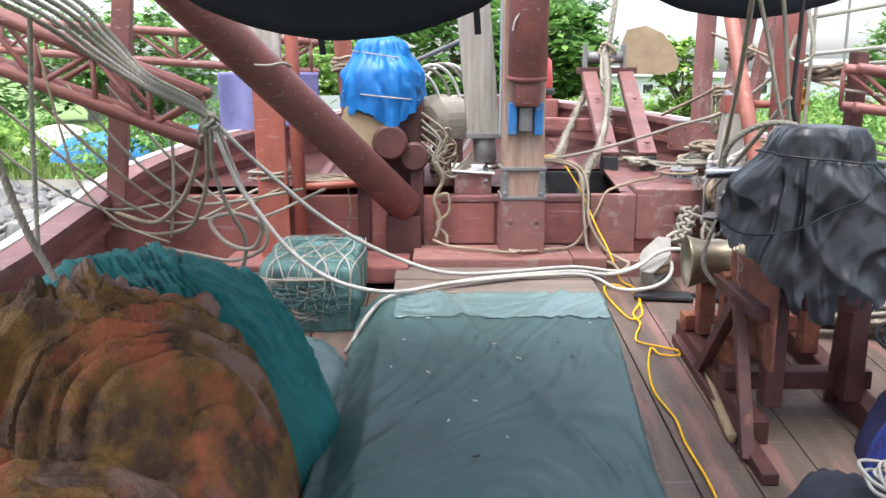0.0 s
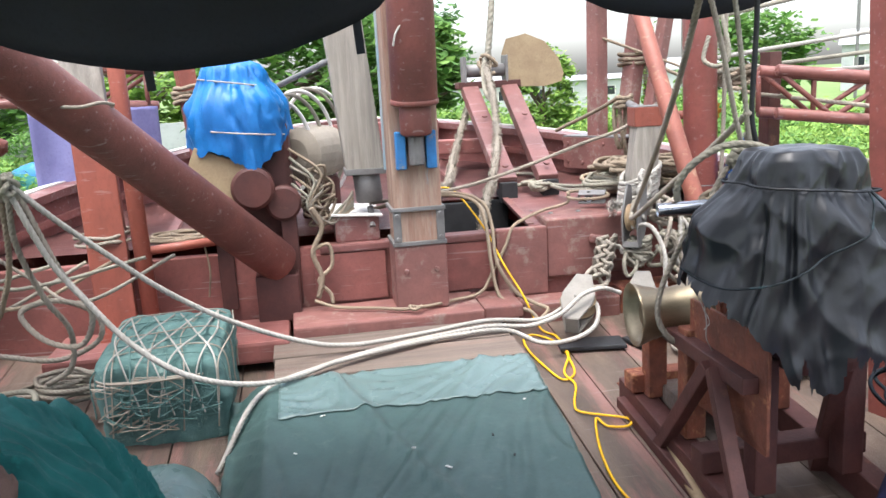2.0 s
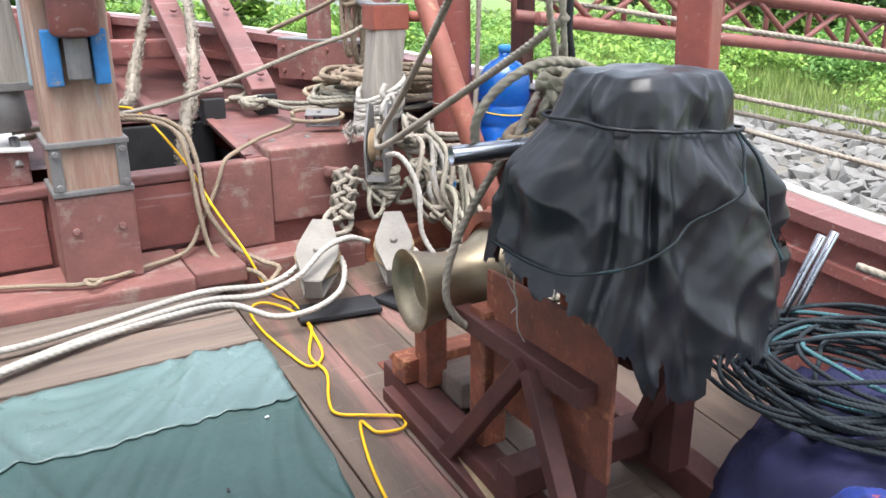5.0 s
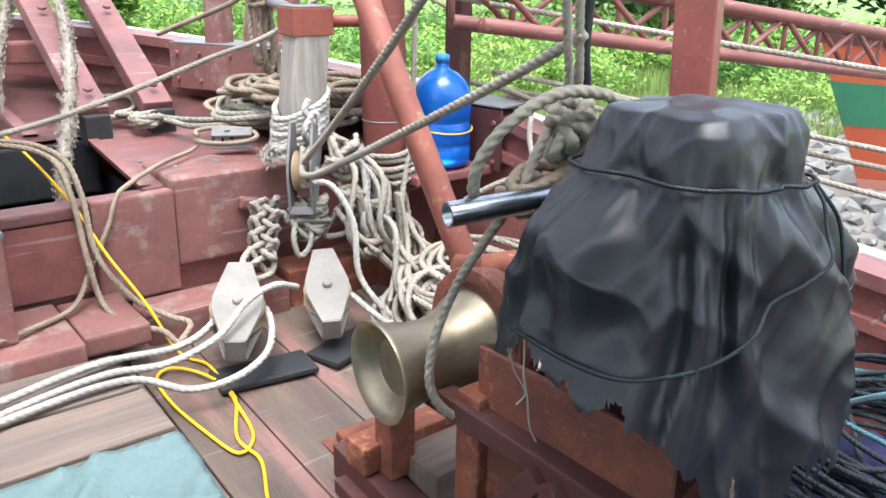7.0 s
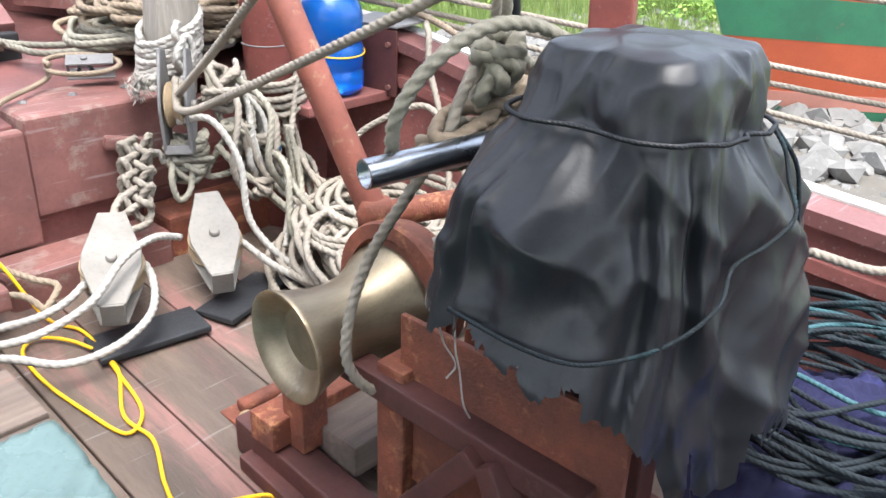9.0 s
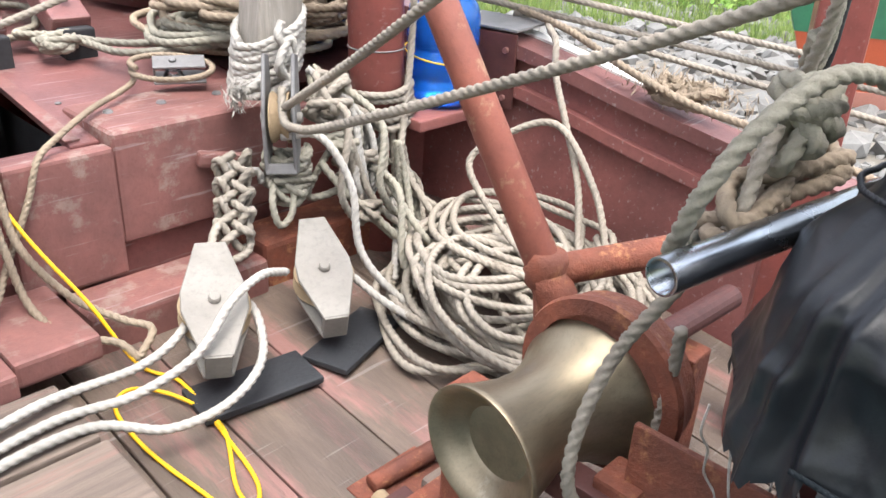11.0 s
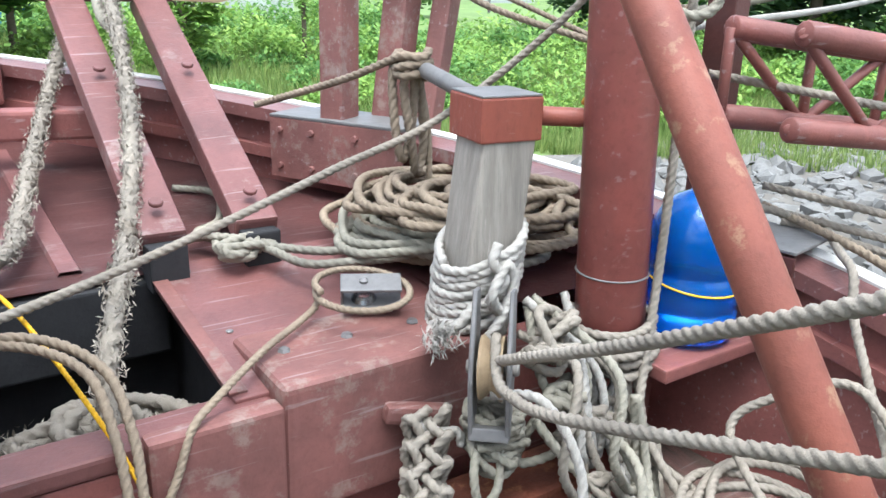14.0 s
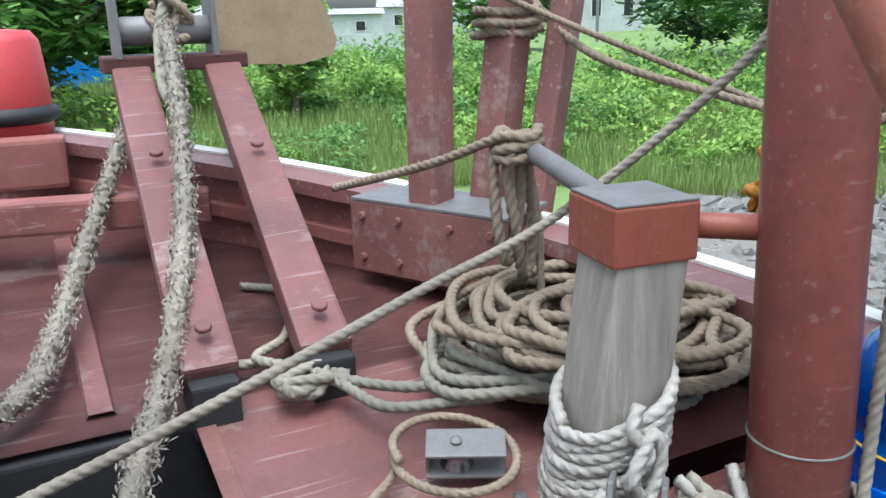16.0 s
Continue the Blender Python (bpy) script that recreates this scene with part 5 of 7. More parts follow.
own = box(0.08, 0.34, 5.70, 6.15, 0.78, 0.93, 0.008)
part("body", own, M_REDTOP, box2)
part("lid", box(0.06, 0.36, 5.68, 6.17, 0.932, 0.945, 0.003, m=Matrix.Translation((0.2, 5.9, 0.93)) @ Matrix.Rotation(radians(4), 4, "Y") @ Matrix.Translation((-0.2, -5.9, -0.93))), M_WHITE, box2)
hook = part("hook", rod((0.30, 5.70, 0.86), (0.30, 5.78, 0.97), 0.02, 10), M_GREYSTEEL)
tagged(hook, "small steel hook under the leaning timber", "hook")
bar = part("cross_bar", rod((-0.30, 6.3, 1.66), (0.20, 5.72, 1.86), 0.018, 12), M_GREYSTEEL, smooth=True)
tagged(bar, "thin grey steel bar tied to the pale timber", "bar")

# ---- lattice booms ----
def truss(name, a, b, w, n, label, posts=True):
    a, b = Vector(a), Vector(b)
    d = (b - a).normalized()
    side = d.cross(Vector((0, 0, 1))).normalized() * w
    up = Vector((0, 0, w))
    ob = thing(name, a, label, "lattice boom", "lattice booms")
    corner = [Vector((0, 0, 0)), side, up, side + up]
    for c in corner:
        part("chord", rod(a + c, b + c, 0.034, 12), M_BOOM, ob, smooth=True)
    n_len = (b - a).length / n
    for i in range(n):
        p, q = a + d * n_len * i, a + d * n_len * (i + 1)
        bm = None
        for c, e in ((corner[0], corner[2]), (corner[1], corner[3]), (corner[0], corner[1]), (corner[2], corner[3])):
            k = (c, e) if i % 2 else (e, c)
            part("lacing", rod(p + k[0], q + k[1], 0.016, 8), M_BOOM, ob, smooth=True)
        part("lacing", rod(p + corner[0], p + corner[2], 0.016, 8), M_BOOM, ob, smooth=True)
    return ob


truss("lattice_boom", (2.62, 5.48, 1.40), (7.6, 4.85, 0.80), 0.24, 15, "dark red steel lattice boom reaching over the starboard rail")
truss("lattice_boom", (-1.30, 4.50, 1.22), (-4.6, 4.1, 2.55), 0.27, 12, "dark red steel lattice boom reaching over the port rail")
truss("lattice_boom", (-1.1, 7.0, 1.62), (-6.5, 7.6, 2.0), 0.25, 14, "dark red steel lattice boom behind the port rail")
crutch = part("boom_crutch", upright(2.78, 5.62, 0.95, 1.75, 0.09, 0.09, 10, 0.006), M_DARKRED)
tagged(crutch, "dark steel crutch post holding the lattice boom", "crutch")

# ---- awnings overhead ----
def awning(x0, x1, zs, sag, label, tails=()):
    def place(u, v):
        x = x0 + (x1 - x0) * u
        y = 3.86 - 0.35 * v
        s = zs - sag * math.sin(math.pi * u) ** 0.7
        z = s + (2.22 - s) * min(1, v * 1.6) ** 0.7
        return (x, y + 0.02 * noise.noise(Vector((x * 5, v * 3, 2))), z + 0.012 * fold(x, v * 2, 3, 1))
    ob = thing("awning", ((x0 + x1) / 2, 3.8, zs), label, "awning", "awnings")
    part("cloth", sheet(50, 24, place, 0.006), M_AWNING, ob, smooth=True)
    for x, z, n in tails:
        part("tail", beam((x, 3.86, z + 0.05), (x + 0.01, 3.86, z - n), 0.03, 0.008, 0.002), M_AWNING, ob)
    return ob


awning(-1.18, 0.26, 1.96, 0.21, "dark navy cloth awning sagging overhead", ((-0.56, 1.76, 0.07), (0.15, 1.86, 0.08)))
awning(0.90, 1.85, 1.97, 0.125, "dark navy cloth awning sagging overhead")
# Unseen roof, added only to keep skylight off the after deck.
roof = part("awning_roof", sheet(8, 12, lambda u, v: (-2.2 + 5.2 * u, 0.7 + 1.4 * v, 2.26 + 0.05 * math.sin(u * 9)), 0.01), M_AWNING)
tagged(roof, "unseen dark cloth roof added to shade the after deck", "awning", kind="structure")
# Added forward piece, also out of view, shades the tarpaulin and port heaps.
part("front_cloth", sheet(8, 6, lambda u, v: (-2.2 + 3.3 * u, 2.11 + 1.35 * v, 2.25 + 0.05 * math.sin(u * 9)), 0.01), M_AWNING, roof)
# Added wall behind the camera, never in view; its pale face bounces light.
house = part("wall_deckhouse", box(-1.9, 2.7, -2.3, -2.2, -0.7, 2.3, 0), M_WHITE)
tagged(house, "unseen pale wall added aft, bouncing light forward", "wall", kind="structure")

# ---- heap of work cloth and dark rope to starboard ----
heap = thing("work_cloth_heap", (2.1, 2.8, 0.0), "navy blue work clothes thrown in a heap", "clothes")
part("cloth", dome(2.28, 2.95, 0.56, 0.62, lambda y: deck_z(y), 0.46, 0.13, 5, 51, 2.2, 40, 110), M_NAVY, heap, smooth=True)
part("sleeve", dome(1.55, 2.50, 0.42, 0.42, lambda y: deck_z(y), 0.22, 0.10, 6, 52, 2.2, 30, 80), M_DARKNET, heap, "dark net", smooth=True)
rope(coil(2.32, 3.22, 0.40, 0.38, 0.40, 26, 0.008, 71, 0.5, 0.3), 0.008, M_DROPE, "dark teal rope coiled on the work clothes", "rope_coil", category="rope coil")
rope(coil(2.42, 3.2, 0.48, 0.30, 0.34, 2.5, 0.008, 72, 0.8, 0.3), 0.008, M_TEALROPE, "light teal rope thrown over the dark coil", "rope_coil", category="rope coil")
rope(coil(1.60, 2.55, 0.22, 0.16, 0.16, 7, 0.007, 73, 0.8, 0.4), 0.007, M_WROPE, "pale cord heaped on dark net", "cord_coil", category="cord")
rag = thing("patterned_cloth", (1.78, 2.62, 0.2), "bright blue patterned cloth bundle with a red stripe", "cloth")
part("cloth", dome(1.82, 2.80, 0.22, 0.26, lambda y: deck_z(y) + 0.12, 0.34, 0.04, 5, 61, 2.2, 26, 70), mat("blue_patterned_cloth", (0.02, 0.05, 0.28), (0.015, 0.02, 0.10), (0.35, 0.08, 0.08), rough=0.9, scale=14, wear=0.4, wear_scale=16), rag, smooth=True)
part("stripe", dome(1.72, 2.45, 0.16, 0.16, lambda y: deck_z(y) + 0.1, 0.26, 0.03, 5, 62, 2.2, 20, 60), mat("faded_red_cloth", (0.34, 0.06, 0.06), (0.40, 0.34, 0.33), rough=0.9, scale=9), rag, smooth=True)
for k in range(2):
    rd = part("steel_rod", rod((2.36 + 0.07 * k, 3.62, 0.30), (2.52 + 0.07 * k, 3.55, 0.78), 0.016, 14), M_STEEL, smooth=True)
    tagged(rd, "bright steel rod leaning at the rail", "rod", "steel rods")

# ---- ropes and lashings ----
LR = "long laid rope"
K = (-1.21, 4.38, 1.36)
# two hauling ropes sagging from the port boom to the deck blocks
rope([K, (-1.09, 4.47, 1.2), (-0.93, 4.57, 1.02), (-0.73, 4.66, 0.82), (-0.48, 4.76, 0.63), (-0.15, 4.86, 0.46), (0.1, 4.91, 0.40), (0.44, 4.99, 0.395), (0.83, 5.09, 0.40), (1.12, 5.14, 0.36), (1.27, 5.17, 0.40), (1.36, 5.25, 0.46)],
     0.0135, M_WROPE, "white hauling rope slack across the hatch", group="hauling ropes")
rope([(-1.22, 4.38, 1.33), (-1.12, 4.42, 1.04), (-1.0, 4.43, 0.85), (-0.85, 4.42, 0.66), (-0.66, 4.40, 0.515), (-0.45, 4.43, 0.43), (-0.24, 4.54, 0.385), (0.02, 4.74, 0.38), (0.27, 4.86, 0.385), (0.60, 4.98, 0.385), (0.85, 5.03, 0.385), (1.05, 5.02, 0.37), (1.22, 5.01, 0.42), (1.36, 5.06, 0.50), (1.50, 5.12, 0.51), (1.62, 5.17, 0.46)],
     0.0135, M_WROPE, "white hauling rope slack across the hatch", group="hauling ropes")
rope([(-0.52, 4.14, deck_z(4.1) + 0.04), (-0.36, 4.50, 0.33), (-0.1, 4.68, 0.372), (0.25, 4.83, 0.382), (0.6, 4.94, 0.382), (0.9, 4.97, 0.375), (1.08, 4.93, 0.30), (1.24, 4.92, 0.30), (1.38, 4.97, 0.33), (1.45, 5.06, 0.38), (1.46, 5.14, 0.43), (1.40, 5.2, 0.45)],
     0.0135, M_WROPE, "white hauling rope rove through the deck block", group="hauling ropes")
rope([(1.80, 5.08, 0.42), (1.86, 4.96, 0.34), (1.95, 4.80, 0.27), (2.06, 4.62, 0.22), (2.3, 4.5, 0.2), (2.5, 4.62, 0.21), (2.45, 4.8, 0.24)], 0.0135, M_WROPE, "cream rope led from the block to the coil")
# ropes meeting at the hanging block
rope([(1.80, 5.40, 0.88), (1.65, 4.82, 1.2), (1.47, 4.15, 1.6), (1.31, 3.6, 1.98), (1.10, 2.9, 2.45)], 0.0138, M_ROPE, "thick cream rope leading up over the winch")
rope([(1.82, 5.44, 0.93), (1.78, 5.38, 0.86), (1.74, 5.28, 0.86), (1.69, 5.05, 0.93), (1.62, 4.41, 1.2), (1.58, 3.98, 1.39), (1.56, 3.75, 1.5)], 0.0138, M_ROPE, "thick cream rope leading to the winch lashings")
rope([(1.80, 5.42, 0.78), (1.86, 5.30, 0.80), (1.90, 5.20, 0.66), (1.88, 5.12, 0.45), (1.95, 4.95, 0.30), (2.05, 4.78, 0.24)], 0.0135, M_WROPE, "cream rope hanging from the steel block to deck")
# line from mast to bow and the stretched ropes by the mast
rope([(0.3, 5.85, 0.98), (0.6, 5.86, 1.0), (0.95, 5.97, 1.03), (1.3, 6.02, 1.11), (1.7, 6.05, 1.23), (2.09, 6.06, 1.36), (2.44, 5.85, 1.72), (2.5, 5.8, 1.95)], 0.0125, M_ROPE, "cream rope stretched from the mast to the bow rail")
for dx, dz in ((0, 0), (0.035, 0.01)):
    rope([(0.30, 5.9, 0.93), (0.6, 5.85, 0.99 + dz), (0.80 + dx, 5.82, 0.995 + dz), (0.93 + dx, 5.70, 0.955), (0.96 + dx, 5.60, 0.83), (0.965 + dx, 5.52, 0.62), (0.985 + dx * 3, 5.46, 0.45), (1.03 + dx * 4, 5.32, 0.405), (1.12 + dx * 3, 5.26, 0.38), (1.16, 5.22, 0.33)], 0.012, M_TROPE, "tan rope hung over the bulkhead sill", group="sill ropes")
rope([(-0.07, 5.52, 0.49), (0.05, 5.44, 0.462), (0.25, 5.36, 0.458), (0.40, 5.29, 0.455), (0.47, 5.27, 0.46), (0.50, 5.24, 0.475), (0.46, 5.22, 0.465), (0.44, 5.26, 0.475), (0.52, 5.28, 0.46), (0.70, 5.36, 0.458), (0.88, 5.46, 0.462), (0.98, 5.55, 0.56), (1.07, 5.585, 0.70), (1.12, 5.61, 0.80), (1.2, 5.66, 0.835), (1.36, 5.78, 0.862), (1.50, 5.88, 0.868), (1.58, 5.94, 0.88)]
     + [(1.695 + 0.125 * math.cos(a), 5.885 + 0.15 * math.sin(a), 0.90 + 0.004 * a) for a in np.linspace(2.4, 2.4 + 7.0, 16)], 0.0105, M_TROPE, "brown rope knotted and led over the beam to a loop")
# twisted rope by the boom's shoe
rope([(-0.05, 5.55, 1.02), (0.0, 5.57, 0.9), (-0.06, 5.56, 0.76), (-0.02, 5.55, 0.62), (-0.05, 5.54, 0.50)], 0.016, M_TROPE, "brown rope hanging in a loop at the bulkhead", group="bulkhead loops")
rope([(-0.06, 5.56, 0.78), (0.03, 5.57, 0.80), (0.04, 5.56, 0.68), (-0.04, 5.55, 0.60), (0.02, 5.55, 0.52), (0.03, 5.53, 0.46)], 0.012, M_TROPE, "brown rope hanging in a loop at the bulkhead", group="bulkhead loops")
# yellow cord
rope([(0.70, 6.45, 0.94), (0.80, 6.20, 1.0), (0.86, 5.95, 0.985), (0.96, 5.66, 0.81), (1.03, 5.50, 0.62), (1.11, 5.38, 0.45), (1.18, 5.28, 0.27), (1.24, 5.15, 0.247), (1.22, 4.9, 0.22), (1.19, 4.71, 0.195), (1.11, 4.65, 0.19), (1.07, 4.81, 0.205), (1.04, 5.0, 0.23), (1.05, 5.16, 0.25), (1.12, 5.20, 0.256), (1.20, 5.10, 0.245), (1.23, 4.93, 0.225), (1.14, 4.72, 0.20),
      (1.15, 4.58, 0.185), (1.09, 4.42, 0.165), (1.08, 4.33, 0.155), (1.17, 4.27, 0.15), (1.27, 4.21, 0.145), (1.25, 4.15, 0.138), (1.16, 4.17, 0.138), (1.13, 4.24, 0.148), (1.06, 4.0, 0.118), (1.03, 3.74, 0.09), (1.06, 3.5, 0.065), (1.05, 3.29, 0.04), (1.06, 3.0, 0.01), (1.04, 2.6, -0.03)], 0.0062, M_YELLOW, "bright yellow cord straggling over hatch and deck", "cord", category="cord")
# shaggy old hawsers at the bow
for pts in ([(1.52, 7.88, 1.80), (1.44, 7.30, 1.52), (1.36, 6.9, 1.28), (1.22, 6.45, 1.03), (1.08, 6.05, 0.95), (1.0, 5.86, 0.80), (0.98, 5.82, 0.5)], [(1.40, 8.05, 1.5), (1.19, 7.53, 1.22), (1.05, 7.1, 1.06), (0.92, 6.6, 0.97), (0.78, 6.42, 0.95), (0.70, 6.2, 0.92), (0.72, 5.95, 0.78), (0.73, 5.9, 0.45)]):
    hawser = thing("hawser", pts[-1], "frayed grey white shaggy hawser", "hawser", "frayed hawsers")
    rope(pts, 0.026, M_ROPE, "", "core", True, 0.12, parent=hawser)
    v, f, n, s = tube(pts, 0.03, False, 0, 0.006, 8)
    pick = v[np.random.RandomState(3).randint(0, len(v), 5200)] + np.random.RandomState(4).randn(5200, 3) * 0.006
    vv, ff = leaves(pick, 0.005, 5, 1.2, 4.0)
    link("fray", mesh_of("fray", vv, ff), M_ROPE, hawser, "loose frayed yarns")
rag = thing("frayed_bundle", (0.95, 5.95, 0.5), "bundle of frayed pale rope in the open well", "rope bundle")
for k in range(3):
    rope(coil(0.95 + 0.05 * k, 5.98, 0.50 + 0.02 * k, 0.20, 0.16, 4, 0.02, 400 + k, 1.0, 0.5), 0.022, M_ROPE, "", "strand", True, 0.15, parent=rag)
part("bed", dome(0.97, 6.0, 0.32, 0.24, lambda y: 0.28, 0.26, 0.05, 6, 77, rings=18, spokes=40), M_ROPE, rag, "matted rope fibres")
v, f, n, s = tube(coil(0.97, 5.98, 0.52, 0.22, 0.17, 5, 0.02, 400), 0.03, False, 0, 0.006, 8)
pick = v[np.random.RandomState(6).randint(0, len(v), 4200)] + np.random.RandomState(7).randn(4200, 3) * 0.012
vv, ff = leaves(pick, 0.006, 8, 1.2, 6.0)
link("fray", mesh_of("fray", vv, ff), M_ROPE, rag)
# davit rope
rope([(1.56, 7.9, 1.95), (1.50, 7.86, 1.80), (1.46, 7.7, 1.66), (1.44, 7.5, 1.55), (1.50, 7.45, 1.50)], 0.022, M_GROPE, "grey rope looped over the bow roller", group="roller ropes")
rope(tangle((1.54, 7.9, 1.80), (0.08, 0.07, 0.10), 14, 5), 0.016, M_TROPE, "tan rope knotted on the bow roller", "rope_knot", category="knot")
rope([(1.55, 7.92, 1.86), (1.62, 8.0, 2.3), (1.75, 8.2, 3.2)], 0.03, M_GROPE, "thick grey rope led up from the bow roller", group="roller ropes")

# ---- bitt: lashings and loose turns ----
rope([(x + 0.14 * (z - 1.05), y, z + 0.05 * (x - 1.985) / 0.11) for x, y, z in wraps(1.985, 5.735, 0.875, 1.075, 0.113, 9.5, 3, 0.10)], 0.0145, M_WROPE, "white rope lashed in turns round the bitt post", "lashing", category="lashing")
rope([(1.95, 5.61, 1.09), (1.92, 5.59, 1.05), (1.95, 5.575, 1.0), (1.91, 5.585, 0.95), (1.94, 5.57, 0.91), (1.90, 5.56, 0.97), (1.96, 5.58, 1.04), (1.98, 5.575, 0.98), (1.93, 5.56, 0.90), (1.88, 5.55, 0.86)], 0.0145, M_WROPE, "white rope knot on the bitt lashing", "rope_knot", category="knot")
tuft = thing("rope_end", (1.75, 5.60, 0.88), "frayed white rope end on the beam", "rope end")
rope([(1.87, 5.60, 0.93), (1.81, 5.585, 0.90), (1.76, 5.58, 0.89)], 0.016, M_WROPE, "", "strand", parent=tuft)
vv, ff = leaves(np.array([(1.75, 5.58, 0.885)] * 260) + np.random.RandomState(2).randn(260, 3) * (0.022, 0.015, 0.02), 0.005, 3, 1.2, 8)
link("fray", mesh_of("fray", vv, ff), M_WROPE, tuft)
for k, (cx, cy, rx, ry, n, seed) in enumerate(((2.30, 6.28, 0.40, 0.34, 9, 21), (2.16, 6.20, 0.36, 0.30, 7, 22), (2.40, 6.08, 0.34, 0.28, 7, 23), (2.28, 6.22, 0.38, 0.30, 7, 24), (2.22, 5.98, 0.30, 0.24, 6, 25))):
    rope(coil(cx, cy, fore_z(cy) + 0.045 * k, rx, ry, n, 0.0155, seed, 0.6, 0.2, (0.04 * (k % 3 - 1), 0.07 - 0.05 * (k % 2)), 0.25), 0.0155, M_TROPE if k != 1 else M_GROPE, "tan rope flaked in a pile on the foredeck", "rope_coil", group="foredeck coils", category="rope coil")
rope([(1.36, 7.2, 0.96), (1.33, 6.83, 0.935), (1.36, 6.57, 0.93), (1.47, 6.49, 0.94), (1.46, 6.30, 0.935), (1.57, 6.31, 0.945), (1.64, 6.14, 0.93), (1.78, 6.08, 0.93), (1.95, 6.05, 0.93), (2.15, 6.1, 0.95)], 0.0145, M_GROPE, "grey rope running along the davit's foot", group="davit ropes")
rope([(1.55, 7.13, 0.95), (1.66, 6.98, 0.95), (1.56, 6.65, 0.945), (1.44, 6.52, 0.95), (1.52, 6.38, 0.96), (1.6, 6.28, 0.95), (1.75, 6.16, 0.945), (1.98, 6.12, 0.96)], 0.0145, M_GROPE, "grey rope running along the davit's foot", group="davit ropes")
rope(tangle((1.53, 6.33, 0.945), (0.10, 0.05, 0.03), 12, 9), 0.014, M_GROPE, "grey rope knot at the davit's foot", "rope_knot", category="knot")
# horn rope
rope([(2.12, 6.34, 1.47), (2.08, 6.30, 1.40), (2.10, 6.28, 1.22), (2.13, 6.30, 1.12), (2.17, 6.32, 1.20), (2.15, 6.32, 1.42), (2.10, 6.36, 1.51), (2.06, 6.34, 1.44), (2.05, 6.30, 1.26), (2.08, 6.30, 1.17), (2.12, 6.31, 1.3), (2.14, 6.33, 1.49)], 0.0165, M_TROPE, "tan rope looped over the bitt's steel bar", group="bar ropes")
rope(wraps(2.11, 6.30, 1.43, 1.52, 0.05, 3, 6), 0.015, M_TROPE, "tan rope turned round the bitt's steel bar", group="bar ropes")
rope([(2.06, 6.32, 1.50), (1.98, 6.5, 1.42), (1.9, 6.75, 1.34), (1.85, 7.0, 1.27)], 0.014, M_TROPE, "tan rope led from the bar to the rail", group="bar ropes")
rope([(2.16, 6.34, 1.44), (2.19, 6.32, 1.25), (2.18, 6.28, 1.02), (2.2, 6.2, 0.96)], 0.012, M_TROPE, "tan rope hanging to the foredeck", group="bar ropes")
rope(wraps(2.42, 6.86, 1.72, 1.82, 0.09, 3, 8, 0.4) + [(2.6, 6.6, 1.66), (2.9, 6.2, 1.52)], 0.014, M_TROPE, "tan rope made fast round the bow posts", group="post ropes")
rope([(2.1, 6.8, 1.95), (2.5, 6.7, 1.78), (2.9, 6.3, 1.55), (3.1, 6.0, 1.4)], 0.011, M_TROPE, "tan rope slung from the bow posts", group="post ropes")

# ---- foot of the starboard mast ----
rope(wraps(2.266, 5.488, 0.72, 0.87, 0.114, 5, 11, 0.16), 0.0135, M_ROPE, "cream rope turned round the mast's foot", "lashing", category="lashing")
part("band", lathe([(0.098, 0), (0.103, 0.003), (0.098, 0.006)], Matrix.Translation((2.27, 5.503, 0.99)), 28, closed=True), M_GREYSTEEL, star_mast, "thin wire band", smooth=True)
part("blue_spot", rod((2.205, 5.40, 0.60), (2.195, 5.385, 0.60), 0.022, 16), M_BLUEPAINT, star_mast, "blue paint spot")
for k in range(9):
    g = random.Random(500 + k)
    x, y = g.uniform(1.95, 2.25), g.uniform(5.25, 5.5)
    pts = [(g.uniform(1.95, 2.2), 5.56, g.uniform(0.78, 0.98)), (x, y, g.uniform(0.72, 0.85)), (x + g.uniform(-0.08, 0.1), y - 0.06, g.uniform(0.5, 0.62)), (x + g.uniform(-0.1, 0.12), y - 0.02, g.uniform(0.45, 0.55)), (x + g.uniform(0.02, 0.14), y + 0.02, g.uniform(0.66, 0.8)), (x + 0.1, y - 0.05, 0.5), (g.uniform(2.0, 2.3), g.uniform(4.95, 5.15), 0.32)]
    rope(pts, 0.0135, (M_ROPE, M_WROPE, M_GROPE)[k % 3], "cream rope hanging in loops at the mast's foot", group="mast foot loops")
rope(tangle((2.12, 5.42, 0.62), (0.10, 0.08, 0.10), 18, 14), 0.0145, M_ROPE, "cream rope bundle knotted at the mast's foot", "rope_knot", category="knot")
rope(tangle((2.02, 5.46, 0.86), (0.10, 0.07, 0.09), 16, 15), 0.0145, M_ROPE, "cream rope bundle beside the bitt", "rope_knot", category="knot")
rope([(2.38, 5.41, 2.6), (2.37, 5.41, 1.9), (2.36, 5.41, 1.3), (2.34, 5.40, 1.0), (2.28, 5.36, 0.80), (2.20, 5.30, 0.62)], 0.0135, M_ROPE, "cream rope hanging down beside the red mast")
# lashings above the deck blocks
plait = thing("lashing", (1.63, 5.46, 0.58), "plaited cream rope lashing above the pulley block", "lashing")
for k in range(2):
    rope(sinnet((1.70, 5.55, 0.70), (1.575, 5.37, 0.505), 0.052, 0.034, 4.2, k), 0.0135, M_ROPE, "", "strand", parent=plait)
rope([(1.66, 5.54, 0.69), (1.70, 5.50, 0.665), (1.755, 5.50, 0.65), (1.765, 5.49, 0.61)], 0.0135, M_WROPE, "frayed end", "strand", True, 0.12, parent=plait)
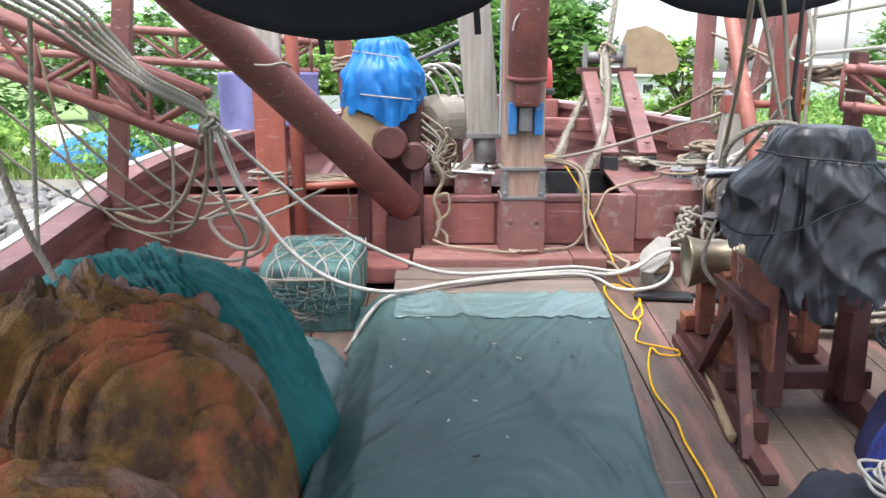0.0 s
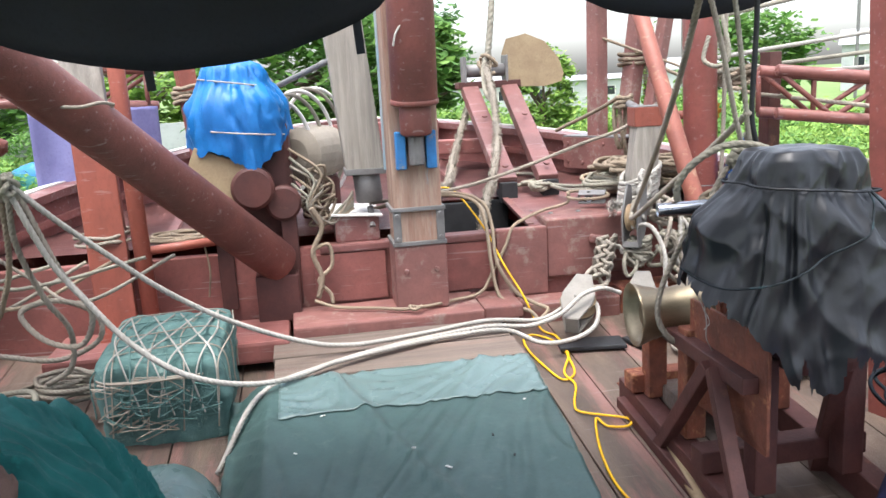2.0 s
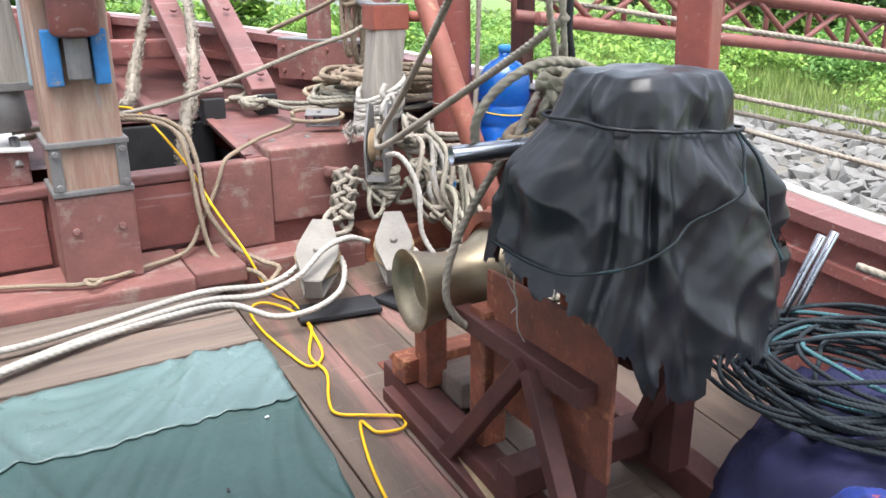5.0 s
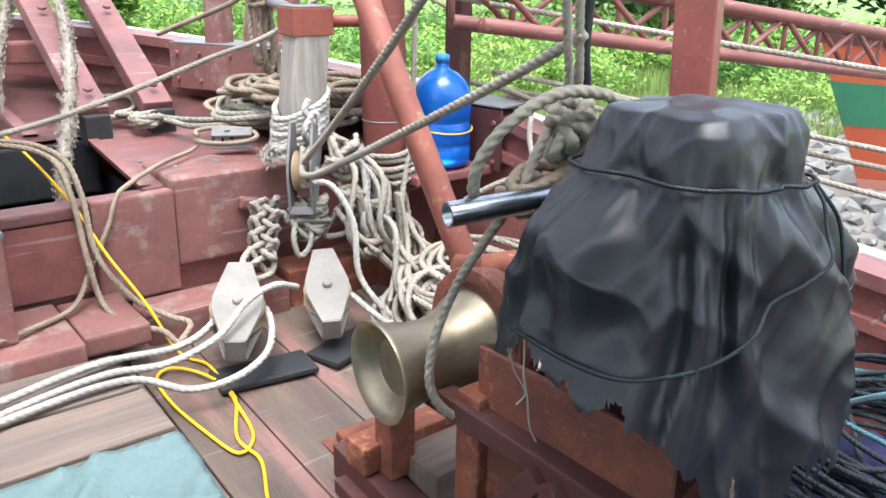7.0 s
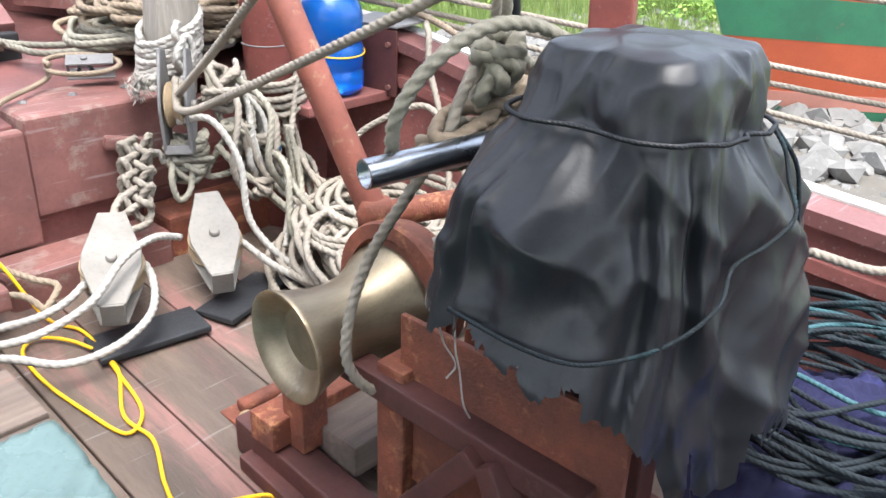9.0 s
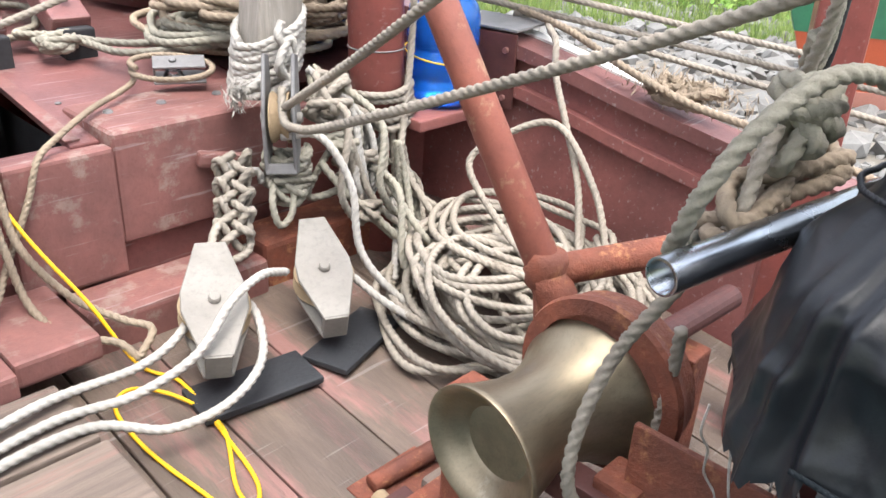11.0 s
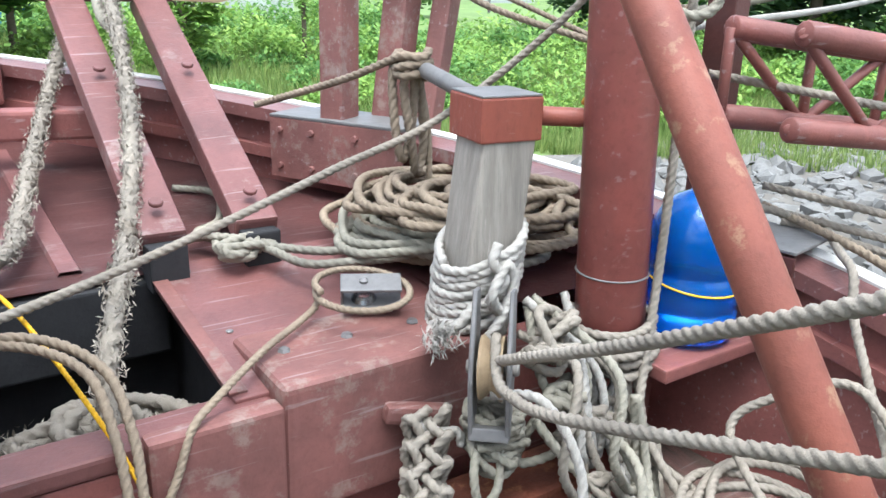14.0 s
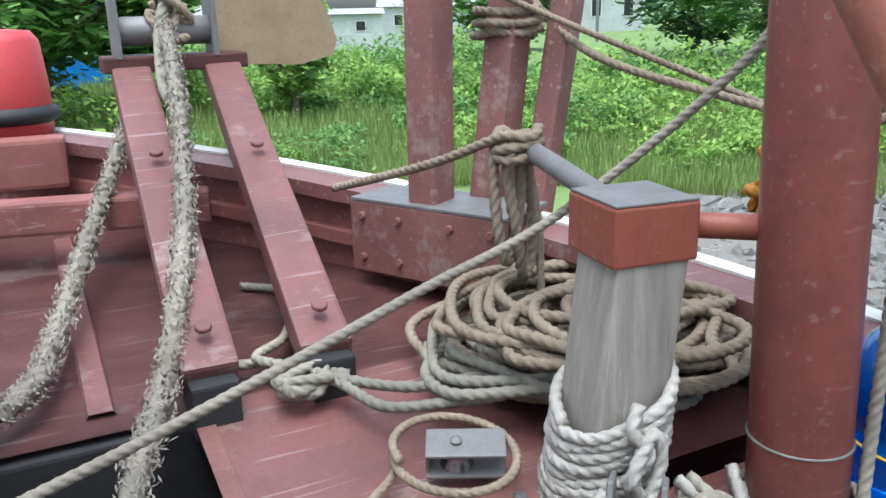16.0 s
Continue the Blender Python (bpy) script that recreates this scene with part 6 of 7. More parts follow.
rope([(1.55, 5.41, 0.56), (1.50, 5.37, 0.54), (1.47, 5.33, 0.50), (1.50, 5.32, 0.47), (1.60, 5.34, 0.47), (1.635, 5.38, 0.53), (1.62, 5.41, 0.57)], 0.0135, M_ROPE, "cream rope strop on the pulley block", group="block strops")
rope(wraps(1.86, 5.48, 0.58, 0.70, 0.065, 5, 33, 0.25), 0.0125, M_GROPE, "grey rope lashing above the pulley block", "lashing", category="lashing")
rope(tangle((1.84, 5.44, 0.60), (0.09, 0.06, 0.07), 14, 34), 0.0125, M_GROPE, "grey rope strop above the pulley block", "lashing", category="lashing")
rope([(1.80, 5.46, 0.66), (1.74, 5.40, 0.58), (1.75, 5.38, 0.50), (1.80, 5.38, 0.53), (1.84, 5.42, 0.62)], 0.0125, M_GROPE, "grey rope strop on the pulley block", group="block strops")
cleat = part("cleat", beam((1.60, 5.605, 0.70), (1.77, 5.565, 0.665), 0.05, 0.05, 0.014), M_REDWORN)
tagged(cleat, "rusty cleat spiked into the beam's face", "cleat")
rope([(1.95, 5.42, 0.66), (2.0, 5.34, 0.56), (2.05, 5.28, 0.50), (2.12, 5.18, 0.40), (2.2, 5.1, 0.34)], 0.0145, M_GROPE, "grey rope running down to the coil")
rope(tangle((2.06, 5.28, 0.50), (0.05, 0.04, 0.035), 10, 35), 0.0125, M_ROPE, "cream rope knot beside the coil", "rope_knot", category="knot")

# ---- the large coil on deck ----
for k, (cx, cy, rx, ry, n, seed) in enumerate(((2.25, 4.80, 0.40, 0.36, 11, 41), (2.44, 4.70, 0.30, 0.34, 9, 42), (2.17, 4.70, 0.32, 0.30, 7, 43), (2.35, 4.90, 0.34, 0.30, 7, 45))):
    rope(coil(cx, cy, deck_z(cy) + 0.02 + 0.05 * k, rx, ry, n, 0.0135, seed, 0.8, 0.14, (0.05 - 0.08 * (k % 2), 0.11 + 0.1 * (k % 3)), 0.22), 0.0135, M_ROPE, "long cream rope coiled in a heap beside the winch", "rope_coil", group="deck coils", category="rope coil")
rope([(2.20, 4.6, 0.42), (2.32, 4.9, 0.48), (2.4, 5.15, 0.62), (2.5, 5.1, 0.72), (2.62, 4.95, 0.78), (2.60, 4.75, 0.60), (2.5, 4.6, 0.42)], 0.0135, M_ROPE, "cream rope looped up against the bulwark")
rope([(3.1, 5.4, 1.04), (2.86, 5.2, 1.04), (2.77, 5.1, 1.02), (2.72, 5.05, 0.92), (2.68, 4.95, 0.76), (2.60, 4.82, 0.60), (2.50, 4.72, 0.42), (2.4, 4.62, 0.34)], 0.0135, M_ROPE, "cream rope hung over the bulwark into the coil")
rope([(3.0, 5.55, 1.07), (2.88, 5.15, 1.05), (2.82, 4.85, 0.98), (2.78, 4.55, 0.92), (2.74, 4.2, 0.90), (2.75, 3.9, 0.84)], 0.0145, M_TROPE, "tan rope lying along the bulwark rail")
wisp = thing("frayed_rope_clump", (2.86, 4.55, 0.9), "clump of frayed tan rope on the rail", "rope clump")
rope(tangle((2.86, 4.62, 0.93), (0.05, 0.16, 0.045), 16, 44), 0.016, M_TROPE, "", "strand", True, 0.15, parent=wisp)
vv, ff = leaves(np.random.RandomState(9).randn(900, 3) * (0.03, 0.12, 0.025) + (2.86, 4.62, 0.94), 0.005, 10, 1.2, 9)
link("fray", mesh_of("fray", vv, ff), M_TROPE, wisp)
# mooring lines out to the bank
for k, (a, b) in enumerate((((2.9, 5.5, 1.16), (5.6, 1.2, 0.70)), ((2.85, 5.6, 1.10), (5.9, 0.9, 0.55)), ((2.95, 5.45, 1.05), (5.4, 1.0, 0.35)), ((2.7, 5.6, 1.5), (6.5, 0.6, 0.9)))):
    m = [(a[i] + b[i]) / 2 - (0.10 if i == 2 else 0) for i in range(3)]
    rope([a, m, b], 0.0135, M_ROPE, "cream mooring line stretched over the bank", group="mooring lines")
rope([(3.1, 3.1, 1.35), (2.98, 3.12, 1.2), (2.9, 3.12, 0.9), (2.80, 3.15, 0.70), (2.66, 3.25, 0.66), (2.5, 3.4, 0.72)], 0.0145, M_ROPE, "cream rope hanging over the after rail")
for k, (a, b) in enumerate((((2.33, 5.6, 1.72), (7.4, 7.2, 2.35)), ((2.33, 5.6, 1.64), (7.5, 7.2, 2.1)), ((2.6, 5.8, 1.60), (7.6, 7.3, 1.85)), ((2.33, 5.6, 1.95), (7.0, 7.0, 2.9)))):
    m = [(a[i] + b[i]) / 2 - (0.06 if i == 2 else 0) for i in range(3)]
    rope([a, m, b], 0.015, M_GROPE if k % 2 else M_WROPE, "stay rope led from the mast along the lattice boom", group="boom stays")
rope(tangle((2.62, 5.72, 1.62), (0.16, 0.08, 0.06), 18, 46), 0.014, M_TROPE, "tan rope bundle at the lattice boom's end", "rope_knot", category="knot")
rope(tangle((2.52, 5.85, 1.42), (0.05, 0.05, 0.10), 12, 47), 0.014, mat("orange_rope", (0.55, 0.24, 0.03), (0.42, 0.18, 0.03), rough=0.8), "faded orange rope loops at the boom's end", "rope_knot", category="knot")
rope([(2.25, 5.5, 2.5), (2.3, 5.35, 2.0), (2.33, 5.3, 1.75), (2.28, 5.32, 1.68), (2.22, 5.38, 1.72), (2.26, 5.4, 1.85)], 0.014, M_GROPE, "grey rope hitched on the red mast")

# ---- lashings on the winch ----
rope([(1.63, 3.66, 1.35), (1.55, 3.69, 1.385), (1.45, 3.72, 1.385), (1.35, 3.75, 1.33), (1.30, 3.78, 1.25), (1.315, 3.81, 1.17), (1.37, 3.84, 1.12), (1.45, 3.83, 1.13), (1.5, 3.80, 1.2)], 0.0145, M_GROPE, "thick grey green rope looped over the steel pipe", group="winch lashings")
rope([(1.50, 3.78, 1.30), (1.46, 3.78, 1.24), (1.42, 3.78, 1.17), (1.37, 3.82, 1.07), (1.33, 3.88, 0.94), (1.285, 3.90, 0.81), (1.275, 3.90, 0.69), (1.335, 3.89, 0.60), (1.44, 3.89, 0.57), (1.51, 3.88, 0.66), (1.52, 3.87, 0.80), (1.50, 3.86, 0.92)], 0.0125, M_ROPE, "cream rope hanging in a loop round the drum")
for k, (a, b) in enumerate((((1.30, 3.66, 2.1), (1.50, 3.74, 1.5)), ((1.44, 3.74, 2.2), (1.56, 3.76, 1.48)), ((1.55, 3.70, 2.2), (1.58, 3.76, 1.5)))):
    rope([a, ((a[0] + b[0]) / 2 + 0.01, (a[1] + b[1]) / 2, (a[2] + b[2]) / 2), b, (1.55 + 0.03 * k, 3.78, 1.36), (1.53 + 0.02 * k, 3.82, 1.2)], 0.0105, (M_ROPE, M_GROPE, M_RUBBER)[k], ("cream rope hanging to the winch lashings", "grey green rope hanging to the winch lashings", "black cable hanging to the winch lashings")[k], ("rope", "rope", "cable")[k], k < 2, category=("rope", "rope", "cable")[k])
rope(tangle((1.55, 3.77, 1.27), (0.055, 0.05, 0.13), 18, 51), 0.016, M_GROPE, "grey green rope bundle lashed over the winch", "lashing", category="lashing")
rope(tangle((1.49, 3.79, 1.165), (0.11, 0.055, 0.055), 18, 52), 0.015, M_TROPE, "tan rope bundle lashed round the steel pipe", "lashing", category="lashing")
rope(tangle((1.66, 3.79, 1.20), (0.13, 0.06, 0.05), 14, 53), 0.015, M_TROPE, "tan rope bundle behind the winch cover", "lashing", category="lashing")
rope([(1.57, 3.78, 1.42), (1.66, 3.82, 1.32), (1.80, 3.86, 1.24), (1.95, 3.9, 1.2)], 0.0155, M_GROPE, "grey green rope led over the winch cover", group="winch lashings")
for k in range(5):
    g = random.Random(60 + k)
    x, z = 1.33 + 0.035 * k, 0.93 - 0.012 * k
    pts = [(x, 3.72 - 0.03 * k, z)]
    for i in range(5):
        pts.append((pts[-1][0] + g.uniform(-0.035, 0.04), pts[-1][1] + g.uniform(-0.03, 0.02), pts[-1][2] - g.uniform(0.03, 0.075)))
    rope(pts, 0.0022, M_WROPE, "thin white string trailing from the torn cover", "string", False, group="strings", category="string")

# ---- port side: ropes on the lattice boom ----
for k in range(6):
    g = random.Random(80 + k)
    o = 0.05 * k
    rope([(-3.0 - 0.3 * k, 3.0, 2.38 + 0.04 * k), (-2.3, 3.3 + 0.05 * k, 2.12 + o * 0.6), (-1.77, 3.55 + 0.08 * k, 1.86 + o * 0.5), (-1.60, 3.85 + 0.05 * k, 1.68 + o * 0.4), (-1.45, 4.1, 1.53 + o * 0.3), (-1.27, 4.35, 1.40 + 0.01 * k), (-1.2 - 0.02 * k, 4.40, 1.30)], 0.0135, (M_ROPE, M_WROPE, M_GROPE)[k % 3], "cream rope led along the port lattice boom", group="port boom ropes")
rope(tangle((-1.23, 4.38, 1.36), (0.045, 0.04, 0.05), 12, 91), 0.0125, M_GROPE, "grey rope seizing at the port boom's end", "rope_knot", category="knot")
rope([(-1.23, 4.38, 1.32), (-1.25, 4.46, 1.1), (-1.20, 4.54, 0.86), (-1.14, 4.62, 0.69), (-1.18, 4.7, 0.5), (-1.3, 4.72, 0.42)], 0.0135, M_ROPE, "cream rope hanging from the port boom", group="port hanging ropes")
rope([(-1.2, 4.4, 1.34), (-1.10, 4.45, 1.0), (-1.01, 4.5, 0.80), (-1.08, 4.55, 0.64), (-1.24, 4.6, 0.66), (-1.34, 4.65, 0.78), (-1.2, 4.7, 0.81), (-1.05, 4.72, 0.73), (-1.06, 4.74, 0.60), (-1.25, 4.76, 0.52), (-1.5, 4.8, 0.55), (-1.8, 4.85, 0.60)], 0.0135, M_ROPE, "cream rope hanging in bights at the port posts", group="port hanging ropes")
rope([(-1.26, 4.40, 1.35), (-1.30, 4.5, 1.05), (-1.38, 4.6, 0.86), (-1.5, 4.75, 0.72), (-1.75, 4.85, 0.66), (-2.0, 4.85, 0.72)], 0.0135, M_TROPE, "tan rope led to the port rail post", group="port hanging ropes")
rope([(-1.95, 4.80, 0.80), (-1.72, 4.80, 0.74), (-1.54, 4.7, 0.86), (-1.42, 4.6, 1.02), (-1.30, 4.45, 1.28)], 0.016, M_TROPE, "tan twisted rope slung from the boom to the rail", group="port hanging ropes")
rope([(-1.75, 3.6, 1.85), (-1.78, 3.6, 1.5), (-1.80, 3.6, 1.19), (-1.82, 3.6, 0.81)], 0.012, M_GROPE, "grey rope hanging from the port boom", group="port hanging ropes")
rope([(-1.72, 3.05, 1.6), (-1.62, 3.0, 1.26), (-1.55, 3.0, 1.03), (-1.47, 3.0, 0.86), (-1.42, 2.98, 0.8)], 0.016, M_ROPE, "cream rope hanging onto the cloth heap", group="port hanging ropes")
rope([(-2.02, 4.2, 1.75), (-1.95, 4.2, 1.35), (-1.87, 4.2, 1.05), (-1.69, 4.25, 0.83), (-1.5, 4.4, 0.7)], 0.008, M_TROPE, "brown cord hanging from the port boom", "cord", group="port hanging ropes", category="cord")
rope([(-1.56, 4.7, 1.5), (-1.58, 4.8, 1.1), (-1.62, 4.8, 0.65)], 0.011, M_ROPE, "cream rope hanging from the port boom", group="port hanging ropes")
for k in range(5):
    g = random.Random(180 + k)
    x = -2.0 + 0.14 * k
    rope([(x - 0.5, 4.0 + 0.2 * k, 1.55), (x - 0.2, 4.3 + 0.15 * k, 1.1 + 0.1 * g.random()), (x + 0.05, 4.6 + 0.1 * k, 0.86), (x + 0.3, 4.9, 0.7 + 0.2 * g.random()), (x + 0.7, 5.1, 0.9)], 0.010, (M_GROPE, M_ROPE, M_TROPE)[k % 3], "slack rope crossing behind the port posts", group="port slack ropes")
rope(coil(-1.25, 4.85, 0.30, 0.20, 0.16, 6, 0.012, 95, 1.2, 0.4), 0.012, M_ROPE, "cream rope coil at the port posts' foot", "rope_coil", group="port coils", category="rope coil")
rope(coil(-1.55, 4.5, 0.28, 0.28, 0.26, 8, 0.0135, 96, 1.0, 0.4), 0.0135, M_GROPE, "grey rope heap beside the net bale", "rope_coil", group="port coils", category="rope coil")
rope(coil(-0.78, 5.80, 0.845, 0.20, 0.13, 6, 0.010, 97, 0.5, 0.15), 0.010, M_TROPE, "tan rope coil on the port foredeck", "rope_coil", group="port coils", category="rope coil")
rope([(-0.66, 5.62, 0.86), (-0.64, 5.6, 0.7), (-0.66, 5.6, 0.55)], 0.006, M_TROPE, "thin brown cord hanging down the bulkhead", "cord", category="cord")
rope(wraps(-0.985, 4.645, 1.64, 1.66, 0.135, 1.2, 5, 0.03), 0.008, M_ROPE, "cord tied round the slanting boom", "cord", category="cord")
rope(wraps(-1.17, 5.60, 0.90, 0.97, 0.15, 2.2, 15, 0.05), 0.011, M_ROPE, "rope turned round the broad port post", "lashing", category="lashing")
rope(wraps(-0.78, 6.76, 1.62, 1.74, 0.10, 4, 16, 0.2), 0.014, M_TROPE, "tan rope made fast to a port bow post", "lashing", category="lashing")
for k in range(6):
    g = random.Random(220 + k)
    rope([(-0.15, 5.7, 1.35 - 0.05 * k), (0.0 + g.uniform(-0.04, 0.04), 5.68, 1.2 - 0.04 * k), (-0.03 + g.uniform(-0.05, 0.05), 5.66, 1.02), (0.05 + g.uniform(-0.05, 0.05), 5.7, 0.9), (0.2, 5.72, 0.98 + 0.02 * k)], 0.009, (M_TROPE, M_GROPE, M_ROPE)[k % 3], "tangled brown rope beside the net hauler", group="hauler ropes")
rope(tangle((0.0, 5.75, 1.05), (0.10, 0.08, 0.2), 26, 99), 0.009, M_TROPE, "brown rope tangle beside the net hauler", "rope_knot", category="knot")
rope([(0.55, 5.12, 2.05), (0.5, 5.12, 2.0), (0.44, 5.12, 1.93), (0.42, 5.12, 1.86)], 0.006, M_WROPE, "white string tied round the derrick boom", "string", category="string")
lil = thing("lilac_sheet", (-1.55, 6.3, 1.2), "lilac cloth sheet hung behind the port posts", "cloth")
part("cloth", sheet(30, 20, lambda u, v: (-1.75 + 0.7 * u, 6.5 + 0.5 * u + 0.04 * math.sin(u * 14), 1.62 - (0.5 + 0.06 * math.sin(u * 7)) * v), 0.004), M_LILAC, lil, smooth=True)

for k, (c, z, m) in enumerate((((1.86, 5.45), 0.68, M_GROPE), ((2.20, 5.45), 0.55, M_ROPE), ((2.02, 5.40), 0.70, M_GROPE))):
    rope(tangle((c[0], c[1], z), (0.065, 0.05, 0.045), 13, 700 + k), 0.0145, m, "knotted turns of worn rope at the bulkhead", "rope_knot", group="bulkhead knots", category="knot")
for k in range(6):
    g = random.Random(800 + k)
    x, y = g.uniform(2.05, 2.5), g.uniform(5.0, 5.4)
    rope([(2.16 + g.uniform(-0.08, 0.08), 5.48, g.uniform(0.55, 0.8)), (x, y, g.uniform(0.45, 0.6)), (x + g.uniform(-0.12, 0.12), y - 0.12, 0.36), (x + g.uniform(0, 0.2), y - 0.25, 0.33), (x + g.uniform(-0.1, 0.25), y - 0.4, 0.34)], 0.0135, (M_ROPE, M_GROPE)[k % 2], "cream rope trailing from the mast into the coil", group="trailing ropes")

# ---- deck boards, fore and aft, laid on the deck bed ----
g = random.Random(5)
x = -2.0
while x < 2.78:
    w = g.uniform(0.22, 0.29)
    cutsy = [-2.1, g.uniform(1.2, 2.6), 5.655]
    for y0, y1 in zip(cutsy, cutsy[1:]):
        own = slab(x + 0.003, min(x + w, 2.80) - 0.003, y0 + 0.002, y1 - 0.002, lambda y: deck_z(y) + g.uniform(-0.0015, 0.0015), 0.028, 0.004)
        part("plank", own, M_DECK, floor)
    x += w

# ---- the shore: ground, rubble, grass, trees, buildings ----
def ground_z(x, y):
    d = math.hypot(x - 0.4, y - 3.0)
    z = -0.95 + 0.5 * noise.noise(Vector((x * 0.06, y * 0.06, 3))) * min(1, d / 25)
    z += 0.12 * noise.noise(Vector((x * 0.5, y * 0.5, 9)))
    if d < 3.5:
        z -= 0.6 * (3.5 - d) / 3.5
    return z


own = bmesh.new()
ringr = [0.0, 2, 3.5, 5, 6.5, 8, 10, 12, 14, 17, 20, 24, 29, 35, 42, 52, 65, 85, 120, 200, 500, 1500, 4500]
rows = []
for r in ringr:
    rows.append([own.verts.new((0.4 + r * math.cos(a), 3 + r * math.sin(a), ground_z(0.4 + r * math.cos(a), 3 + r * math.sin(a)) if r < 300 else -0.95)) for a in np.linspace(0, 2 * math.pi, 72, endpoint=False)])
for p, q in zip(rows, rows[1:]):
    for s in range(72):
        if p is rows[0]:
            own.faces.new((p[s], q[s], q[(s + 1) % 72]))
        else:
            own.faces.new((p[s], q[s], q[(s + 1) % 72], p[(s + 1) % 72]))
ground = part("ground", own, M_GRASSLAND, smooth=True)
tagged(ground, "rough green grass land behind a stony mud bank", "ground", kind="structure")


def bank(x0, x1, y0, y1, n, seed, name, label):
    """A strip of mud under the stones."""
    ob = part(name, sheet(n, n, lambda u, v: (x0 + (x1 - x0) * u, y0 + (y1 - y0) * v, ground_z(x0 + (x1 - x0) * u, y0 + (y1 - y0) * v) + 0.05 + 0.05 * noise.noise(Vector((u * 20, v * 20, seed)))), 0), M_MUD, smooth=True)
    return tagged(ob, label, "mud bank", kind="structure")


bank(3.0, 16, -6, 13.5, 30, 1, "ground_bank_starboard", "grey mud bank strewn with rubble")
bank(-22, -2.4, -4, 22, 30, 2, "ground_bank_port", "grey mud bank strewn with rubble")


def stones(name, spots, label, seed):
    """Broken rubble in one mesh."""
    g = np.random.RandomState(seed)
    ico = bmesh.new()
    bmesh.ops.create_icosphere(ico, subdivisions=1, radius=1)
    bv = np.array([v.co[:] for v in ico.verts])
    bf = np.array([[v.index for v in f.verts] for f in ico.faces])
    ico.free()
    vs, fs = [], []
    for i, (x, y, z, r) in enumerate(spots):
        s = r * g.uniform(0.55, 1.25, 3) * (1, 1, 0.75)
        d = bv * (1 + 0.28 * g.randn(len(bv), 1))
        a, b = g.uniform(0, 6.28), g.uniform(-0.6, 0.6)
        rz = np.array([[math.cos(a), -math.sin(a), 0], [math.sin(a), math.cos(a), 0], [0, 0, 1]])
        rx = np.array([[1, 0, 0], [0, math.cos(b), -math.sin(b)], [0, math.sin(b), math.cos(b)]])
        vs.append((d * s) @ rx.T @ rz.T + (x, y, z + 0.3 * r))
        fs.append(bf + i * len(bv))
    ob = link(name, mesh_of(name, np.vstack(vs), np.vstack(fs)), M_STONE)
    return tagged(ob, label, "rubble", kind="stuff")


g = random.Random(12)
spots = []
for _ in range(6500):
    x, y = g.uniform(3.1, 15.5), g.uniform(-3, 13.2)
    if y > 13.5 - 0.12 * x + 1.0 * noise.noise(Vector((x * 0.5, 1, 1))):
        continue
    r = g.choice((0.03, 0.04, 0.05, 0.06, 0.08, 0.10, 0.13)) * (1 if x < 8 else 1.4)
    spots.append((x, y, ground_z(x, y) + 0.03, r))
stones("rubble", spots, "pale grey broken stone rubble on the bank", 5)
spots = []
for _ in range(3600):
    x, y = g.uniform(-18, -2.7), g.uniform(-3, 20)
    spots.append((x, y, ground_z(x, y) + 0.03, g.choice((0.06, 0.08, 0.11, 0.15, 0.2, 0.28))))
stones("rubble", spots, "dark grey broken stone rubble on the port bank", 6)


def clumps(g, cx, cy, cz, rx, ry, rz, n, per, spread):
    out = []
    for _ in range(n):
        a, u = g.uniform(0, 6.28), g.uniform(-1, 1)
        k = math.sqrt(1 - u * u) * g.uniform(0.6, 1.05)
        x, y, z = cx + rx * k * math.cos(a), cy + ry * k * math.sin(a), cz + rz * u
        s = spread * g.uniform(0.5, 1.3)
        for _ in range(per):
            out.append((x + g.gauss(0, s), y + g.gauss(0, s), z + g.gauss(0, s * 0.7)))
    return out


def tree(x, y, h, rx, rz, material, seed, label, leaf=0.16, n=110, per=34, group="shore trees"):
    g = random.Random(seed)
    z0 = ground_z(x, y)
    ob = thing("tree", (x, y, z0), label, "tree", group)
    prof = [(0.035 * h, 0), (0.026 * h, 0.15 * h), (0.02 * h, 0.5 * h), (0.008 * h, 0.85 * h)]
    part("trunk", lathe(prof, Matrix.Translation((x, y, z0 - 0.1)), 10), M_BARK, ob, smooth=True)
    for _ in range(6):
        a = g.uniform(0, 6.28)
        s = Vector((x, y, z0 + h * g.uniform(0.35, 0.6)))
        part("limb", rod(s, s + Vector((math.cos(a) * rx * 0.7, math.sin(a) * rx * 0.7, rz * g.uniform(0.3, 0.8))), 0.012 * h, 7), M_BARK, ob)
    c = clumps(g, x, y, z0 + h - rz * 0.8, rx, rx, rz, n, per, rx * 0.13)
    v, f = leaves(c, leaf, seed)
    link("crown", mesh_of("crown", v, f), material, ob)
    return ob


def polar(az, r):
    return 0.6 + r * math.sin(radians(az)), 3.5 + r * math.cos(radians(az))


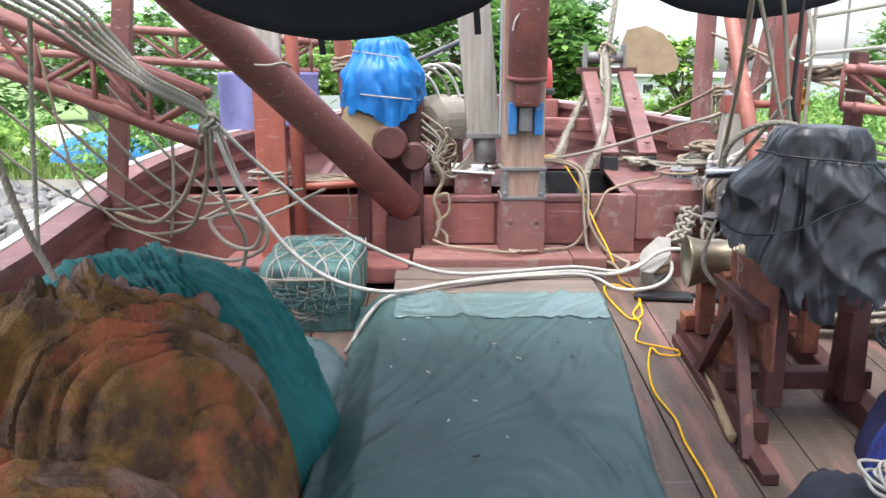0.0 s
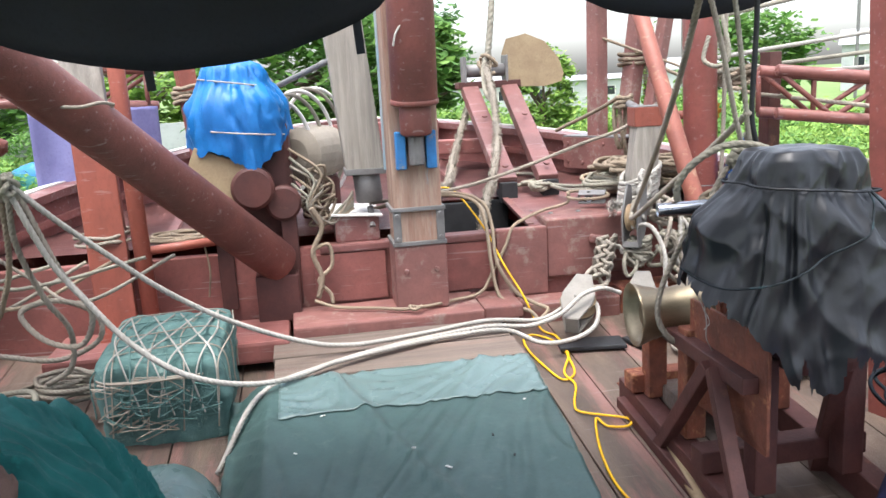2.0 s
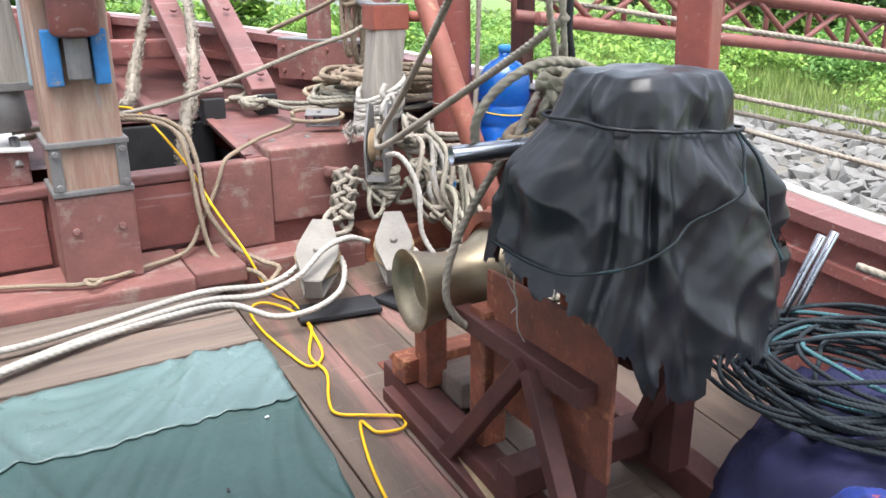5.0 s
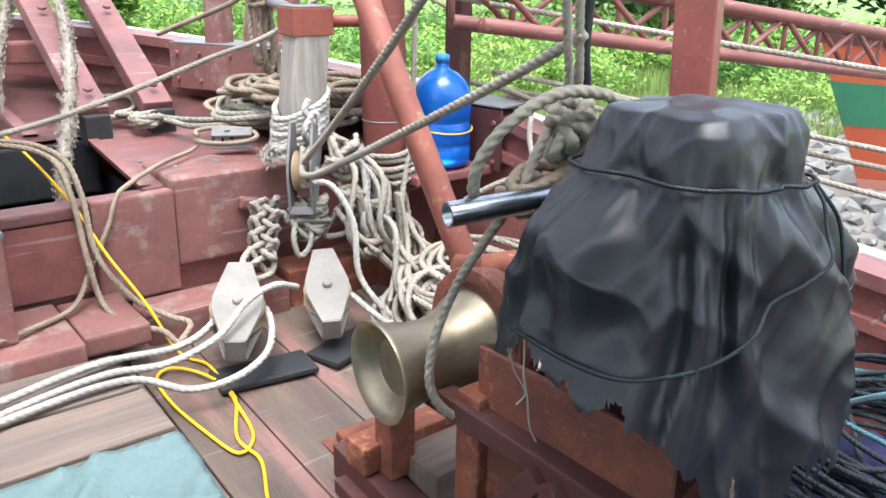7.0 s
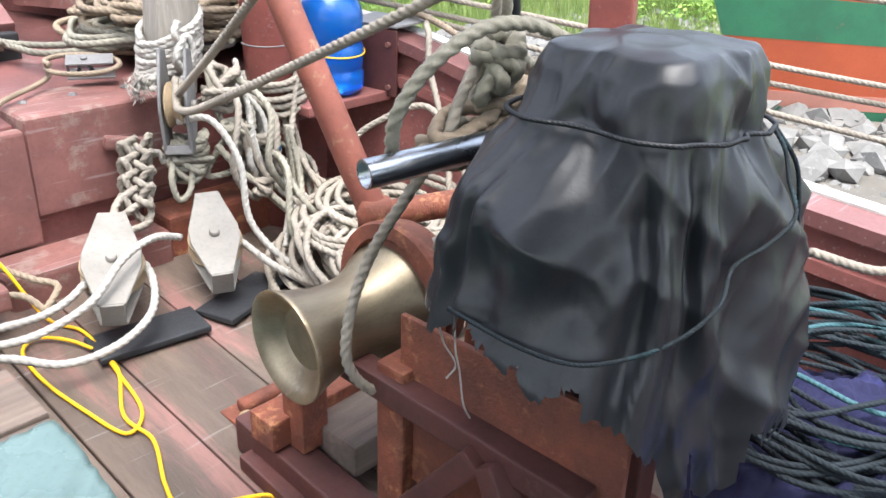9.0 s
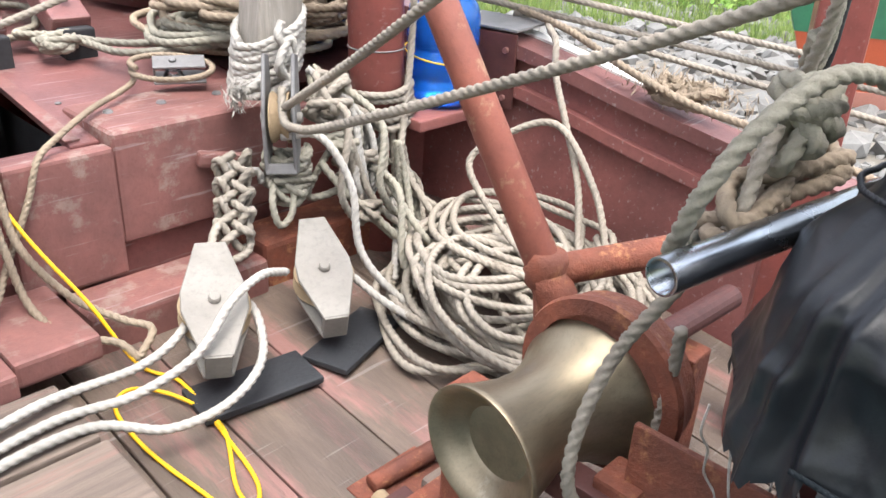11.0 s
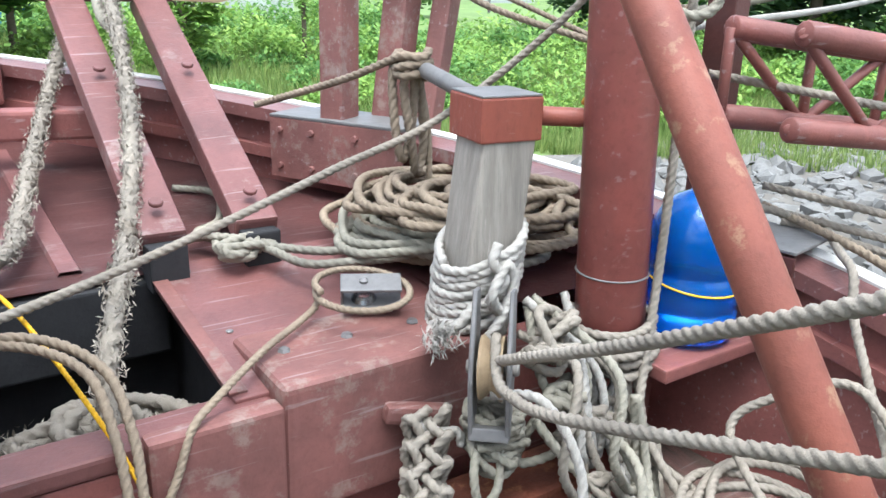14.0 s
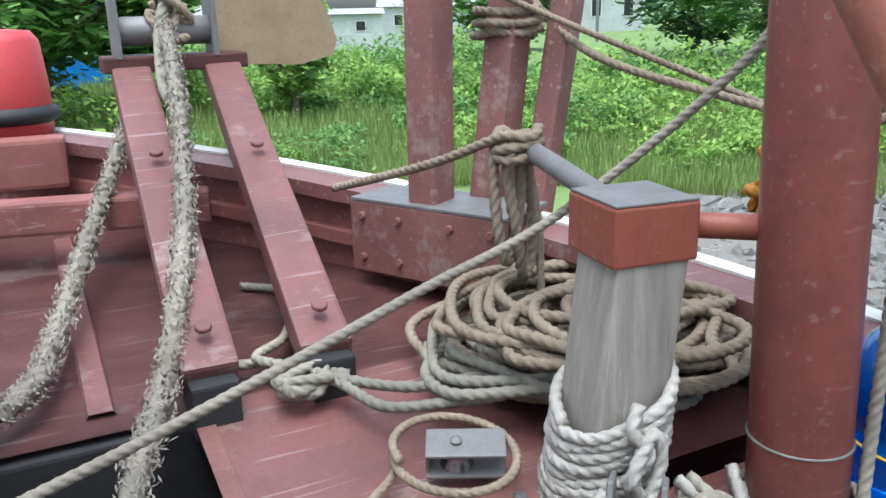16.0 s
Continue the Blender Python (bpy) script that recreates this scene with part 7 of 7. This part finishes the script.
for az, r, h, rx, rz, m, leaf, lab in (
        (-3, 22, 4.7, 3.0, 1.7, M_LEAF, 0.20, "broad leaved green tree on the shore"), (2.5, 23, 4.7, 2.8, 1.7, M_LEAF, 0.20, "broad leaved green tree on the shore"), (7.2, 24, 4.2, 1.6, 1.4, M_LEAF, 0.2, "broad leaved green tree on the shore"),
        (6.5, 46, 7, 4, 3, M_LEAFDARK, 0.3, "dark green tree beside the blue fence"),
        (52, 34, 7.5, 4.2, 3.4, M_LEAFDARK, 0.28, "dense dark green tree on the bank"), (57, 31, 8, 4.4, 3.6, M_LEAFDARK, 0.28, "dense dark green tree on the bank"), (62, 33, 9, 5, 4, M_LEAFDARK, 0.28, "dense dark green tree on the bank"), (47, 42, 6.5, 4, 3, M_LEAF, 0.28, "green tree behind the bank"),
        (68, 34, 9, 5, 4, M_LEAFDARK, 0.3, "dense dark green tree on the bank"), (31, 52, 4.8, 3.5, 2.2, M_LEAF, 0.3, "green tree beside the house"), (43, 50, 5.5, 3.6, 2.6, M_LEAFDARK, 0.3, "green tree beside the house"),
        (17, 22, 3.2, 0.9, 1.3, M_LEAFLIGHT, 0.12, "young green tree in the grass"), (-22, 44, 5, 4, 2.2, M_LEAF, 0.28, "green tree on the far port shore"), (-31, 44, 5.5, 5, 2.6, M_LEAF, 0.28, "green tree on the far port shore"), (-12, 34, 5, 3, 2.2, M_LEAFLIGHT, 0.24, "green tree on the far port shore")):
    tx, ty = polar(az, r)
    tree(tx, ty, h, rx, rz, m, int(az * 10 + 900), lab, leaf)


def bush(x, y, r, h, material, seed, label="leafy green bush in the grass", n=34, per=40, leaf=0.09):
    g = random.Random(seed)
    z0 = ground_z(x, y)
    c = [p for p in clumps(g, x, y, z0 + h * 0.42, r, r, h * 0.55, n, per, r * 0.16) if p[2] > z0]
    v, f = leaves(c, leaf, seed, 0.9)
    ob = link("bush", mesh_of("bush", v, f), material)
    return tagged(ob, label, "bush", "shore bushes")


g = random.Random(77)
for k in range(120):
    az, r = g.uniform(8, 66), g.uniform(14.5, 34)
    bx, by = polar(az, r)
    if by < 14 and bx < 15:
        continue
    s = g.uniform(0.6, 1.6) * (r / 26)
    bush(bx, by, s * 1.25, s * g.uniform(0.7, 1.05), g.choice((M_LEAFLIGHT, M_LEAFLIGHT, M_LEAF)), k, leaf=0.075 * r / 20)
for k in range(16):
    az, r = g.uniform(-40, 4), g.uniform(19, 32)
    bx, by = polar(az, r)
    bush(bx, by, g.uniform(0.9, 1.8), g.uniform(0.9, 1.7), g.choice((M_LEAFLIGHT, M_LEAF)), 200 + k, leaf=0.10)


def grass(name, n, az0, az1, r0, r1, hmax, seed, label):
    g = np.random.RandomState(seed)
    az, r = np.radians(g.uniform(az0, az1, n)), r0 + (r1 - r0) * g.uniform(0, 1, n) ** 1.3
    x, y = 0.6 + r * np.sin(az), 3.5 + r * np.cos(az)
    z = np.array([ground_z(a, b) for a, b in zip(x, y)])
    h = hmax * g.uniform(0.4, 1, n) * (r / 18) ** 0.6
    a = g.uniform(0, 6.28, n)
    w = 0.016 * (r / 16)
    bend = g.uniform(0.1, 0.6, n) * h
    p0 = np.stack([x - w * np.cos(a), y - w * np.sin(a), z], 1)
    p1 = np.stack([x + w * np.cos(a), y + w * np.sin(a), z], 1)
    p2 = np.stack([x + bend * np.sin(a), y - bend * np.cos(a), z + h], 1)
    v = np.stack([p0, p1, p2], 1).reshape(-1, 3)
    ob = link(name, mesh_of(name, v, np.arange(n * 3).reshape(-1, 3)), M_GRASS)
    return tagged(ob, label, "grass", kind="stuff")


grass("grass", 60000, 4, 70, 13.5, 34, 0.5, 3, "tall green grass along the starboard shore")
grass("grass", 12000, -40, 4, 21, 36, 0.5, 4, "tall green grass along the port shore")


def house_at(az, r, w, d, h, label, roof_h=1.6, openings=2):
    x, y = polar(az, r)
    z = ground_z(x, y) - 0.1
    ob = thing("house", (x, y, z), label, "house", "shore houses")
    rot = Matrix.Translation((x, y, z)) @ Matrix.Rotation(radians(-az), 4, "Z")
    part("wall", box(-w / 2, w / 2, 0, d, 0, h, 0, m=rot), M_WALL, ob)
    own = bmesh.new()
    v = [own.verts.new(p) for p in ((-w / 2 - 0.3, -0.4, h), (w / 2 + 0.3, -0.4, h), (w / 2 + 0.3, d + 0.4, h), (-w / 2 - 0.3, d + 0.4, h), (-w / 2 - 0.3, d / 2, h + roof_h), (w / 2 + 0.3, d / 2, h + roof_h))]
    for f in ((0, 1, 5, 4), (2, 3, 4, 5), (0, 4, 3), (1, 2, 5), (0, 3, 2, 1)):
        own.faces.new([v[i] for i in f])
    bmesh.ops.transform(own, matrix=rot, verts=own.verts)
    part("roof", own, M_ROOF, ob)
    for k in range(openings):
        cx = -w / 2 + w * (k + 0.5) / openings
        win = part("window", box(cx - 0.5, cx + 0.5, -0.05, 0.0, h * 0.35, h * 0.75, 0.01, m=rot), M_WHITE, ob)
        part("pane", box(cx - 0.42, cx + 0.42, -0.07, -0.052, h * 0.35 + 0.08, h * 0.75 - 0.08, 0, m=rot), M_GLASSDARK, win)
    return ob


house_at(38, 84, 6, 6, 4.2, "small grey house with a pitched roof", 1.5, 2)
house_at(26.5, 90, 12, 7, 3.0, "low pale house with a grey sheet roof", 1.3, 3)
house_at(20, 80, 8, 5, 2.4, "low white shed with a flat sheet roof", 0.5, 2)
house_at(14, 70, 9, 5, 2.4, "low grey house with a sheet roof", 0.9, 3)
house_at(-20, 46, 9, 6, 2.6, "low pale house on the port shore", 1.0, 3)
for a0, a1, r, h, m, lab in ((10, 24, 44, 1.5, M_WALL, "long grey rendered boundary wall"), (-16, -3, 30, 1.7, M_WALL, "grey rendered boundary wall behind the port shore"), (2.5, 9.5, 34, 1.3, M_BLUETARP, "bright blue sheet fence")):
    p, q = polar(a0, r), polar(a1, r)
    m0 = Vector((p[0], p[1], -1.2))
    own = beam(m0, (q[0], q[1], -1.2), 0.15, 0.1, 0)
    n = (Vector(q) - Vector(p)).length
    ang = math.atan2(q[1] - p[1], q[0] - p[0])
    own.free()
    ob = part("boundary_wall", box(0, n, -0.08, 0.08, 0, h + 0.3, 0.01, m=Matrix.Translation(m0) @ Matrix.Rotation(ang, 4, "Z")), m)
    tagged(ob, lab, "wall")

# distant poles
for az, r in ((26.3, 70), (37, 66)):
    x, y = polar(az, r)
    pole = thing("utility_pole", (x, y, -1), "tall grey utility pole with cross arms", "pole", "utility poles")
    part("shaft", rod((x, y, -1), (x, y, 9.5), 0.12, 8), M_GREYSTEEL, pole)
    for z in (7.6, 8.6):
        part("cross_arm", rod((x - 1.0, y + 0.4, z), (x + 1.0, y - 0.4, z), 0.06, 6), M_GREYSTEEL, pole)
# vine grown pole
x, y = polar(24.5, 24)
vine = thing("vine_pole", (x, y, -1), "slim pole overgrown with green vine", "pole")
part("shaft", rod((x, y, -1), (x, y, 4.6), 0.07, 8), M_BARK, vine)
v, f = leaves([(x + random.gauss(0, 0.14), y + random.gauss(0, 0.14), random.uniform(0.5, 4.6)) for _ in range(900)], 0.08, 91)
link("vine", mesh_of("vine", v, f), M_LEAFLIGHT, vine)

# a neighbouring boat's hull to starboard
hull = thing("moored_boat", (9.5, 6, -1), "beached boat with an orange hull and green and red stripes", "boat")


def hull_band(f0, f1, out):
    def place(u, v):
        s = f0 + (f1 - f0) * v
        x = 8.6 + 7.5 * u
        y = 6.9 - 5.2 * u - 0.9 * math.sin(u * 2.2) - 0.5 * (1 - s) * (1 - u)
        top = 1.15 - 0.55 * u
        z = -1.5 + (top + 1.5) * s - 0.15 * u
        x += (1 - s) * 1.3 * (1 - u) ** 2 - out
        return (x, y + out * 0.4, z)
    return sheet(40, 6, place, 0.05)


part("bottom_strake", hull_band(0.0, 0.30, 0.0), M_GREENHULL, hull)
part("pale_strake", hull_band(0.30, 0.37, 0.01), M_ORANGEPALE, hull)
part("lower_strake", hull_band(0.37, 0.60, 0.0), M_ORANGE, hull)
part("green_strake", hull_band(0.60, 0.78, 0.01), M_GREENHULL, hull)
part("upper_strake", hull_band(0.78, 0.93, 0.0), M_ORANGE, hull)
part("rail", hull_band(0.93, 1.0, 0.05), M_DARKRED, hull)

# blue and white clutter on the port shore
for k, (az, r, w, h, m) in enumerate(((-27, 24, 1.6, 0.5, M_BLUETARP), (-24.5, 26, 1.2, 0.45, M_WHITE), (-22, 25, 1.4, 0.4, M_TEAL), (-29, 27, 1.4, 0.6, M_WHITE), (-19.5, 27, 1.2, 0.5, M_BLUETARP))):
    x, y = polar(az, r)
    ob = part("tarpaulin", dome(x, y, w, w * 0.5, lambda yy: -0.95, h + 0.35, 0.06, 2, 300 + k, rings=14, spokes=36), m, smooth=True)
    tagged(ob, "tarpaulin bundle lying on the far port bank", "tarpaulin", "shore bundles")
